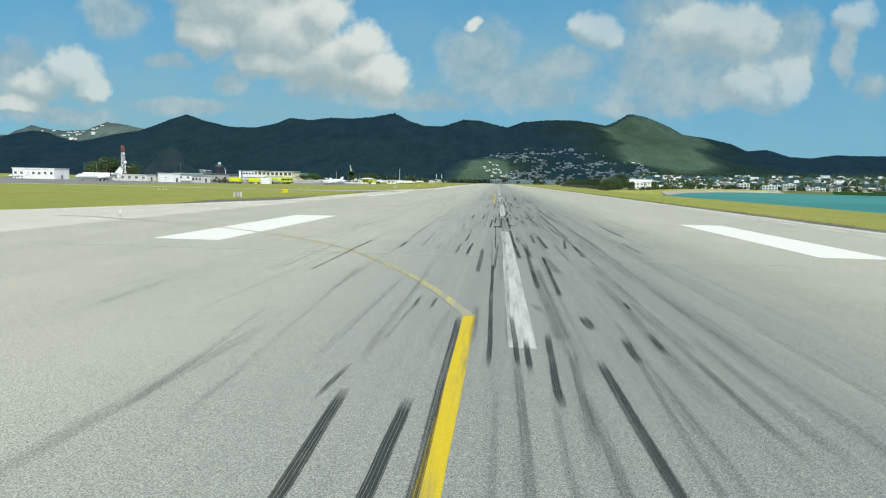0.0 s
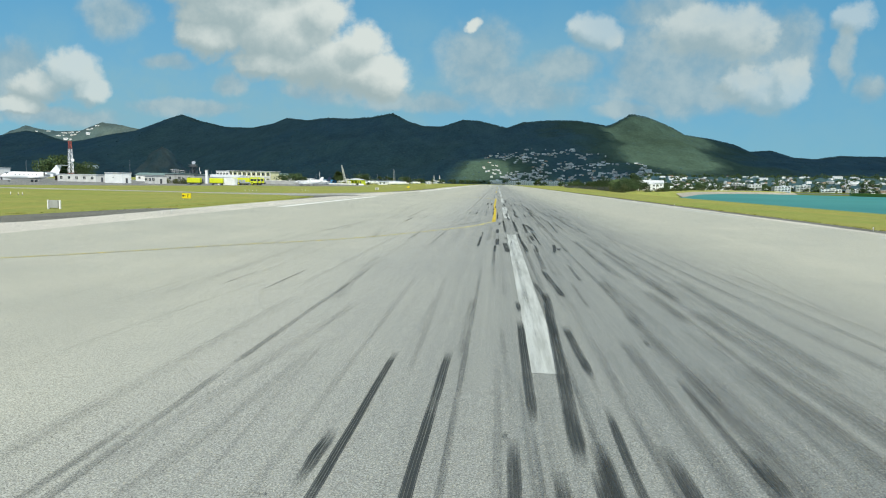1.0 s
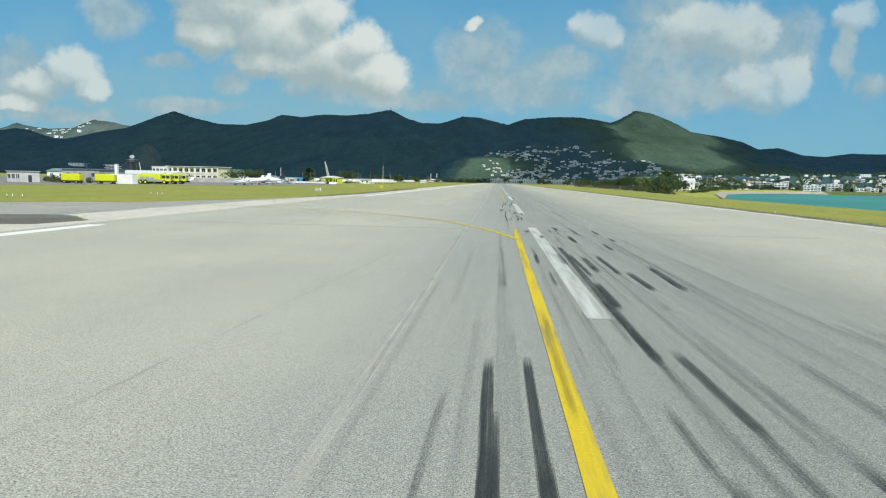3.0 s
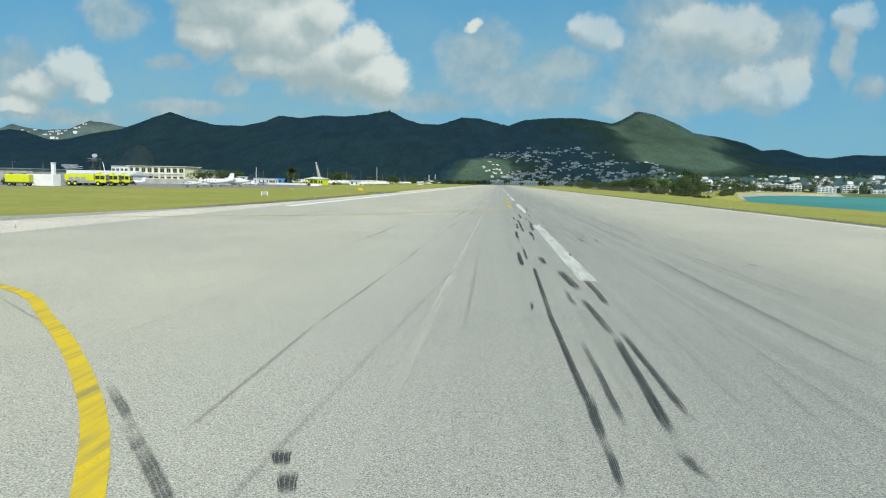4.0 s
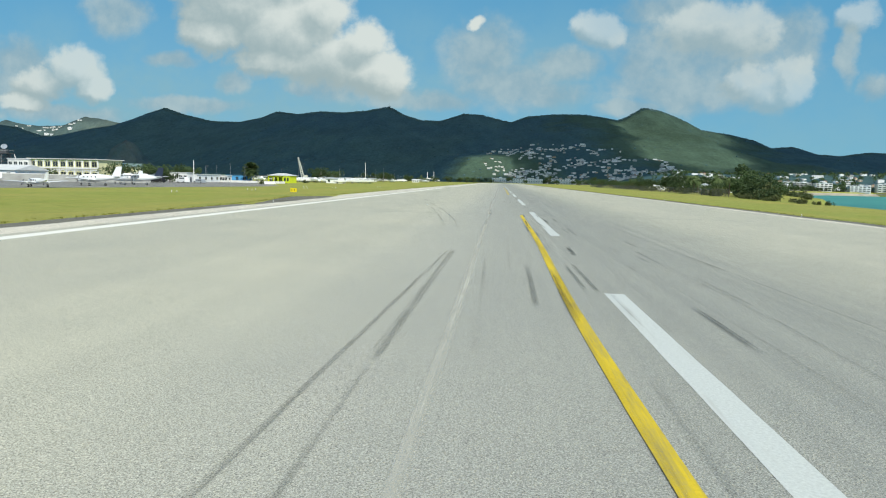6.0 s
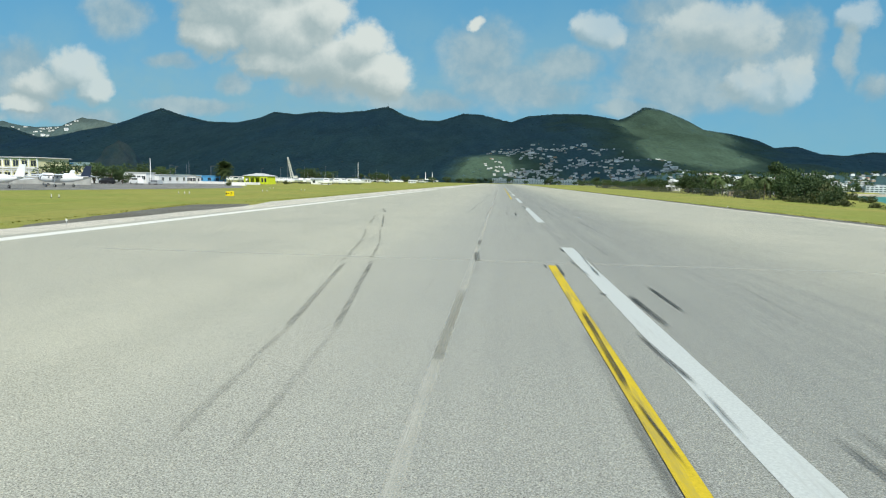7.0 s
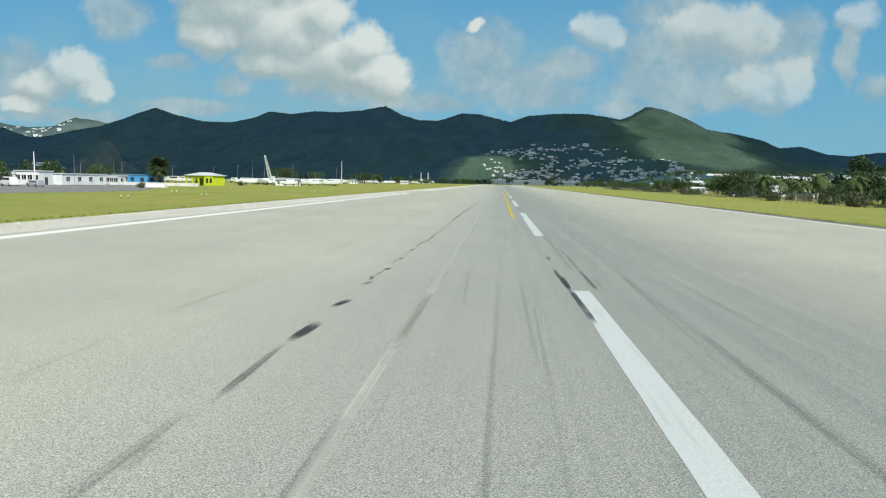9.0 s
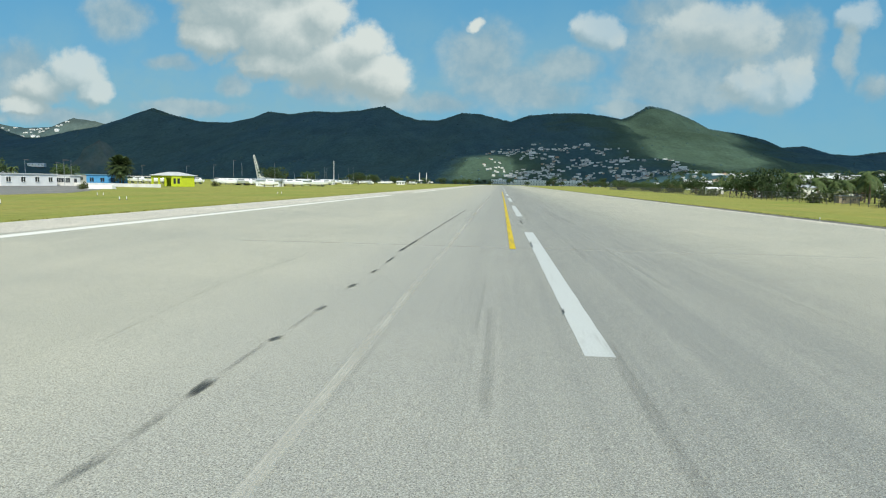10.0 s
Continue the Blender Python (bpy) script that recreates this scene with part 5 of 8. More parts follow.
skid(0.08, 347.3, 0.08, 348.9, 0.07, 0.75)
skid(0.46, 347.7, 0.46, 349.0, 0.07, 0.70)
skid(0.55, 350.7, 0.52, 351.1, 0.07, 0.40)
skid(0.14, 352.7, 0.12, 352.8, 0.08, 0.50)
skid(0.54, 353.0, 0.53, 353.2, 0.07, 0.60)
skid(-5.66, 353.2, -5.92, 358.0, 0.10, 0.20)
skid(-9.20, 353.4, -9.50, 355.4, 0.19, 0.55)
skid(2.59, 354.4, 2.86, 369.0, 0.11, 0.25)
skid(-0.20, 355.3, -0.14, 360.6, 0.05, 0.60)
skid(-9.50, 355.4, -11.20, 367.3, 0.16, 0.60)
skid(-10.37, 356.0, -11.30, 363.6, 0.21, 0.42)
skid(4.10, 357.5, 3.25, 380.9, 0.08, 0.30)
skid(2.48, 358.1, 2.62, 364.4, 0.06, 0.50)
skid(-0.95, 358.2, -0.92, 362.1, 0.10, 0.55)
skid(-1.53, 359.6, -1.44, 365.1, 0.10, 0.25)
skid(-11.30, 363.6, -11.94, 367.3, 0.23, 0.42)
skid(-3.70, 365.7, -3.70, 367.5, 0.08, 0.30)
skid(-3.89, 367.5, -3.76, 369.3, 0.09, 0.30)
skid(-0.65, 372.4, -0.61, 376.3, 0.10, 0.55)
skid(-1.48, 372.4, -1.43, 378.1, 0.15, 0.80)
skid(-2.18, 372.8, -2.19, 379.3, 0.11, 0.60)
skid(-11.91, 373.0, -13.11, 379.8, 0.19, 0.57)
skid(-5.47, 374.1, -5.44, 382.4, 0.17, 0.50)
skid(-13.53, 375.4, -15.56, 386.2, 0.15, 0.45)
skid(-1.42, 378.9, -1.23, 391.0, 0.09, 0.30)
skid(-13.11, 379.8, -13.62, 382.3, 0.21, 0.57)
skid(-5.30, 380.3, -5.31, 381.4, 0.18, 0.25)
skid(-3.34, 380.9, -3.33, 383.9, 0.05, 0.30)
skid(-5.32, 382.6, -5.39, 385.9, 0.14, 0.65)
skid(-8.18, 383.0, -8.17, 385.8, 0.12, 0.25)
skid(-1.43, 384.9, -1.45, 394.8, 0.08, 0.25)
skid(-5.37, 386.1, -5.27, 387.9, 0.24, 0.95)
skid(-8.40, 387.3, -8.07, 394.2, 0.17, 0.30)
skid(-0.17, 388.7, -0.23, 393.5, 0.11, 0.85)
skid(-5.44, 389.6, -5.23, 390.7, 0.19, 0.90)
skid(-2.73, 389.9, -2.90, 397.0, 0.09, 0.30)
skid(-5.43, 393.1, -5.25, 393.8, 0.16, 0.70)
skid(-0.24, 393.3, -0.34, 398.2, 0.10, 0.75)
skid(0.45, 393.4, 0.43, 398.1, 0.09, 0.55)
skid(-0.23, 393.5, -0.22, 396.4, 0.10, 0.80)
skid(0.59, 393.7, 0.60, 396.4, 0.11, 0.50)
skid(-5.38, 394.0, -5.44, 395.0, 0.15, 0.55)
skid(-3.51, 394.6, -3.50, 397.3, 0.06, 0.25)
skid(-5.39, 395.0, -5.35, 396.2, 0.15, 0.40)
skid(-2.83, 396.3, -2.77, 398.3, 0.08, 0.30)
skid(-5.37, 396.5, -5.23, 397.0, 0.19, 0.90)
skid(-5.36, 397.8, -5.36, 399.5, 0.12, 0.45)
skid(0.43, 398.1, 0.46, 403.2, 0.13, 0.50)
skid(1.13, 398.9, 1.19, 404.0, 0.05, 0.50)
skid(-7.90, 399.4, -8.27, 407.9, 0.12, 0.30)
skid(-5.38, 399.7, -5.26, 400.2, 0.16, 0.90)
skid(-0.28, 400.7, -0.31, 402.5, 0.16, 0.60)
skid(-5.35, 401.1, -5.38, 402.8, 0.10, 0.50)
skid(-5.38, 403.0, -5.25, 403.7, 0.16, 0.90)
skid(0.46, 403.2, 0.40, 405.7, 0.09, 0.40)
skid(5.78, 404.4, 5.00, 419.0, 0.12, 0.30)
skid(-5.32, 404.7, -5.31, 406.0, 0.10, 0.55)
skid(1.20, 405.7, 1.17, 407.0, 0.08, 0.50)
skid(-5.36, 406.3, -5.24, 407.4, 0.15, 0.70)
skid(0.55, 406.3, 0.50, 407.5, 0.13, 0.50)
skid(-5.19, 407.4, -5.14, 408.5, 0.16, 0.65)
skid(-5.14, 408.5, -5.17, 410.0, 0.14, 0.50)
skid(0.65, 409.0, 0.48, 409.7, 0.10, 0.25)
skid(-3.47, 409.4, -3.44, 415.7, 0.07, 0.30)
skid(1.26, 409.8, 1.30, 411.6, 0.07, 0.35)
skid(-5.17, 410.2, -5.17, 411.2, 0.17, 0.90)
skid(0.61, 410.5, 0.59, 410.9, 0.12, 0.35)
skid(-5.17, 411.2, -5.18, 413.4, 0.09, 0.50)
skid(1.30, 411.6, 1.21, 412.0, 0.04, 0.40)
skid(-7.66, 412.5, -8.31, 420.2, 0.10, 0.30)
skid(-5.20, 413.5, -5.07, 414.0, 0.15, 0.70)
skid(-5.12, 414.3, -5.12, 416.5, 0.08, 0.50)
skid(-1.94, 414.5, -1.89, 421.9, 0.09, 0.25)
skid(5.23, 416.0, 4.70, 434.8, 0.08, 0.30)
skid(-5.15, 416.4, -5.06, 417.2, 0.13, 0.90)
skid(-0.24, 417.1, -0.23, 417.9, 0.06, 0.70)
skid(-5.19, 419.8, -5.09, 420.7, 0.13, 0.90)
skid(-8.31, 420.2, -8.10, 428.1, 0.12, 0.30)
skid(-5.13, 422.9, -5.05, 424.0, 0.11, 0.70)
skid(-5.12, 425.5, -5.10, 428.0, 0.09, 0.70)
skid(-5.22, 429.7, -5.16, 436.0, 0.10, 0.90)
skid(-0.21, 433.1, -0.18, 436.8, 0.09, 0.80)
skid(-5.16, 436.0, -4.75, 475.3, 0.12, 0.65)
skid(-0.10, 451.2, -0.13, 457.3, 0.11, 0.70)
# lighter, long tyre streaks all along the landing stretch
rng = random.Random(21)
for i in range(240):
    x = rng.gauss(1.7, 2.6)
    if abs(x) > 9:
        continue
    y = rng.uniform(-10, 760) if i < 130 else rng.uniform(4, 170)
    skid(x, y, x + rng.gauss(0, 0.12), y + rng.uniform(6, 34), rng.choice((0.10, 0.15, 0.22)), 0.3 if x < -2 or y > 240 or i % 3 else 0.45)
for i in range(56):                  # the stretches between the turn-offs
    x = rng.gauss(0.5, 1.3)
    y = rng.uniform(152, 200) if i < 34 else rng.uniform(286, 318)
    skid(x, y, x + rng.gauss(0, 0.05), y + rng.uniform(2, 7), rng.choice((0.09, 0.12, 0.17)), rng.choice((0.45, 0.6, 0.7, 0.9)) if y < 250 else rng.choice((0.3, 0.45, 0.6)))
for i in range(150):                 # overlaid old streaks on both sides of the touchdown stretch
    x = rng.gauss(2.6, 1.5) if i < 95 else rng.uniform(-11, -2)
    y = rng.uniform(2, 135)
    skid(x, y, x + rng.gauss(0, 0.10 if i < 95 else 0.4), y + rng.uniform(5, 16), rng.choice((0.12, 0.18, 0.26, 0.34)), 0.42 if i < 32 else 0.3)
for tone, bm in faint_marks.items():
    tagged(part("old_skid_marks", bm, RUBBER[tone]), "faint grey streaks of old tyre rubber on the runway", "tyre marks", kind="stuff")


# ---- plants ----
def leaf_cloud(bm, rng, centre, radius, count, size, flat=0.8):
    """Leaf clumps: small folded blades scattered through a lumpy ball."""
    c = Vector(centre)
    for _ in range(count):
        d = Vector((rng.gauss(0, 1), rng.gauss(0, 1), rng.gauss(0, 1))).normalized()
        p = c + Vector((d.x, d.y, d.z * flat)) * radius * rng.uniform(0.55, 1.05)
        s = size * rng.uniform(0.6, 1.3)
        t = (d + Vector((rng.uniform(-1, 1), rng.uniform(-1, 1), rng.uniform(-0.6, 0.9)))).normalized()
        o = t.cross(Vector((rng.uniform(-1, 1), rng.uniform(-1, 1), rng.uniform(-1, 1)))).normalized()
        q = [bm.verts.new(p + t * s * a + o * s * b) for a, b in ((-0.6, 0), (0, 0.42), (0.8, 0), (0, -0.42))]
        bm.faces.new(q)


def make_tree(x, y, height, spread, seed, leaf, label, leaves=1500, size=0.5):
    rng = random.Random(seed)
    t = thing("tree", x, y, 0, rng.uniform(0, 360), label, "tree")
    bm = B()
    lean = rng.uniform(-0.4, 0.4)
    rod(bm, (0, 0, -0.2), (lean * 0.5, 0, height * 0.32), spread * 0.045, spread * 0.035)
    rod(bm, (lean * 0.5, 0, height * 0.31), (lean, 0.2, height * 0.6), spread * 0.035, spread * 0.02)
    tops = [(lean, 0.2, height * 0.72)]
    for i in range(6):
        a = i * math.tau / 6 + rng.uniform(-0.4, 0.4)
        r = spread * rng.uniform(0.35, 0.6)
        tip = (lean + r * math.cos(a), r * math.sin(a), height * rng.uniform(0.34, 0.82))
        rod(bm, (lean * 0.6, 0, height * rng.uniform(0.28, 0.42)), tip, spread * 0.03, spread * 0.012, 6)
        tops.append(tip)
    part("trunk", bm, BARK, t)
    bm = B()
    for p in tops:
        for _ in range(2):
            q = Vector(p) + Vector((rng.uniform(-0.2, 0.2) * spread, rng.uniform(-0.2, 0.2) * spread, rng.uniform(-0.05, 0.14) * height))
            leaf_cloud(bm, rng, q, spread * rng.uniform(0.22, 0.36), leaves // 14, size)
    part("crown", bm, leaf, t)
    return t


def make_bush(x, y, height, spread, seed, leaf, label):
    rng = random.Random(seed)
    t = thing("bush", x, y, 0, rng.uniform(0, 360), label, "bush")
    bm = B()
    tips = []
    for i in range(6):
        a = rng.uniform(0, math.tau)
        tip = (spread * 0.4 * math.cos(a), spread * 0.4 * math.sin(a), height * rng.uniform(0.4, 0.8))
        rod(bm, (0, 0, -0.1), tip, 0.06, 0.02, 5)
        tips.append(tip)
    part("stem", bm, BARK, t)
    bm = B()
    for p in tips:
        leaf_cloud(bm, rng, p, spread * 0.34, 55, 0.38)
        leaf_cloud(bm, rng, (p[0], p[1], p[2] * 0.45), spread * 0.34, 30, 0.38)
    part("foliage", bm, leaf, t)
    return t


def make_palm(x, y, height, seed, fronds, length, label, droop=1.0):
    rng = random.Random(seed)
    t = thing("palm_tree", x, y, 0, rng.uniform(0, 360), label, "palm tree")
    bm = B()
    bend = rng.uniform(-0.6, 0.6)
    p = Vector((0, 0, -0.2))
    for i in range(6):
        q = Vector((bend * ((i + 1) / 6) ** 2, 0, height * (i + 1) / 6))
        rod(bm, p, q + Vector((0, 0, 0.05)), 0.24 - 0.02 * i, 0.23 - 0.02 * i, 8)
        p = q
    part("trunk", bm, BARK, t)
    bm = B()
    for i in range(fronds):
        a = i * 2.399 + rng.uniform(-0.2, 0.2)
        lift = rng.uniform(-0.6, 1.5) if fronds < 100 else rng.uniform(-1.6, 1.75)
        out = Vector((math.cos(a), math.sin(a), 0))
        side = Vector((-out.y, out.x, 0))
        prev = None
        spine = []
        for j in range(8):
            f = j / 7
            if fronds < 100:
                spine.append(p + out * length * f * (1 - 0.18 * f) + Vector((0, 0, length * (lift * f * 0.7 - droop * 0.85 * f * f))))
            else:                       # a ball of fronds
                up = math.asin(max(-0.92, min(1.0, lift / 1.75)))
                spine.append(p + (out * math.cos(up) + Vector((0, 0, math.sin(up)))) * length * f - Vector((0, 0, 0.28 * length * f * f)))
        for j in range(7):
            for k in range(2):
                f = (j + k * 0.5 + 0.3) / 7.5
                c = spine[j].lerp(spine[j + 1], k * 0.5)
                w = length * 0.24 * math.sin(math.pi * min(1, f * 0.85 + 0.12))
                fwd = (spine[j + 1] - spine[j]).normalized()
                for s in (-1, 1):
                    tip = c + side * s * w + fwd * w * 0.6 - Vector((0, 0, w * 0.35))
                    v = [bm.verts.new(c - fwd * 0.09), bm.verts.new(tip), bm.verts.new(c + fwd * 0.16)]
                    bm.faces.new(v)
    part("fronds", bm, PALM, t)
    return t


trees = [make_tree(108, 700, 8, 8, 1, LEAF, "broad dark-green tree behind the airfield fence"),
         make_tree(95, 640, 7, 8, 2, LEAF, "low spreading dark-green tree beside the fence"),
         make_tree(89.5, 584, 12.5, 6.5, 3, LEAF, "tall dry-leaved casuarina tree near the beach"),
         make_tree(140, 820, 8, 8, 4, LEAF, "leafy roadside tree in front of pale houses")]
bushes = [make_bush(66, 490, 2.6, 3.6, 11, BUSH, "scrubby olive-green bush along the fence"),
          make_bush(70, 520, 3.4, 4.4, 12, LEAF, "dense dark-green bush along the fence"),
          make_bush(67, 545, 2.0, 3.2, 13, BUSH, "low dry brownish bush along the fence")]
palms = [make_palm(95, 622, 6.0, 21, 26, 3.4, "coconut palm with drooping fronds near the beach"),
         make_palm(92, 630, 4.8, 22, 24, 3.2, "short bushy palm near the beach houses")]
for t in trees:
    tagged(t, group="trees beyond the fence")
for t in bushes:
    tagged(t, group="bushes along the fence")
for t in palms:
    tagged(t, group="palms near the beach")

rng = random.Random(31)


def fence_x(y):
    return float(np.interp(y, [440, 477, 574, 836, 1400], [58, 61, 65, 73, 88]))


def coast_x(y):
    return float(np.interp(y, [c[1] for c in COAST[:10]], [c[0] for c in COAST[:10]]))


for i in range(26):                 # hedge and scrub between the fence and the beach
    y = 470 + 480 * rng.random() ** 1.5
    room = min(coast_x(y) - 9 - fence_x(y), 26)
    if room < 1:
        continue
    x = fence_x(y) + 1 + (room - 1) * rng.random() ** 1.6
    o = copy_thing(rng.choice(bushes), place(x, y, -0.1, 0, 0, rng.uniform(0, 360)))
    k = rng.uniform(0.8, 1.4)
    grow(o, k, k, k * rng.uniform(0.8, 1.2))
for i in range(25):
    y = 600 + 700 * rng.random() ** 1.1
    room = coast_x(y) - 14 - fence_x(y)
    o = copy_thing(rng.choice((trees[0], trees[1], trees[3])), place(fence_x(y) + 8 + (room - 8) * rng.random() ** 1.3, y, -0.1, 0, 0, rng.uniform(0, 360)))
    k = rng.uniform(0.55, 0.95)
    grow(o, k, k, k * rng.uniform(0.8, 1.4))
for x, y, k in ((101, 640, 0.9), (96, 628, 1.0), (90, 618, 0.85), (99, 655, 1.0), (110, 690, 1.1), (84, 590, 0.75), (125, 760, 1.1), (104, 668, 1.0), (112, 720, 1.0), (88, 604, 0.9), (78, 560, 0.95), (81, 586, 1.1), (84, 640, 1.15), (92, 668, 1.2), (96, 700, 1.25), (100, 735, 1.2), (106, 780, 1.3), (110, 810, 1.2), (80, 612, 0.9), (88, 690, 1.0)):
    o = copy_thing(palms[int(y) % 2], place(x, y, -0.1, 0, 0, rng.uniform(0, 360)))
    grow(o, k, k, k)
for i in range(9):
    y = rng.uniform(550, 660)
    o = copy_thing(trees[rng.choice((0, 1, 3))], place(fence_x(y) + rng.uniform(6, 30), y, -0.1, 0, 0, rng.uniform(0, 360)))
    k = rng.uniform(0.4, 0.75)
    grow(o, k, k, k * rng.uniform(0.8, 1.5))
# trees round the village, the far end of the runway and the apron
for i in range(80):
    x, y = rng.uniform(-420, 950), rng.uniform(1520, 1980)
    if abs(x) < 45 and y < 1620:
        continue
    o = copy_thing(rng.choice(trees), place(x, y, -0.1, 0, 0, rng.uniform(0, 360)))
    k = rng.uniform(0.7, 1.3)
    grow(o, k * 1.2, k * 1.2, k)
for x, y, k, n in ((-232, 442, 1.7, 0), (-238, 450, 1.5, 1), (-222, 446, 1.2, 3), (-216, 440, 0.8, 1), (-134, 530, 0.85, 1), (-132, 547, 0.8, 3), (-127.5, 549, 0.65, 0), (-125, 552, 0.5, 1),
                    (-178, 470, 0.5, 1), (-172, 462, 0.45, 3), (-162, 532, 0.5, 3), (-136, 568, 0.8, 1), (-148, 610, 1.0, 1), (-140, 870, 1.2, 0), (-150, 900, 1.3, 3), (-112, 1000, 1.2, 1), (-178, 700, 0.9, 3), (-190, 720, 0.8, 0),
                   (-140, 1250, 1.2, 0), (-125, 1300, 1.2, 1), (-160, 1350, 1.3, 3), (-100, 1420, 1.1, 0), (-85, 1500, 1.2, 1), (-200, 1200, 1.4, 3)):
    o = copy_thing(trees[n], place(x, y, -0.1, 0, 0, x * 7 % 360))
    grow(o, k, k, k)
for x, y, k in ((-157.5, 408, 0.8), (-160, 410, 0.7), (-154.5, 409, 0.75), (-160, 468, 0.8), (-168, 463, 0.9), (-155, 470, 0.7), (-150, 476, 0.8), (-141, 384, 0.8), (-138.5, 386, 0.95), (-136, 388, 0.8), (-134, 392, 0.7), (-95, 566, 0.6), (-128, 690, 0.8), (-105, 676, 0.7)):
    o = copy_thing(bushes[0], place(x, y, -0.1, 0, 0, x * 13 % 360))
    grow(o, k, k, k)
tagged(make_palm(-122.3, 637.7, 6.6, 41, 230, 4.6, "full round date palm with arching fronds beside the lime kiosk", 1.05), group="palms by the apron")
for x, y, h in ((-160, 640, 5.0), (-150, 930, 7), (-95, 1180, 8)):
    tagged(make_palm(x, y, h, int(-x), 22, 2.6, "thin young palm near the apron buildings"), group="palms by the apron")

for i in range(16):                  # low scrub on the bank where the grass runs out to the sea
    y = 425 + 5 * i + rng.uniform(-3, 3)
    o = copy_thing(bushes[2 if i % 3 else 0], place(min(coast_x(y) - 2, fence_x(y) + 1) + rng.uniform(-2, 1), y, -0.15, 0, 0, rng.uniform(0, 360)))
    k = 0.35 + 0.02 * i * rng.uniform(0.6, 1.2)
    grow(o, k, k, k)

for i in range(15):                  # the close stand of trees that ends at the water
    y = 497 + 5.6 * i + rng.uniform(-2, 2)
    x = fence_x(y) + 4 + (min(coast_x(y) - 3, 72 + 0.28 * (y - 495)) - 4 - fence_x(y)) * rng.random()
    o = copy_thing(trees[(0, 1, 3, 1)[i % 4]], place(x, y, -0.15, 0, 0, rng.uniform(0, 360)))
    k = rng.uniform(0.5, 0.85)
    grow(o, k * 0.9, k * 0.9, k * rng.uniform(0.85, 1.15))
for i in range(34):                  # scrub along the head of the beach
    y = 505 + 14 * i + rng.uniform(-6, 6)
    o = copy_thing(bushes[i % 3], place(coast_x(y) - rng.uniform(0.5, 5), y, -0.15, 0, 0, rng.uniform(0, 360)))
    k = rng.uniform(0.5, 0.8) + 0.012 * i
    grow(o, k * 1.2, k * 1.2, k)

for i in range(22):                  # the leafy suburb beyond
    y = rng.uniform(850, 1300)
    o = copy_thing(rng.choice((trees[0], trees[1], trees[3])), place(y * rng.uniform(0.085, 0.16), y, -0.1, 0, 0, rng.uniform(0, 360)))
    k = rng.uniform(0.6, 1.0)
    grow(o, k * 1.1, k * 1.1, k)

# tufts along the pavement edges
rng = random.Random(51)
verts, faces = [], []
for i in range(3000):
    if i % 2:
        y = rng.uniform(60, 620)
        x = 26.3 + abs(rng.gauss(0, 0.5))
        if x > 52:
            continue
    else:
        y = rng.uniform(95, 620)
        edge = float(np.interp(y, [95, 110, 120, 150, 178, 190, 238, 250, 285, 345, 366, 389, 395, 440, 512, 620], [-38, -38, -33, -30.5, -31.5, -34, -32.5, -30.2, -28.1, -27.9, -30, -34, -30, -29, -30, -30]))
        if 186 < y < 266:
            continue
        x = edge - abs(rng.gauss(0, 0.6))
    h = rng.uniform(0.0, 0.07)
    for k in range(3):
        a = rng.uniform(0, math.tau)
        w = rng.uniform(0.04, 0.10)
        n0 = len(verts)
        px, py = x + rng.uniform(-0.15, 0.15), y + rng.uniform(-0.15, 0.15)
        verts += [(px - w * math.cos(a), py - w * math.sin(a), -0.06), (px + w * math.cos(a), py + w * math.sin(a), -0.06),
                  (px + rng.uniform(-0.08, 0.08), py + rng.uniform(-0.08, 0.08), h)]
        faces.append((n0, n0 + 1, n0 + 2))
me = bpy.data.meshes.new("grass_tufts")
me.from_pydata(verts, [], faces)
for w in me.vertices:
    w.co.z += bank(w.co.x)
me.materials.append(TUFT)
me.transform(SURVEY)
tagged(new("grass_tufts", me), "uneven tufts of dry grass along the pavement edge", "grass", kind="stuff")


# ---- houses ----
def make_house(w, d, h, wall, roof, style, label):
    """A small island house: walls, roof, door and windows on the side that looks down the runway (-y)."""
    t = thing("house", 0, 0, 0, 0, label, "house", "houses of the hillside village")
    part("wall", box(B(), 0, 0, h / 2 - 2, w, d, h + 4), wall, t)
    bm = B()
    if style == "hip":
        box(bm, 0, 0, h + h * 0.16, w + 0.9, d + 0.9, h * 0.32, taper=0.35)
    elif style == "gable":
        v = [bm.verts.new(p) for p in ((-w / 2 - 0.5, -d / 2 - 0.5, h), (w / 2 + 0.5, -d / 2 - 0.5, h), (w / 2 + 0.5, d / 2 + 0.5, h), (-w / 2 - 0.5, d / 2 + 0.5, h),
                                       (-w / 2 - 0.5, 0, h * 1.4), (w / 2 + 0.5, 0, h * 1.4))]
        for f in ((0, 1, 5, 4), (2, 3, 4, 5), (1, 2, 5), (3, 0, 4), (3, 2, 1, 0)):
            bm.faces.new([v[i] for i in f])
    else:
        box(bm, 0, 0, h + 0.15, w + 0.6, d + 0.6, 0.3)
        box(bm, w * 0.2, d * 0.1, h + 0.9, w * 0.3, d * 0.4, 1.3)
    part("roof", bm, roof, t)
    n = max(2, int(w / 4))
    floors = max(1, round(h / 3))
    pane = None
    for f in range(floors):
        for i in range(n):
            x, z = -w / 2 + (i + 0.5) * w / n, 1.6 + f * h / floors
            if pane is None:
                bm = B()
                box(bm, 0, 0, 0, 1.1, 0.12, 1.1)
                pane = part("window", bm, GLASS, t)
                pane.matrix_basis = pose(x, -d / 2 - 0.02, z)
            else:
                again(pane, x, -d / 2 - 0.02, z)
    return t


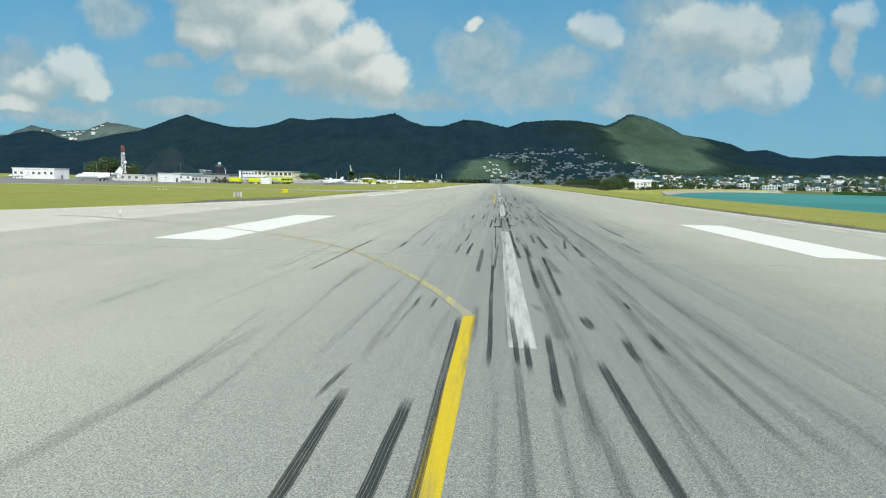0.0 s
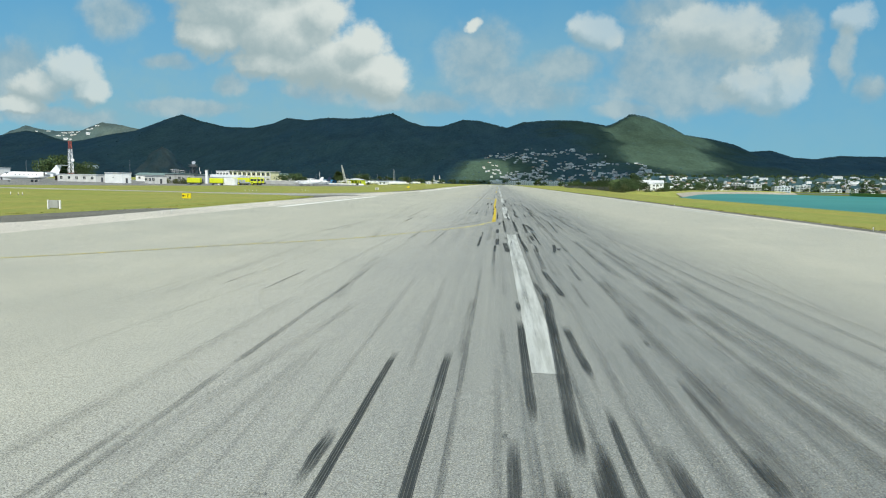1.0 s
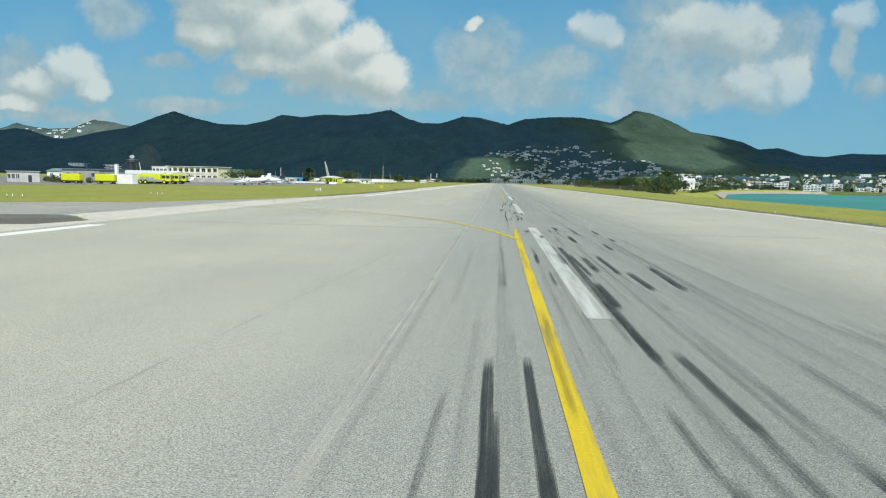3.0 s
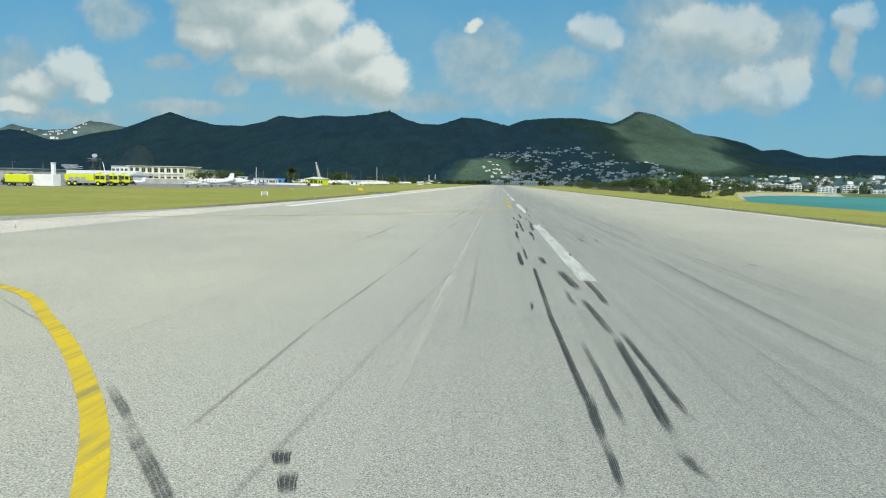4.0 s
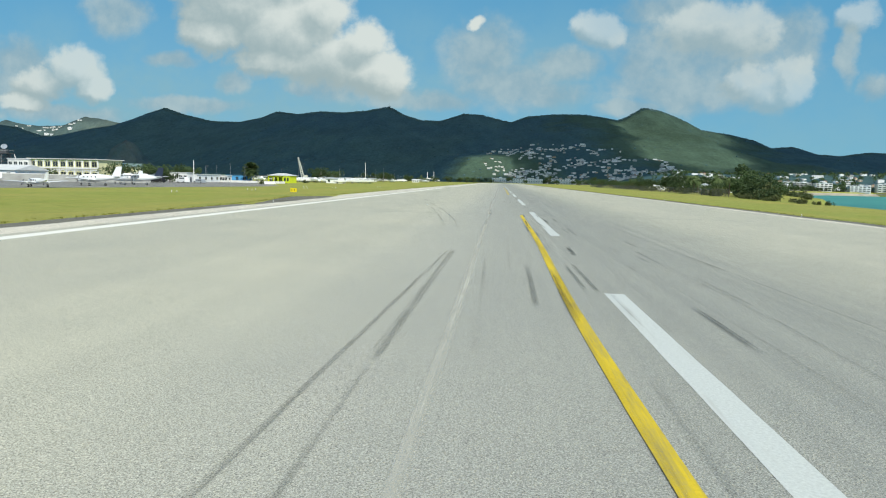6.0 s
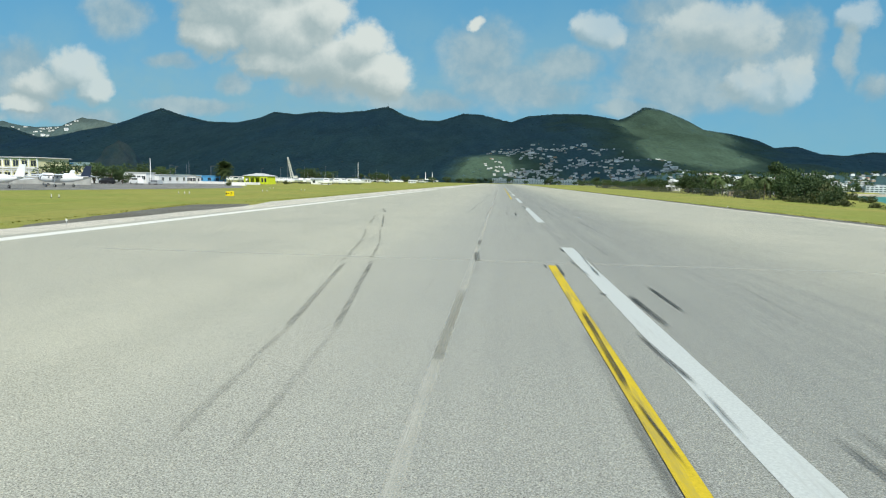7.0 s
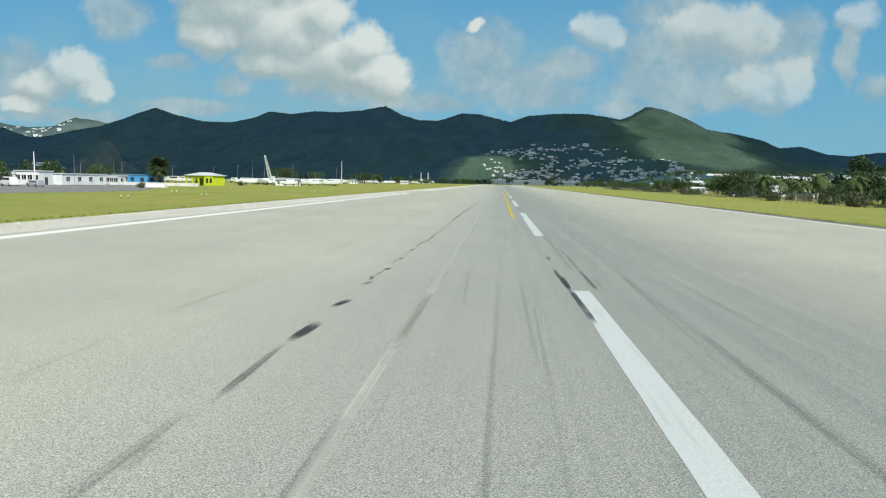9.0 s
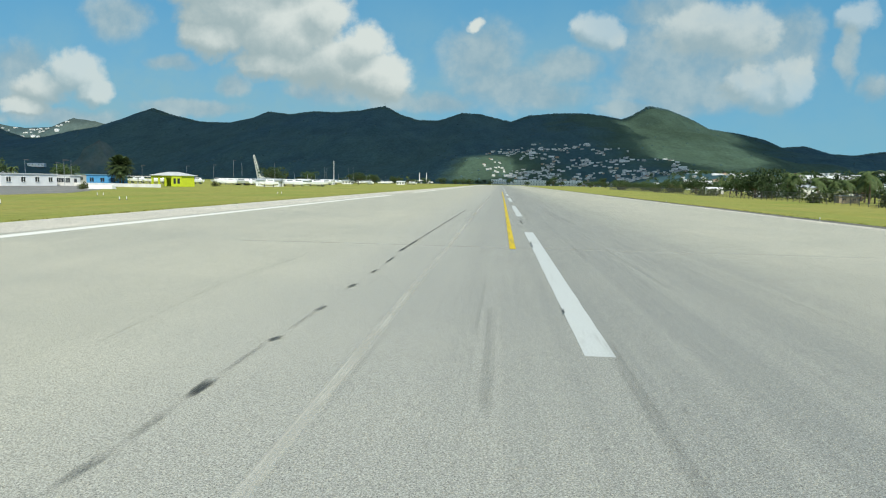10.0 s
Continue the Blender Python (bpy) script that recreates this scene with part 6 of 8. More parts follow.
MODELS = [make_house(11, 9, 3.4, OFFWHITE, ROOF_GREY, "hip", "white hillside house with a grey hipped roof"),
          make_house(15, 10, 5.4, OFFWHITE, ROOF_GREY, "flat", "white two-storey flat-roofed house on the slope"),
          make_house(12, 9, 3.6, OFFWHITE, ROOF_RED, "gable", "pale house with a rust-red gabled roof"),
          make_house(9, 8, 5.8, TAN, ROOF_GREY, "hip", "tan two-storey house with a grey roof"),
          make_house(22, 11, 6.4, WHITE, ROOF_WHITE, "gable", "long white apartment house with a pale roof"),
          make_house(10, 8, 3.2, OFFWHITE, ROOF_WHITE, "gable", "small white cottage with a white roof")]
rng = random.Random(61)
spots = []
tries = 0
while len(spots) < 165 and tries < 9000:
    tries += 1
    f = 0.015 + 0.50 * rng.random() ** 1.9         # how far up the slope
    x = rng.gauss(205 - 210 * f, 120 - 50 * f)
    foot = float(np.interp(x, FOOT_X, FOOT_Y))
    y = foot + f * (3700 - foot)
    if not -30 - 150 * f < x < 420 - 330 * f or any((x - a) ** 2 + ((y - b) * 0.5) ** 2 < 9 ** 2 for a, b in spots):
        continue
    if noise.noise(Vector((x * 0.022, y * 0.009, 3.3))) < -0.12 + 0.25 * f:
        continue
    spots.append((x, y))
for i in range(20):                  # a row that climbs the saddle of the green hill
    f = i / 19
    spots.append((398 - 14 * f + rng.uniform(-9, 9), 2360 - 330 * f + rng.uniform(-8, 8)))
for n, (x, y) in enumerate(spots):
    if n < len(MODELS):
        o = MODELS[n]
        o.matrix_basis = place(x, y, land(x, y) + 0.6, 0, 0, rng.uniform(-25, 25))
    else:
        o = copy_thing(MODELS[n % 6 if rng.random() < 0.7 else 1], place(x, y, land(x, y) + 0.6, 0, 0, rng.uniform(-28, 28)))
    k = 0.30 + 0.42 * rng.random() ** 1.6
    grow(o, k * 1.25, k, k * 0.72)
# houses on the far hilltop
for i in range(42):
    x = -2690 + 400 * rng.random()
    f = rng.uniform(0.86, 0.96) if i % 3 else rng.uniform(0.70, 0.80)
    y = float(np.interp(f, (0, 0.45, 0.8, 1.0), (4050, 4160, 4280, 4400)))
    o = copy_thing(MODELS[(4, 1, 5)[i % 3]], place(x, y, f * float(np.interp(x, FAR_X, FAR_Z)) + 2, 0, 0, rng.uniform(-20, 20)))
    k = rng.uniform(0.55, 1.05)
    grow(o, k, k, k)
    tagged(o, "pale villa on the crest of the distant hill", group="villas on the far hill")
o = copy_thing(MODELS[4], place(-1445, 2690, land(-1445, 2690) + 3, 0, 0, 12))
grow(o, 2.2, 1.4, 0.9)
tagged(o, "long pale building alone on the wooded slope", group="villas on the far hill")
# the town behind the bay
for i in range(130):
    x = 175 + 560 * rng.random() ** 1.1
    y = shore_y(x) + 24 + abs(rng.gauss(0, 240))
    o = copy_thing(MODELS[rng.choice((0, 1, 2, 3, 3, 4, 5, 1))], place(x, y, 0.02 + max(0, land(x, y)), 0, 0, rng.uniform(-35, 15) - (x - 300) * 0.03))
    k = rng.uniform(0.32, 0.6)
    grow(o, k * 1.15, k, k * 0.85)
    tagged(o, group="houses of the bay town")
    if i % 5 == 0:
        t = copy_thing(rng.choice(trees), place(x, y - 11, max(0, land(x, y - 11)), 0, 0, rng.uniform(0, 360)))
        k = rng.uniform(0.5, 0.95)
        grow(t, k, k, k)
for x, y, n, k in ((96, 770, 5, 0.7), (104, 690, 0, 1.0), (128, 730, 4, 0.95), (190, 1180, 4, 1.0)):
    o = copy_thing(MODELS[n], place(x, y, 0, 0, 0, -8))
    grow(o, k, k, k)
    tagged(o, group="houses of the bay town")


def make_hotel(x, y, rz, w, d, floors, wall, label):
    """A slab hotel: recessed bays with balconies, parapet and roof hut."""
    h = 3.2 * floors
    t = thing("hotel", x, y, 0, rz, label, "hotel", "hotels along the bay")
    if y < 1500:
        grow(t, 0.82, 0.82, 0.70)
    part("wall", box(B(), 0, 0, h / 2 - 1, w, d, h + 2), wall, t)
    part("roof", box(box(B(), 0, 0, h + 0.3, w + 0.5, d + 0.5, 0.6), w * 0.1, 0, h + 1.6, w * 0.22, d * 0.5, 2.2), ROOF_WHITE, t)
    n = max(3, int(w / 5))
    pane = slab = None
    for f in range(floors):
        for i in range(n):
            px, pz = -w / 2 + (i + 0.5) * w / n, 3.2 * f + 1.5
            if pane is None:
                pane = part("window", box(B(), 0, 0, 0, w / n * (0.62 if y < 1500 else 0.36), 0.3, 2.1 if y < 1500 else 1.2), GLASS, t)
                pane.matrix_basis = pose(px, -d / 2, pz)
                slab = part("balcony", box(box(B(), 0, 0, 0, w / n * 0.9, 1.5, 0.2), 0, -0.7, 0.5, w / n * 0.9, 0.1, 0.9), wall, t)
                slab.matrix_basis = pose(px, -d / 2 - 0.7, pz - 1.3)
            else:
                again(pane, px, -d / 2, pz)
                again(slab, px, -d / 2 - 0.7, pz - 1.3)
    return t


make_hotel(343, 1210, -8, 20, 11, 4, GREYWALL, "grey unfinished-looking five-storey hotel block by the beach")
make_hotel(365, 1210, -8, 21, 13, 4, WHITE, "white five-storey hotel with balconies by the water")
make_hotel(398, 1194, -10, 25, 11, 3, WHITE, "white four-storey hotel along the beach")
make_hotel(425, 1193, -12, 21, 13, 4, OFFWHITE, "stepped off-white hotel above the bay")
make_hotel(450, 1161, -12, 30, 11, 2, WHITE, "long white three-storey waterfront hotel")
make_hotel(497, 1106, -14, 21, 11, 2, TAN, "tan three-storey waterfront building")
make_hotel(539, 1066, -16, 25, 11, 2, OFFWHITE, "low off-white waterfront apartment block")
make_hotel(55, 1930, 0, 62, 20, 3, WHITE, "long white flat-roofed commercial block below the village")
make_hotel(135, 1945, -4, 44, 20, 3, WHITE, "white warehouse-like block below the village")
make_hotel(-5, 1985, 0, 30, 16, 3, OFFWHITE, "white apartment block at the foot of the hill")


# the close-set rest of both settlements, too small and far to tell one house from the next
def settlement(label, seed, spots, wall, roof):
    rng = random.Random(seed)
    t = plan_thing("settlement", label, "houses", "stuff")
    for name, walling, roofing in (("white_houses", wall, roof), ("pale_houses", GREYWALL, ROOF_GREY), ("tan_houses", TAN, ROOF_RED)):
        walls, roofs = ([], []), ([], [])
        for x, y in spots:
            if rng.random() > {"white_houses": 0.62, "pale_houses": 0.25, "tan_houses": 0.10}[name]:
                continue
            x, y = x + rng.uniform(-9, 9), y + rng.uniform(-12, 12)
            w, d, h, a = 3.0 + 8.0 * rng.random() ** 1.7, rng.uniform(4, 7), rng.uniform(1.4, 2.8), rng.uniform(-0.5, 0.5)
            z = max(0.0, land(x, y))
            rows = []
            for k, zz in ((1.0, z - 4), (1.0, z + h), (1.08, z + h + 0.05), (0.3, z + h * 1.32)):
                rows.append([(x + k * (i * w * math.cos(a) - j * d * math.sin(a)) / 2, y + k * (i * w * math.sin(a) + j * d * math.cos(a)) / 2, zz) for i, j in ((-1, -1), (1, -1), (1, 1), (-1, 1))])
            for (verts, faces), low, high in ((walls, rows[0], rows[1]), (roofs, rows[2], rows[3])):
                n = len(verts)
                verts += low + high
                faces += [(n + i, n + (i + 1) % 4, n + 4 + (i + 1) % 4, n + 4 + i) for i in range(4)] + [(n + 4, n + 5, n + 6, n + 7)]
        for what, (verts, faces), mat in (("walls", walls, walling), ("roofs", roofs, roofing)):
            me = bpy.data.meshes.new(what)
            me.from_pydata(verts, [], faces)
            me.transform(SURVEY)
            me.materials.append(mat)
            ob = new(what, me)
            ob.parent = t
            tagged(ob)


def rise(x, y):
    return y, max(0.0, land(x, y)) - 0.1


rng = random.Random(91)
more = []
while len(more) < 380:
    f = 0.01 + 0.46 * rng.random() ** 2.1
    x = rng.gauss(205 - 210 * f, 120 - 50 * f)
    foot = float(np.interp(x, FOOT_X, FOOT_Y))
    y = foot + f * (3700 - foot)
    if -30 - 150 * f < x < 430 - 330 * f and noise.noise(Vector((x * 0.022, y * 0.009, 3.3))) > -0.18 + 0.25 * f:
        more.append((x, foot + f * (3700 - foot)))
settlement("small pale houses scattered close together up the hillside", 92, more, OFFWHITE, ROOF_GREY)
more = []
while len(more) < 300:
    x = 235 + 530 * rng.random()
    more.append((x, shore_y(x) + 40 + 560 * rng.random() ** 1.3))
settlement("close-set pale roofs and walls of the town behind the bay", 93, more, WHITE, ROOF_WHITE)
bm = B()
for i in range(560):                 # garden trees between the houses, too close-set to tell apart
    x = 160 + 600 * rng.random()
    y, z = rise(x, shore_y(x) + 16 + 800 * rng.random() ** 1.3)
    size = rng.uniform(2.6, 5.2)
    for k in range(3):
        leaf_cloud(bm, rng, (x + rng.uniform(-2, 2), y + rng.uniform(-2, 2), z + size * rng.uniform(0.5, 1.1)), size * rng.uniform(0.6, 0.9), 18, 1.5)
tagged(part("garden_trees", bm, LEAF), "dark-green garden trees between the houses of the bay town", "trees", kind="stuff")
for i in range(45):                  # the green edge behind the beach
    x = 225 + 260 * rng.random()
    o = copy_thing(rng.choice((trees[0], trees[1], bushes[1])), place(x, *rise(x, shore_y(x) + rng.uniform(9, 20)), 0, 0, rng.uniform(0, 360)))
    k = rng.uniform(0.45, 0.8)
    grow(o, k, k, k)


# ---- airfield signs, lights and markers ----
def letters(word, size):
    """The words as a flat mesh in the built-in face, upright, looking to -y."""
    cu = bpy.data.curves.new("letters", "FONT")
    cu.body, cu.size, cu.align_x, cu.align_y, cu.extrude = word, size, "CENTER", "CENTER", 0.004
    ob = bpy.data.objects.new("letters", cu)
    scene.collection.objects.link(ob)
    bpy.context.view_layer.update()
    me = bpy.data.meshes.new_from_object(ob.evaluated_get(bpy.context.evaluated_depsgraph_get()))
    bpy.data.objects.remove(ob)
    me.transform(pose(0, 0, 0, 90))
    bm = B()
    bm.from_mesh(me)
    return bm


def taxi_sign(x, y, rz, word, label):
    t = thing("taxiway_sign", x, y, -0.05, rz, label, "sign", "taxiway signs")
    grow(t, 0.85, 0.85, 0.85)
    part("panel", box(B(), 0, 0, 0.66, 1.5, 0.28, 0.85, bevel=0.03), SIGN_YELLOW, t)
    part("letter", letters(word, 0.72), BLACK, t).matrix_basis = pose(0.34, -0.146, 0.66)
    bm = B()
    box(bm, 0.05, 0, 0, 0.5, 0.008, 0.10)
    prism(bm, [(-0.42, 0.0), (-0.12, 0.2), (-0.12, -0.2)], -0.004, 0.004)
    for w in bm.verts[-6:]:
        w.co = Vector((w.co.x, w.co.z, w.co.y))
    part("arrow", bm, BLACK, t).matrix_basis = pose(-0.34, -0.146, 0.66)
    leg = part("leg", rod(B(), (0, 0, 0), (0, 0, 0.28), 0.04), STEEL, t)
    leg.matrix_basis = pose(-0.6, 0, 0)
    again(leg, 0.6, 0, 0)


taxi_sign(-45.2, 160.6, 0, "E", "yellow taxiway sign with black arrow and letter E")
taxi_sign(-43.7, 425.6, 0, "F", "yellow taxiway sign with black arrow and letter F")


def cabinet(x, y, label):
    t = thing("equipment_cabinet", x, y, -0.05, 4, label, "cabinet", "cabinets in the grass")
    part("body", box(B(), 0, 0, 0.48, 0.9, 0.45, 0.72, bevel=0.02), GREYWALL, t)
    post = part("post", box(B(), 0, 0, 0.42, 0.12, 0.14, 0.88), WHITE, t)
    post.matrix_basis = pose(-0.55, 0, 0)
    again(post, 0.55, 0, 0)


cabinet(-44.2, 330.7, "grey equipment cabinet between two white posts")
cabinet(-42.3, 122.3, "grey cabinet with white posts standing in grass")


def marker(x, y):
    t = thing("marker_post", x, y, -0.05, 0, "short white plastic marker post in the grass", "marker post", "marker posts")
    part("post", rod(B(), (0, 0, 0), (0, 0, 0.6), 0.06, 0.05, 10), WHITE, t)
    part("foot", rod(B(), (0, 0, 0), (0, 0, 0.12), 0.13, 0.11, 10), DARKGREY, t)
    return t


post_0 = grow(marker(-63.0, 240.0), 0.75, 0.75, 0.75)
for x, y in ((-62.2, 240.6), (-61.2, 240.2), (-60.3, 240.8), (-55, 265), (-54.1, 265.4), (-53.3, 265.2), (-58, 440), (-57.1, 440.4), (-56.2, 440.2), (-55, 478), (-54.1, 478.3), (-66, 520), (-65.1, 520.3),
             (-60, 405), (-59.2, 405.4), (-75, 165), (-74.1, 165.5), (-73.2, 165.2), (-52, 500), (-51.2, 500.4), (-48, 560), (-47.2, 560.3)):
    grow(copy_thing(post_0, place(x, y, -0.05)), 0.75, 0.75, 0.75)

lamp = thing("runway_edge_light", -25.0, 49, -0.012, 0, "small elevated runway edge light on a grey base", "runway light", "runway edge lights")
part("base", rod(B(), (0, 0, 0), (0, 0, 0.06), 0.10, 0.09, 12), GREYWALL, lamp)
part("stem", rod(B(), (0, 0, 0.07), (0, 0, 0.28), 0.03, 0.03, 8), STEEL, lamp)
part("lens", rod(B(), (0, 0, 0.27), (0, 0, 0.42), 0.08, 0.05, 12), LENS, lamp)
for k in range(0, 24):
    for x in (-25.0, 24.8):
        if k or x > 0:
            grow(copy_thing(lamp, place(x, 49 + 60 * k, -0.012)), 0.7, 0.7, 0.7)


# ---- vehicles ----
def wheel(parent, x, y, r, w, axis="x"):
    t = part("wheel", rod(B(), (-w / 2, 0, 0), (w / 2, 0, 0), r, r, 16), TYRE, parent)
    t.matrix_basis = pose(x, y, r)
    rim = part("rim", rod(B(), (-w / 2 - 0.02, 0, 0), (w / 2 + 0.02, 0, 0), r * 0.5, r * 0.5, 12), LIME if r > 0.5 else SILVER, t)
    return t


def fire_truck(x, y, rz, label):
    """A six-wheeled airfield fire engine, nose to +y."""
    t = thing("fire_truck", x, y, 0, rz, label, "fire truck", "fire trucks on the apron")
    part("tank_body", box(B(), 0, -1.6, 2.35, 2.9, 7.6, 1.9, bevel=0.12), LIME, t)
    part("lower_body", box(B(), 0, -0.8, 1.15, 2.7, 8.8, 0.7, bevel=0.06), SILVER, t)
    part("chassis", box(B(), 0, 0, 0.75, 1.4, 11, 0.3), DARKGREY, t)
    part("cab", box(B(), 0, 3.9, 2.1, 2.9, 3.0, 2.3, taper=0.92, bevel=0.12), LIME, t)
    part("windscreen", box(B(), 0, 5.30, 2.35, 2.5, 0.14, 1.25), GLASS, t)
    pane = part("side_window", box(B(), 0, 0, 0, 0.1, 1.1, 1.0), GLASS, t)
    pane.matrix_basis = pose(1.41, 4.5, 2.4)
    again(pane, 1.41, 3.2, 2.4)
    again(pane, -1.41, 4.5, 2.4)
    again(pane, -1.41, 3.2, 2.4)
    part("bumper", box(B(), 0, 5.7, 0.95, 2.8, 0.5, 0.6, bevel=0.06), BLACK, t)
    part("roof_turret", rod(box(B(), 0, 2.9, 3.5, 0.9, 0.9, 0.4), (0, 3.0, 3.75), (0, 4.6, 3.85), 0.11, 0.09), LIME, t)
    part("ladder", box(B(), 0.8, -1.5, 3.38, 0.5, 5.0, 0.12), SILVER, t)
    locker = part("locker", box(B(), 0, 0, 0, 0.06, 1.3, 1.0), SILVER, t)
    for i in range(3):
        for s in (-1, 1):
            if i == 0 and s < 0:
                locker.matrix_basis = pose(-1.47, -0.4, 1.9)
            else:
                again(locker, s * 1.47, -0.4 - i * 1.6, 1.9)
    for s in (-1, 1):
        for wy in (-4.3, -2.7, 3.3):
            wheel(t, s * 1.2, wy, 0.68, 0.5)
    return t


fire_truck(-116.6, 401, -78, "lime-yellow six-wheeled airport fire truck on the apron")
fire_truck(-117.7, 410.5, -78, "lime-yellow airport fire truck parked behind another")
fire_truck(-119.0, 420, -78, "lime-yellow airport fire truck at the back of the row")


def tank_trailer(x, y, rz, label):
    t = thing("tank_trailer", x, y, 0, rz, label, "trailer", "trailers by the fire trucks")
    part("tank", box(B(), 0, 0, 1.85, 2.4, 5.7, 2.1, bevel=0.25), LIME, t)
    part("frame", box(B(), 0, 0, 0.72, 1.6, 6.0, 0.25), DARKGREY, t)
    for s in (-1, 1):
        wheel(t, s * 1.0, -1.8, 0.45, 0.35)
        wheel(t, s * 1.0, 1.9, 0.45, 0.35)


tank_trailer(-129.2, 372, -88, "boxy lime-yellow tank trailer on the apron")
tank_trailer(-121.2, 377, -80, "boxy lime-yellow service truck body on the apron")
t = thing("container", -118.6, 383, 0, -5, "plain white storage container beside the fire trucks", "container")
part("body", box(B(), 0, 0, 1.5, 8.0, 2.6, 3.0, bevel=0.05), WHITE, t)
bm = B()
for i in range(16):
    box(bm, -3.75 + i * 0.5, -1.32, 1.5, 0.2, 0.06, 2.7)
part("corrugation", bm, WHITE, t)


def car(x, y, rz, length, height, mat, label, kind="car"):
    """A van or car, nose to +y: body, cabin glass, wheels, lamps."""
    t = thing(kind, x, y, 0, rz, label, kind)
    w = 1.9
    bm = B()
    box(bm, 0, 0, height * 0.36, w, length, height * 0.46, bevel=0.12)
    part("body", bm, mat, t)
    part("cabin", box(B(), 0, -length * 0.08, height * 0.78, w * 0.93, length * 0.74, height * 0.44, taper=0.86, bevel=0.08), mat, t)
    part("windscreen", box(B(), 0, length * 0.27, height * 0.76, w * 0.78, 0.16, height * 0.24), GLASS, t)
    pane = part("side_window", box(B(), 0, 0, 0, 0.06, length * 0.18, height * 0.22), GLASS, t)
    pane.matrix_basis = pose(w * 0.455, length * 0.13, height * 0.78)
    for s in (-1, 1):
        for k in (0.13, -0.08, -0.29):
            if s > 0 and k == 0.13:
                continue
            again(pane, s * w * 0.455, length * k, height * 0.78)
    for s in (-1, 1):
        part("headlight", box(B(), s * w * 0.36, length * 0.5, height * 0.4, 0.3, 0.08, 0.18), LENS, t)
        for k in (-0.32, 0.32):
            wheel(t, s * w * 0.44, length * k, 0.34, 0.24)
    return t


car(-117.8, 546.8, 62, 5.2, 2.2, AIRWHITE, "white passenger van parked before the long white office", "van")
car(-123.9, 539.7, 75, 4.8, 1.9, BLACK, "black off-road car parked on the apron", "car")
car(-127, 438, -70, 4.8, 1.6, AIRWHITE, "white estate car near the fire trucks", "car")
car(-112, 548, 70, 4.6, 1.5, SILVER, "silver car parked beside the white building", "car")
car(-142, 560, 80, 4.6, 1.5, AIRWHITE, "white car parked by the wall", "car")


# ---- aircraft ----
def plane(x, y, rz, length, span, high_wing, t_tail, tail_mat, label, kind="aeroplane"):
    """A small propeller aeroplane, nose to +y."""
    t = thing(kind, x, y, 0, rz, label, "aeroplane", "aeroplanes on the apron")
    r = length * 0.065
    cz = r + length * 0.075
    spine = [(-0.5, 0.15, 0.35), (-0.35, 0.42, 0.2), (-0.12, 0.9, 0.05), (0.1, 1.0, 0.0), (0.3, 0.92, -0.02), (0.42, 0.6, -0.1), (0.49, 0.22, -0.16)]
    part("fuselage", loft(B(), [oval(length * f, cz + r * dz, r * k, r * k * 1.1) for f, k, dz in spine]), AIRWHITE, t, smooth=True)
    wz = cz + r * 0.85 if high_wing else cz - r * 0.6

    def blade(half, chord, tip, y0, sweep, thick, rise):
        bm = B()
        rings = []
        for s, c, dy, dz in ((-half, tip, -sweep, rise), (0, chord, 0, 0), (half, tip, -sweep, rise)):
            rings.append([(s, y0 + dy + c * 0.5, dz), (s, y0 + dy + c * 0.1, dz + thick * c), (s, y0 + dy - c * 0.5, dz), (s, y0 + dy + c * 0.1, dz - thick * c * 0.5)])
        return loft(bm, rings)

    part("wing", blade(span / 2, length * 0.17, length * 0.10, length * 0.06, length * 0.02, 0.1, span * (0.0 if high_wing else 0.035)), AIRWHITE, t).location.z = wz
    fin_h = length * 0.2
    bm = B()
    rings = [[(dx * k, y0, z) for dx, y0 in zip((-0.09, 0.09, 0.09, -0.09), (a, a, b, b))] for z, a, b, k in
             ((cz + r * 0.2, -length * 0.30, -length * 0.5, 1.0), (cz + r * 0.2 + fin_h, -length * 0.43, -length * 0.54, 0.6))]
    part("tail_fin", loft(bm, rings), tail_mat, t)
    tz = cz + r * 0.2 + fin_h * (0.97 if t_tail else 0.12)
    part("tailplane", blade(span * 0.18, length * 0.11, length * 0.07, -length * (0.5 if t_tail else 0.45), length * 0.01, 0.08, 0), AIRWHITE, t).location.z = tz
    part("windscreen", box(B(), 0, length * 0.335, cz + r * 0.55, r * 1.3, length * 0.06, r * 0.62, taper=0.7), GLASS, t)
    pane = part("cabin_window", box(B(), 0, 0, 0, r * 2.04, 0.32, 0.32, bevel=0.06), GLASS, t)
    for i in range(4):
        if i == 0:
            pane.matrix_basis = pose(0, length * 0.24, cz + r * 0.3)
        else:
            again(pane, 0, length * (0.24 - 0.085 * i), cz + r * 0.3)
    for s in (-1, 1):
        n = part("engine", loft(B(), [oval(length * f, 0, r * k, r * k, 10) for f, k in ((-0.02, 0.2), (0.06, 0.42), (0.18, 0.45), (0.22, 0.2))]), AIRWHITE, t, smooth=True)
        n.matrix_basis = pose(s * span * 0.17, 0, wz + r * 0.1)
        part("propeller", box(box(B(), 0, 0, 0, 0.14, 0.05, length * 0.15), 0, 0, 0, length * 0.15, 0.05, 0.14), DARKGREY, n).matrix_basis = pose(0, length * 0.225, 0, 0, 20, 0)
        part("main_leg", rod(B(), (s * span * 0.15, 0, 0.3), (s * span * 0.15, 0, wz), 0.08), STEEL, t)
        wheel(t, s * span * 0.15, 0, 0.3, 0.2)
    part("nose_leg", rod(B(), (0, length * 0.36, 0.25), (0, length * 0.36, cz), 0.06), STEEL, t)
    wheel(t, 0, length * 0.36, 0.26, 0.16)
    return t


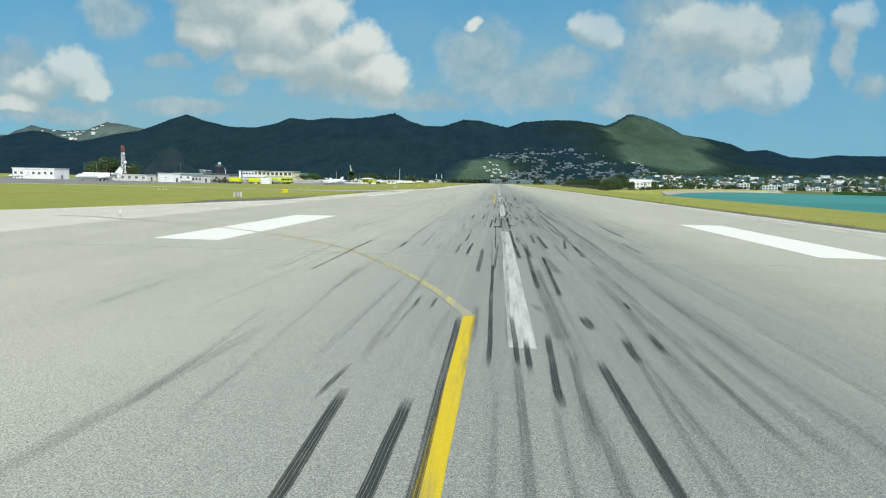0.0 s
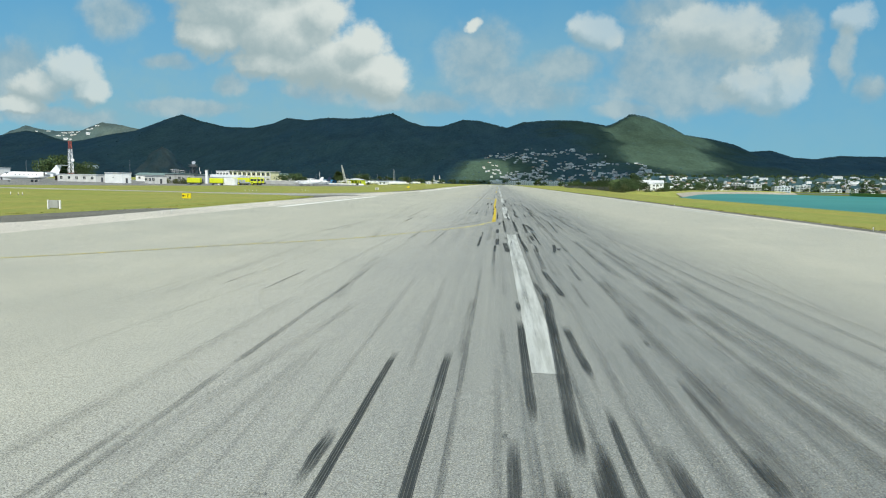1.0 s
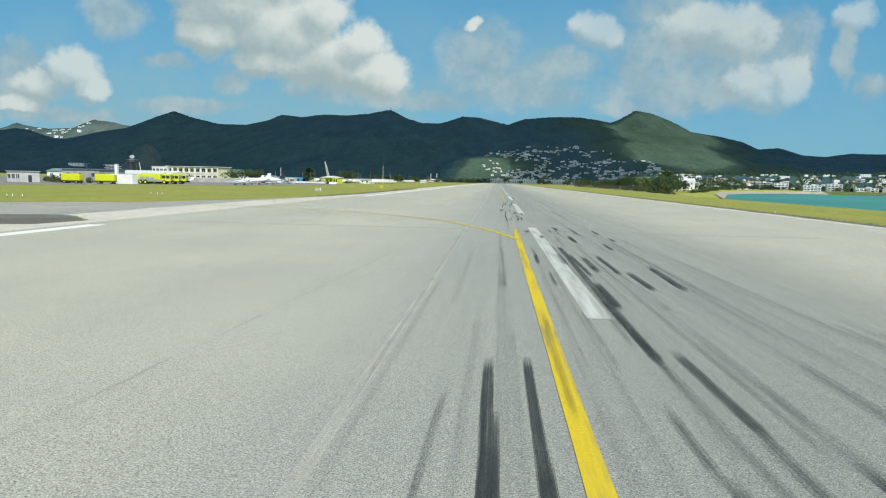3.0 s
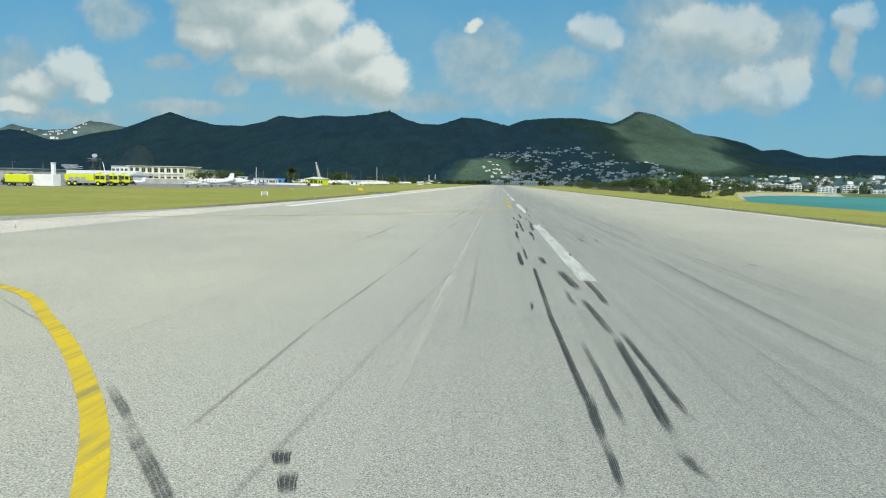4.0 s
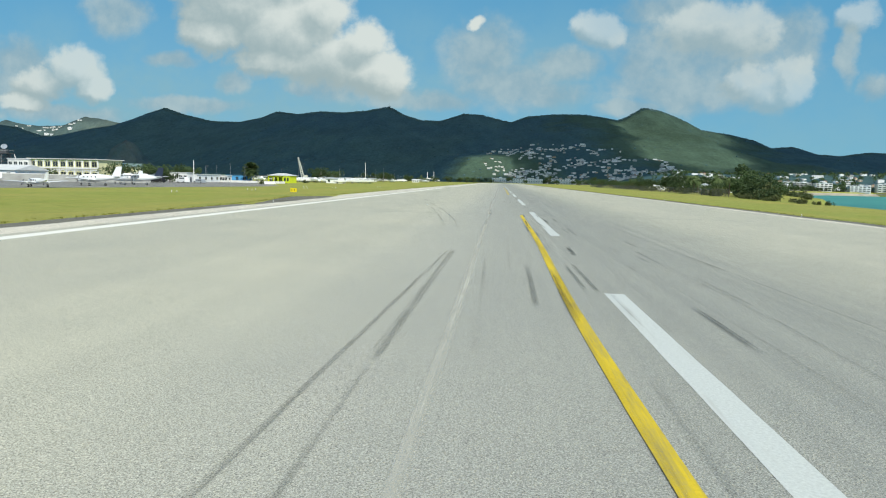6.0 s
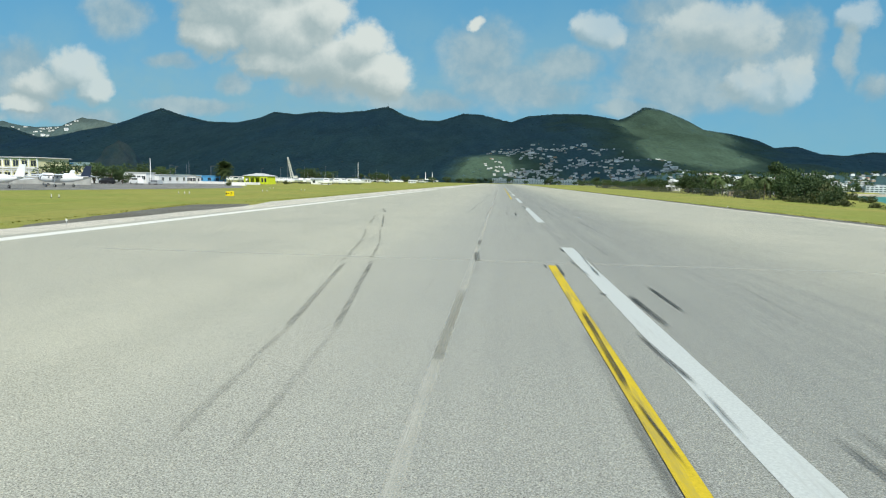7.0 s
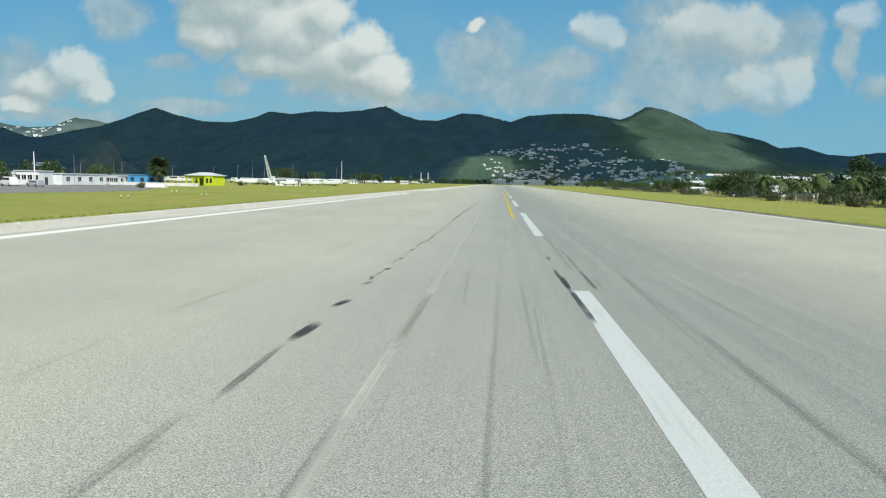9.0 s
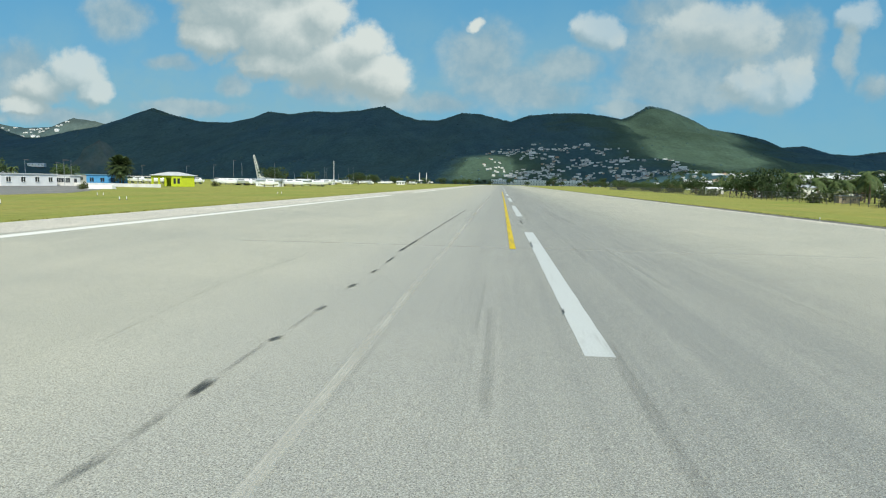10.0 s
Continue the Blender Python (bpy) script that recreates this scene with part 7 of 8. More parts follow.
def jet(x, y, rz, length, span, label):
    """A business jet, nose to +y: low swept wing, engines on the rear fuselage, T-tail."""
    t = thing("business_jet", x, y, 0, rz, label, "jet", "aeroplanes on the apron")
    r = length * 0.066
    cz = r + 1.1
    spine = [(-0.5, 0.12, 0.5), (-0.36, 0.5, 0.3), (-0.18, 0.95, 0.05), (0.05, 1.0, 0.0), (0.3, 1.0, 0.0), (0.4, 0.78, -0.1), (0.46, 0.45, -0.25), (0.5, 0.08, -0.35)]
    part("fuselage", loft(B(), [oval(length * f, cz + r * dz, r * k, r * k * 1.05) for f, k, dz in spine]), AIRWHITE, t, smooth=True)

    def blade(half, chord, tip, y0, sweep, thick, rise):
        rings = []
        for s, c, dy, dz in ((-half, tip, -sweep, rise), (0, chord, 0, 0), (half, tip, -sweep, rise)):
            rings.append([(s, y0 + dy + c * 0.5, dz), (s, y0 + dy + c * 0.1, dz + thick * c), (s, y0 + dy - c * 0.5, dz), (s, y0 + dy + c * 0.1, dz - thick * c * 0.5)])
        return loft(B(), rings)

    part("wing", blade(span / 2, length * 0.2, length * 0.07, 0, length * 0.14, 0.07, span * 0.03), AIRWHITE, t).location.z = cz - r * 0.7
    for s in (-1, 1):
        part("winglet", box(B(), s * span / 2, -length * 0.15, cz - r * 0.7 + span * 0.03 + 0.55, 0.08, length * 0.05, 1.1), AIRWHITE, t)
        e = part("engine", loft(B(), [oval(length * f, 0, r * k, r * k, 12) for f, k in ((-0.13, 0.3), (-0.06, 0.55), (0.03, 0.6), (0.06, 0.55))]), SILVER, t, smooth=True)
        e.matrix_basis = pose(s * r * 1.75, -length * 0.24, cz + r * 0.5)
        part("intake", rod(B(), (0, length * 0.058, 0), (0, length * 0.064, 0), r * 0.46, r * 0.46, 14), BLACK, e)
        part("main_leg", rod(B(), (s * span * 0.09, -length * 0.05, 0.35), (s * span * 0.09, -length * 0.05, cz - r * 0.6), 0.09), STEEL, t)
        wheel(t, s * span * 0.09, -length * 0.05, 0.4, 0.3)
    rings = [[(dx * k, y0, z) for dx, y0 in zip((-0.12, 0.12, 0.12, -0.12), (a, a, b, b))] for z, a, b, k in
             ((cz + r * 0.5, -length * 0.30, -length * 0.48, 1.0), (cz + r * 0.5 + length * 0.17, -length * 0.44, -length * 0.54, 0.6))]
    part("tail_fin", loft(B(), rings), AIRWHITE, t)
    part("tailplane", blade(span * 0.24, length * 0.10, length * 0.06, -length * 0.5, length * 0.04, 0.07, 0), AIRWHITE, t).location.z = cz + r * 0.5 + length * 0.17
    part("windscreen", box(B(), 0, length * 0.395, cz + r * 0.5, r * 1.25, length * 0.045, r * 0.45, taper=0.75), GLASS, t)
    pane = part("cabin_window", box(B(), 0, 0, 0, r * 2.03, 0.34, 0.36, bevel=0.06), GLASS, t)
    pane.matrix_basis = pose(0, length * 0.28, cz + r * 0.25)
    for i in range(1, 6):
        again(pane, 0, length * (0.28 - 0.07 * i), cz + r * 0.25)
    part("nose_leg", rod(B(), (0, length * 0.36, 0.3), (0, length * 0.36, cz - r * 0.6), 0.07), STEEL, t)
    wheel(t, 0, length * 0.36, 0.3, 0.2)
    return t


jet(-181.3, 338, 150, 21, 20, "white business jet with rear engines parked on the apron")
plane(-93, 418, 60, 8.5, 11.5, False, False, AIRWHITE, "small white low-wing aeroplane parked beside the grass")
plane(-97, 448, 80, 13, 16, False, False, AIRWHITE, "white low-wing twin-engined aeroplane on the apron")
plane(-113, 494, 80, 11, 15, True, False, AIRWHITE, "white high-wing aeroplane parked on the apron")
plane(-99, 474, 82, 13.5, 17, True, False, NAVY, "white high-wing aeroplane with a dark navy tail fin")
plane(-128, 452, 100, 7.5, 10, False, False, AIRWHITE, "little white aeroplane in front of the wall")
plane(-252, 386, 170, 11, 15, False, False, AIRWHITE, "white aeroplane before the low white terminal")


# ---- apron buildings ----
def building(name, x, y, rz, w, d, h, wall, roof, floors, bays, label, category="building", style="flat", trim=None, over=0.5, win=(1.3, 1.3), door=True):
    """A plain airfield building: walls, roof, trim, recessed windows and a door on its front (-y) and its end (+x)."""
    t = thing(name, x, y, 0, rz, label, category)
    part("wall", box(B(), 0, 0, h / 2 - 0.1, w, d, h + 0.2), wall, t)
    bm = B()
    if style == "flat":
        box(bm, 0, 0, h + 0.12, w + over, d + over, 0.25)
    elif style == "hip":
        box(bm, 0, 0, h + h * 0.16, w + over, d + over, h * 0.32, taper=0.25)
    else:
        v = [bm.verts.new(p) for p in ((-w / 2 - over, -d / 2 - over, h), (w / 2 + over, -d / 2 - over, h), (w / 2 + over, d / 2 + over, h), (-w / 2 - over, d / 2 + over, h),
                                       (-w / 2 - over, 0, h + d * 0.14), (w / 2 + over, 0, h + d * 0.14))]
        for f in ((0, 1, 5, 4), (2, 3, 4, 5), (1, 2, 5), (3, 0, 4), (3, 2, 1, 0)):
            bm.faces.new([v[i] for i in f])
    part("roof", bm, roof, t)
    if trim:
        part("trim", box(B(), 0, -d / 2 - 0.12, h - 0.3, w + 0.3, 0.2, 0.5), trim, t)
    pane = sill = None
    for f in range(floors):
        for i in range(bays):
            px, pz = -w / 2 + (i + 0.5) * w / bays, (f + 0.55) * h / floors
            if pane is None:
                pane = part("window", box(B(), 0, 0, 0, win[0], 0.16, win[1]), GLASS, t)
                pane.matrix_basis = pose(px, -d / 2 + 0.02, pz)
                sill = part("window_frame", box(box(box(B(), 0, 0, -win[1] / 2 - 0.06, win[0] + 0.3, 0.3, 0.12), 0, 0, win[1] / 2 + 0.06, win[0] + 0.3, 0.26, 0.12), 0, 0, 0, 0.07, 0.22, win[1]), wall, t)
                sill.matrix_basis = pose(px, -d / 2 + 0.02, pz)
            else:
                again(pane, px, -d / 2 + 0.02, pz)
                again(sill, px, -d / 2 + 0.02, pz)
    if door:
        part("door", box(B(), w / 2 - 0.02, 0, 1.05, 0.16, 1.1, 2.1), DARKGREY, t)
    return t


building("terminal", -251, 405, 0, 24, 12, 5.6, WHITE, ROOF_WHITE, 1, 7, "low white flat-roofed terminal behind parked aircraft", trim=WHITE)
building("shed", -163.7, 373, -15, 9.5, 5, 4.2, WHITE, ROOF_WHITE, 1, 1, "plain white boxy shed with a pale flat roof", win=(0.5, 0.5))
building("hut", -150, 380, -20, 6.5, 6, 3.2, OFFWHITE, ROOF_GREY, 1, 3, "low whitewashed hut with a grey roof")
building("shed", -196, 402, -10, 22, 7, 3.2, OFFWHITE, ROOF_WHITE, 1, 5, "long low white shed near the red and white mast")
building("hangar", -162.5, 446, -8, 17, 14, 4.6, GREYWALL, ROOF_GREEN, 1, 3, "grey hangar with a low grey-green metal roof", over=1.0)
t = thing("pillar", -150.0, 440, 0, 0, "stout white concrete pillar beside the hangar", "pillar")
part("shaft", box(B(), 0, 0, 3.3, 1.1, 1.1, 6.8, taper=0.94, bevel=0.04), WHITE, t)
part("cap", box(B(), 0, 0, 6.8, 1.3, 1.3, 0.25, bevel=0.03), OFFWHITE, t)
building("hall", -182, 520, -6, 50, 13, 3.3, WHITE, ROOF_WHITE, 1, 10, "very long white hall with a white roof", style="gable")
office = building("office_building", -160, 549, -8, 30, 12, 7.6, CREAM, OFFWHITE, 2, 9, "cream two-storey office with green trim and arched bays", trim=GREEN_TRIM, win=(1.9, 1.8), over=1.2)
bm = B()                             # one arched head over a window
for k in range(8):
    a0, a1 = math.pi * k / 8, math.pi * (k + 1) / 8
    mid = (a0 + a1) / 2
    box(bm, 1.15 * math.cos(mid), 0, 0.75 * math.sin(mid), 0.42, 0.28, 0.2)
arch = part("arch", bm, WHITE, office, "white arched window head")
arch.matrix_basis = pose(-15 + 30 / 18, -6.08, 3.02)
pilaster = part("pilaster", box(B(), 0, 0, 3.75, 0.30, 0.34, 7.3, bevel=0.03), WHITE, office, "white pilaster")
pilaster.matrix_basis = pose(-14.9, -6.1, 0)
for k in range(9):
    for z in (3.02, 6.82):
        if k or z > 4:
            again(arch, -15 + 30 / 9 * (k + 0.5), -6.08, z)
    again(pilaster, -15 + 30 / 9 * (k + 1) - (0.1 if k == 8 else 0), -6.1, 0)
part("string_course", box(B(), 0, -6.12, 3.85, 30.2, 0.3, 0.26), WHITE, office, "white moulding between the storeys")
part("balustrade", box(B(), 0, -6.45, 4.5, 30.0, 0.12, 0.5), OFFWHITE, office)
building("annexe", -148.6, 556, 0, 4.5, 6, 6.4, BLUEWALL, ROOF_BLUE, 2, 1, "narrow bright blue stair annexe beside the cream office")
building("annexe", -145.5, 563, 0, 8, 9, 5.6, CREAM, ROOF_GREEN, 2, 2, "cream gabled annexe with a pale green roof", style="gable")
building("annexe", -178.5, 549, -6, 9, 10, 7.4, OFFWHITE, ROOF_WHITE, 2, 4, "white two-storey annexe beside the long hall")
building("shed", -212, 520, 0, 24, 10, 3.9, OFFWHITE, ROOF_GREEN, 1, 5, "pale shed with a faded grey-green roof", style="gable")
building("office", -131.3, 578, -4, 7.5, 5, 3.7, WHITE, ROOF_WHITE, 1, 4, "white single-storey portable office")
building("office", -131.0, 600, 86, 19, 5, 3.1, WHITE, ROOF_WHITE, 1, 4, "white office with dark windows facing the apron")
building("office", -127.6, 617, -4, 4.5, 4, 2.9, OFFWHITE, ROOF_WHITE, 1, 3, "white recessed office with an open porch")
building("office", -139.0, 560, -4, 6.5, 6, 3.2, WHITE, ROOF_WHITE, 1, 3, "white corner office with tall windows", win=(1.1, 1.9))
building("shed", -130.5, 645, 0, 11, 5, 3.2, BLUEWALL, ROOF_BLUE, 1, 3, "bright blue shed behind the low wall")
building("shed", -160, 690, 0, 9, 8, 3.4, GREYWALL, ROOF_GREEN, 1, 2, "grey shed with a green metal roof")
building("office", -172, 640, 0, 20, 8, 3.6, WHITE, ROOF_WHITE, 1, 6, "long white office with a row of windows")

t = thing("perimeter_wall", -137, 510, 0, 0, "long grey-white concrete wall behind the aircraft", "wall")
part("wall", box(B(), -8, -1.7, 1.0, 60, 0.3, 2.2, 12), GREYWALL, t)
part("coping", box(B(), -8, -1.7, 2.16, 60, 0.44, 0.14, 12), OFFWHITE, t)
t = thing("concrete_slab", -93.9, 573, 0, 12, "pale concrete slab lying at the apron edge", "slab")
part("slab", box(B(), 0, 0, 0.45, 6.0, 2.4, 0.9, taper=0.9, bevel=0.08), OFFWHITE, t)

# lime kiosk with its white canopy
t = thing("kiosk", -110.3, 651, 0, -14, "bright lime-yellow kiosk with open posts and dark doorways", "kiosk")
part("back_wall", box(B(), 0, 2.5, 1.75, 12.5, 0.3, 3.5), LIMEWALL, t)
part("side_wall", box(B(), 4.4, -0.6, 1.75, 3.7, 5.8, 3.5), LIMEWALL, t)
part("beam", box(B(), -1.2, -3.0, 3.2, 10.2, 0.5, 0.8), LIMEWALL, t)
post = part("post", box(B(), 0, 0, 1.5, 0.5, 0.5, 3.0), LIMEWALL, t)
post.matrix_basis = pose(-6.0, -3.0, 0)
for k in range(1, 4):
    again(post, -6.0 + 2.7 * k, -3.0, 0)
part("roof", box(box(B(), 0, 0, 3.62, 13.4, 7.4, 0.22), 0, 0, 4.25, 13.0, 7.0, 1.05, taper=0.25), ROOF_WHITE, t)
pane = part("window", box(B(), 0, 0, 0, 0.9, 0.1, 1.7), GLASS, t)
pane.matrix_basis = pose(3.6, -3.52, 1.8)
again(pane, 5.2, -3.52, 1.8)
t = thing("canopy", -121.5, 652, 0, -14, "flat off-white sun canopy on thin posts beside the kiosk", "canopy")
part("top", box(B(), 0, 0, 3.1, 9.5, 5.5, 0.3), OFFWHITE, t)
post = part("post", rod(B(), (0, 0, 0), (0, 0, 3.0), 0.08), STEEL, t)
post.matrix_basis = pose(-4.5, -2.5, 0)
for px, py in ((4.5, -2.5), (-4.5, 2.5), (4.5, 2.5), (0, -2.5)):
    again(post, px, py, 0)
t = thing("perimeter_wall", -117, 617, 0, 4, "low whitewashed wall in front of the blue shed", "wall")
part("wall", box(B(), 0, 0, 0.45, 34, 0.3, 1.0), OFFWHITE, t)


# ---- masts, poles and the crane ----
def lattice(name, x, y, height, base, mats, label, top=0.4, slim=0.13):
    """A square lattice mast in coloured sections."""
    t = thing(name, x, y, 0, 12, label, "mast")
    sections = len(mats)
    for s in range(sections):
        z0, z1 = height * s / sections, height * (s + 1) / sections
        w0, w1 = (base + (top - base) * z / height for z in (z0, z1))
        for a in range(4):
            p = [Vector((math.cos(a * math.pi / 2 + k), math.sin(a * math.pi / 2 + k), 0)) for k in (0, math.pi / 2)]
            low, high = Vector((0, 0, z0)), Vector((0, 0, z1))
            part("leg", rod(B(), p[0] * w0 + low, p[0] * w1 + high, slim, slim, 6), mats[s], t)
            part("brace", rod(B(), p[0] * w0 + low, p[1] * w1 + high, slim * 0.55, slim * 0.55, 6), mats[s], t)
            part("brace", rod(B(), p[1] * w0 + low, p[0] * w1 + high, slim * 0.55, slim * 0.55, 6), mats[s], t)
            part("girt", rod(B(), p[0] * w1 + high, p[1] * w1 + high, slim * 0.55, slim * 0.55, 6), mats[s], t)
    return t


m = lattice("radio_mast", -204.2, 406.3, 19, 1.5, [RED, AIRWHITE, AIRWHITE, AIRWHITE, RED], "red and white banded lattice radio mast", 0.7, 0.07)
dish = part("dish", loft(B(), [oval(0, 0, 0.2, 0.2, 12), oval(-0.35, 0, 0.75, 0.75, 12), oval(-0.4, 0, 0.8, 0.8, 12)]), WHITE, m)
dish.matrix_basis = pose(1.3, -0.4, 10)
m = lattice("radar_tower", -220, 596, 10.5, 3.3, [DARKGREY, DARKGREY, DARKGREY], "dark steel radar tower above the long white hall", 2.3, 0.2)
part("platform", box(B(), 0, 0, 10.6, 5.4, 5.4, 0.35), DARKGREY, m)
part("cabin", box(B(), 0, 0, 11.6, 2.6, 2.6, 1.7, taper=0.9, bevel=0.1), DARKGREY, m)
rail = part("rail", rod(B(), (-2.6, 0, 0), (2.6, 0, 0), 0.09, 0.09, 6), STEEL, m)
rail.matrix_basis = pose(0, -2.6, 11.8)
again(rail, 0, 2.6, 11.8)
part("antenna", loft(B(), [oval(0, 0, 0.3, 0.3, 12), oval(-0.5, 0, 1.3, 1.0, 12), oval(-0.6, 0, 1.4, 1.1, 12)]), SILVER, m).matrix_basis = pose(0.4, -0.4, 13.4, -12, 0, 0)
brace = part("prop", rod(B(), (0, 0, 0), (-1.6, 0, 8.6), 0.24, 0.16), WHITE, m)
brace.matrix_basis = pose(5.6, 0, 1.6)
m = lattice("antenna_frame", -231, 590, 8.5, 2.6, [STEEL, STEEL], "open grey steel antenna frame on the roof line", 2.0)
part("crossbar", rod(B(), (-3.5, 0, 8.2), (6.5, 0, 7.4), 0.18, 0.18), STEEL, m)
part("crossbar", rod(B(), (-3.0, 0, 6.6), (6.5, 0, 6.4), 0.14, 0.14), STEEL, m)


def pole(x, y, h, label, r=0.055, head=False, mat=STEEL):
    t = thing("lamp_post" if head else "pole", x, y, 0, 0, label, "lamp post" if head else "pole", "poles and lamp posts")
    part("shaft", rod(B(), (0, 0, -0.1), (0, 0, h), r, r * 0.6, 8), mat, t)
    if head:
        part("lamp_head", box(B(), 0.5, 0, h, 1.4, 0.4, 0.22, bevel=0.04), DARKGREY, t)
    return t


for x, y, h, head in ((-153.8, 364, 12, False), (-137, 413, 8, False), (-150, 418, 8, True), (-138, 470, 9, False), (-214, 396, 11, False), (-226, 405, 12, False), (-97.5, 540, 9.0, False), (-104, 575, 8, True),
                      (-130, 600, 8.5, True), (-122, 690, 9, True), (-115, 700, 10, True), (-100, 690, 11, False), (-140, 690, 9, True), (-145, 640, 8.5, True), (-96, 720, 12, False), (-128, 760, 14, True),
                      (-152, 470, 6.5, False), (-170, 520, 10, False), (-140, 640, 9.5, False), (-93, 800, 12, False), (-110, 880, 13, False), (-98, 905, 14, False), (-88, 900, 12, True), (-120, 1000, 15, False)):
    pole(x, y, h * 0.82, "slim grey street lamp post" if head else "tall thin grey mast pole", head=head)
pole(-117.8, 557, 8.5, "stout white flag pole by the office", 0.17, False, WHITE)

t = thing("summit_mast", -498, 3700, land(-498, 3700) - 1, 0, "thin radio mast on the highest summit", "mast")
part("shaft", rod(B(), (0, 0, 0), (0, 0, 16), 0.5, 0.3, 6), DARKGREY, t)
part("hut", box(B(), 3, 0, 0.8, 4, 4, 2.6), GREYWALL, t)
t = thing("crane", -187.5, 977, 0, 0, "mobile crane with a pale raised lattice boom", "crane")
part("carrier", box(B(), 2, 0, 1.6, 11, 3, 1.8, bevel=0.1), CRANE_MAT, t)
part("cab", box(B(), 6, 0, 3.6, 3.4, 2.8, 2.6, bevel=0.15), CRANE_MAT, t)
bm = B()
foot, tip = Vector((3.2, 0, 3)), Vector((-1.0, 0, 21))
for a in range(4):
    o = Vector((math.cos(a * math.pi / 2 + 0.78), math.sin(a * math.pi / 2 + 0.78), 0))
    rod(bm, foot + o * 1.5, tip + o * 0.6, 0.22, 0.15, 6)
    o2 = Vector((math.cos(a * math.pi / 2 + 2.35), math.sin(a * math.pi / 2 + 2.35), 0))
    for k in range(9):
        f0, f1 = k / 9, (k + 1) / 9
        rod(bm, foot.lerp(tip, f0) + o * (1.5 - 0.9 * f0), foot.lerp(tip, f1) + o2 * (1.5 - 0.9 * f1), 0.14, 0.14, 5)
part("boom", bm, CRANE_MAT, t)
part("stay", rod(B(), (8, 0, 4.5), tip, 0.08, 0.08, 6), DARKGREY, t)
for s in (-1, 1):
    for k in (-2, 2, 6):
        wheel(t, s * 1.4 + 2, k * 0.5, 0.6, 0.5)


# ---- boatyard ----
def boat(x, y, rz, length, mast, label):
    """A yacht ashore, bow to +y."""
    t = grow(thing("yacht", x, y, 0, rz, label, "boat", "boats in the yard"), 0.8, 0.8, 0.8)
    w = length * 0.14
    rings = []
    for f, k, zb in ((-0.5, 0.75, 0.9), (-0.2, 1.0, 0.5), (0.15, 0.95, 0.5), (0.4, 0.45, 0.9), (0.5, 0.06, 1.5)):
        rings.append([(-w * k, length * f, 2.6), (w * k, length * f, 2.6), (w * k * 0.8, length * f, zb + 0.7), (0, length * f, zb), (-w * k * 0.8, length * f, zb + 0.7)])
    part("hull", loft(B(), rings), AIRWHITE, t)
    part("cabin", box(B(), 0, -length * 0.08, 3.2, w * 1.3, length * 0.45, 1.2, taper=0.8, bevel=0.1), AIRWHITE, t)
    part("cabin_window", box(B(), 0, -length * 0.08, 3.3, w * 1.28, length * 0.3, 0.35), GLASS, t)
    part("cradle", box(box(B(), 0, -length * 0.25, 0.6, w * 1.6, 0.3, 1.2), 0, length * 0.2, 0.6, w * 1.4, 0.3, 1.2), DARKGREY, t)
    if mast:
        part("mast", rod(B(), (0, length * 0.05, 2.5), (0, length * 0.05, 2.5 + mast), 0.08, 0.06, 8), SILVER, t)
        part("boom", rod(B(), (0, length * 0.05, 4.6), (0, -length * 0.38, 4.5), 0.09, 0.09, 6), SILVER, t)
    return t


rng = random.Random(77)
for i in range(46):
    y = rng.uniform(720, 1320)
    x = -84 - rng.random() * 95 - (y - 720) * 0.02
    ln = rng.uniform(8, 17)
    boat(x, y, rng.uniform(50, 130), ln, rng.uniform(5, 9) if rng.random() < 0.25 else 0,
         "white sailing yacht propped up ashore" if ln < 12 else "large white motor yacht laid up ashore")
for i in range(18):
    y = rng.uniform(685, 800)
    boat((rng.uniform(375, 520) - 888) * 0.00073 * (y - 402), y, rng.uniform(60, 120), rng.uniform(7, 12), 0, "white motor boat on a cradle in the yard")
boat(-124.5, 955, 90, 22, 0, "big white motor yacht with stacked decks ashore")
pole(-122, 956, 17, "stout white mast standing in the boatyard", 0.24, False, WHITE)
for i in range(5):
    building("boat_shed", -96 - 11 * (i % 4) - rng.uniform(0, 8), 720 + 110 * i, 0, rng.uniform(6, 10), 6, rng.uniform(2.4, 3.0), OFFWHITE if i % 2 else WHITE, ROOF_WHITE if i % 3 else ROOF_GREY, 1, 3,
             "low white boatyard shed with a pale roof", style="gable", category="shed")

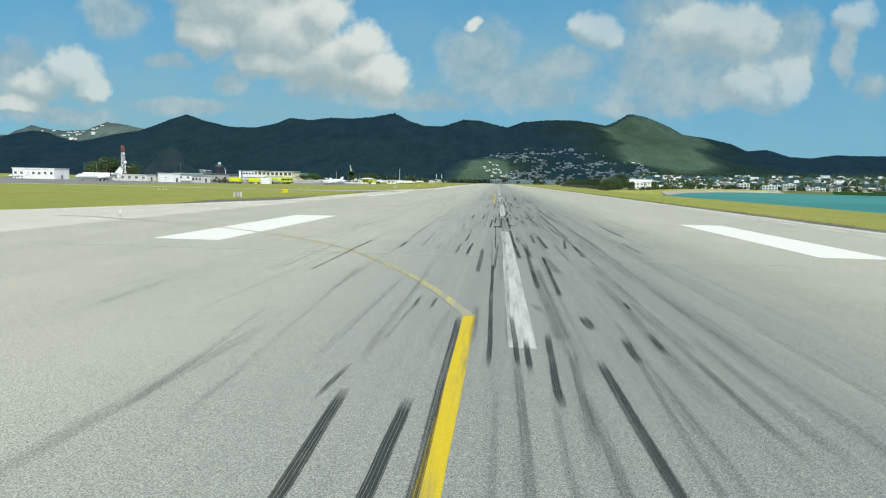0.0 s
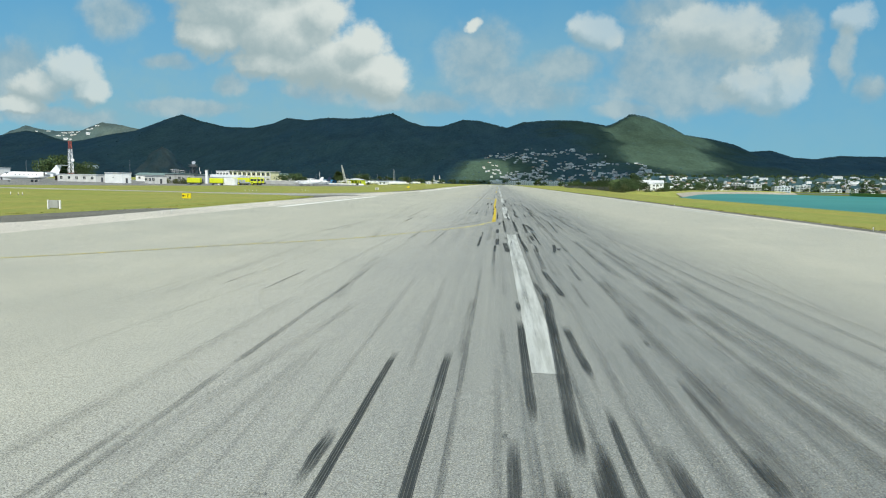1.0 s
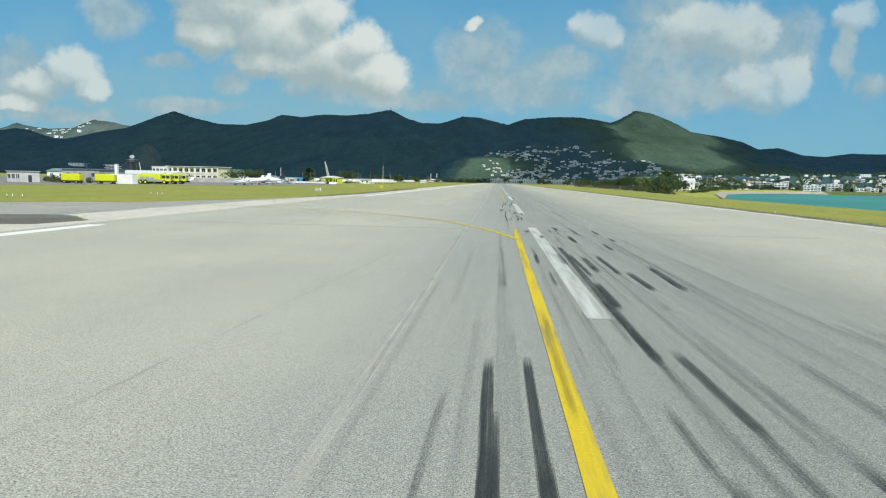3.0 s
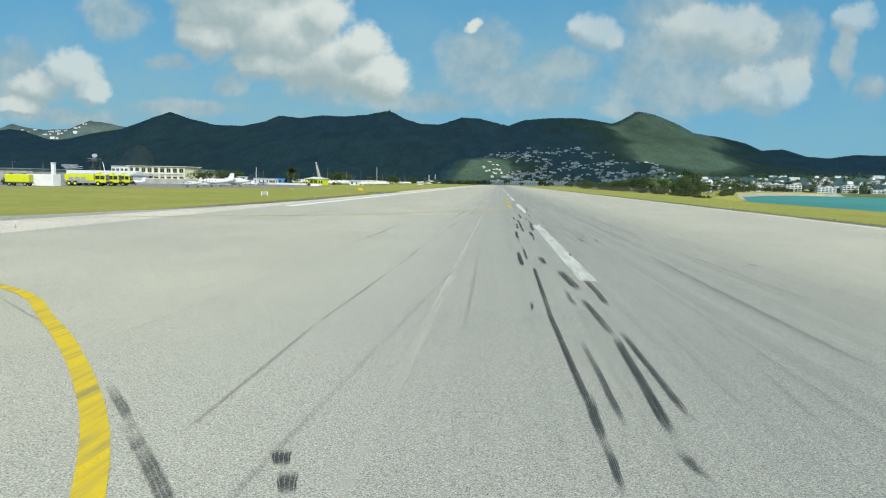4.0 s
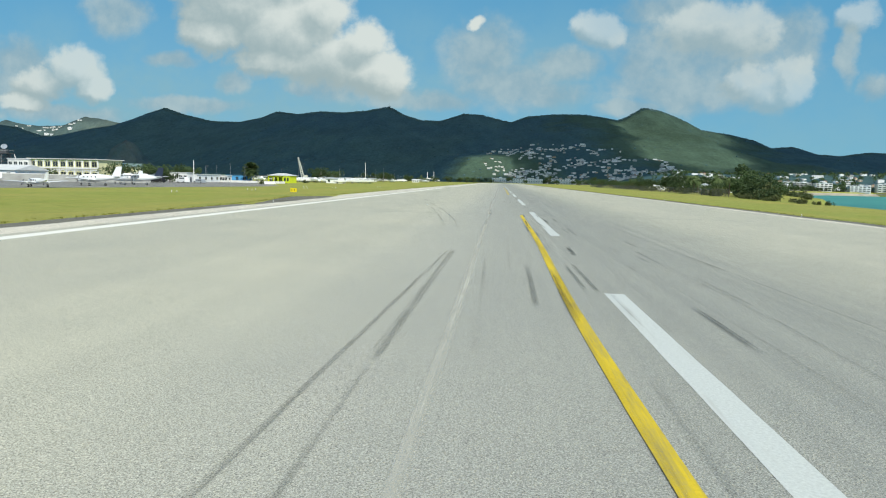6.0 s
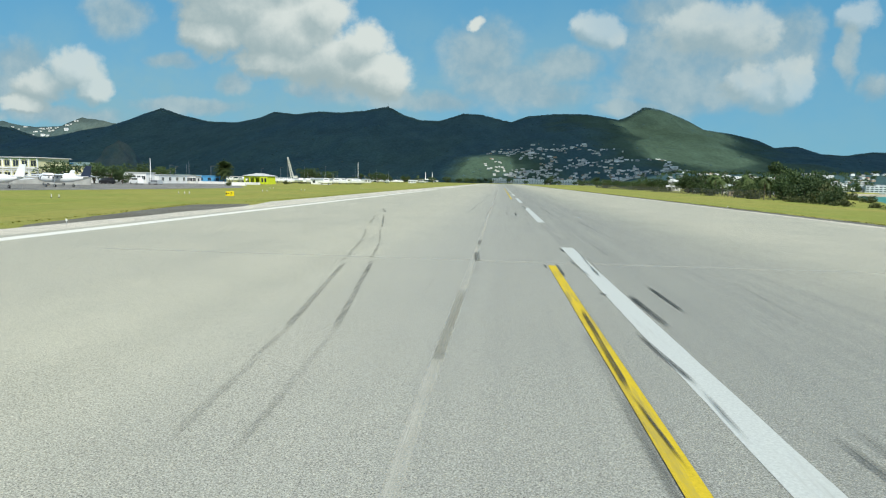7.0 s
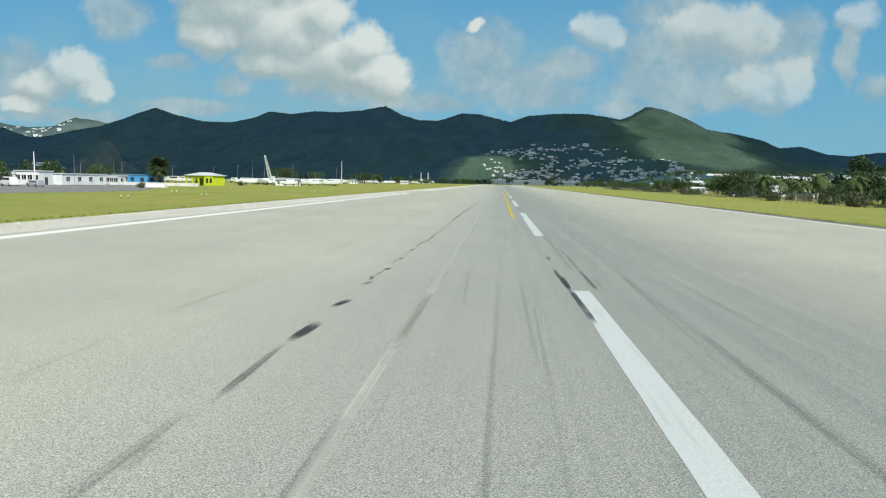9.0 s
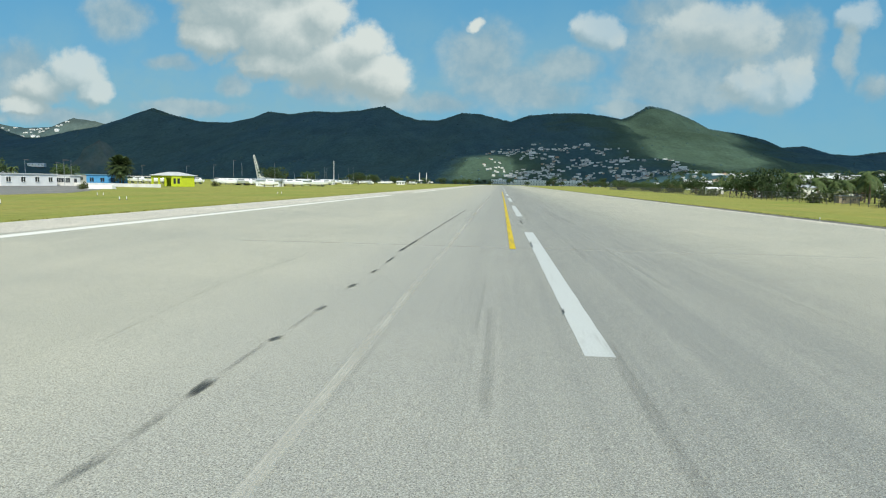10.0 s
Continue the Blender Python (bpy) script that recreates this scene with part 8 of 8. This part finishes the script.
# the causeway bridge far beyond the runway end
t = grow(thing("bridge", -128, 1640, 0, 0, "white swing bridge with two tall masts across the lagoon", "bridge"), 0.72, 0.72, 0.72)
bm = B()
n = 12
for i in range(n):
    x = -26 + 52 * (i + 0.5) / n
    box(bm, x, 0, 3.2 + 4.2 * math.cos((i + 0.5) / n * math.pi - math.pi / 2), 52 / n + 0.3, 8, 2.4)
part("deck", bm, WHITE, t)
for x in (-4, 12):
    part("mast", rod(B(), (x, 0, 3), (x, 0, 24), 0.9, 0.6, 10), WHITE, t)
for k in range(3):
    part("pier", box(B(), -16 + 16 * k, 0, 1.5, 3, 6, 4), GREYWALL, t)

# ---- the fence and kiosk beyond the southern grass ----
fence = plan_thing("fence", "weathered chain-link perimeter fence on thin posts", "fence")
post = part("post", rod(B(), (0, 0, -0.2), (0, 0, 2.3), 0.05, 0.05, 6), DARKGREY, fence)
post.matrix_basis = place(fence_x(504), 504, 0)
for i in range(1, 118):
    y = 504 + 4 * i
    again(post, 0, 0, 0).matrix_basis = place(fence_x(y), y, 0)
bm = B()
for i in range(0, 117):
    y0, y1 = 504 + 4 * i, 508 + 4 * i
    for z in (0.0, 0.9, 1.8):
        rod(bm, (fence_x(y0), y0, z), (fence_x(y1), y1, z), 0.025, 0.025, 4)
    for k in range(8):
        y = y0 + k * 0.5
        rod(bm, (fence_x(y), y, -0.3), (fence_x(y), y, 1.8), 0.012, 0.012, 3)
part("wire", bm, DARKGREY, fence)
building("hut", 87.6, 679, -10, 4.2, 3.2, 2.6, WHITE, ROOF_WHITE, 1, 1, "small white block hut behind the fence", win=(0.6, 0.6))
building("house", 113, 722, -8, 14, 10, 4.4, OFFWHITE, ROOF_WHITE, 1, 4, "white bungalow with a broad white hipped roof", "house", "hip")
building("house", 118, 700, -8, 17, 11, 5.2, WHITE, ROOF_WHITE, 2, 5, "white house with a pale hipped roof among trees", "house", "hip")
building("shed", 78, 590, -6, 4.2, 2.2, 1.5, TAN, ROOF_GREY, 1, 2, "low brownish shed beside the fence", win=(0.5, 0.5))
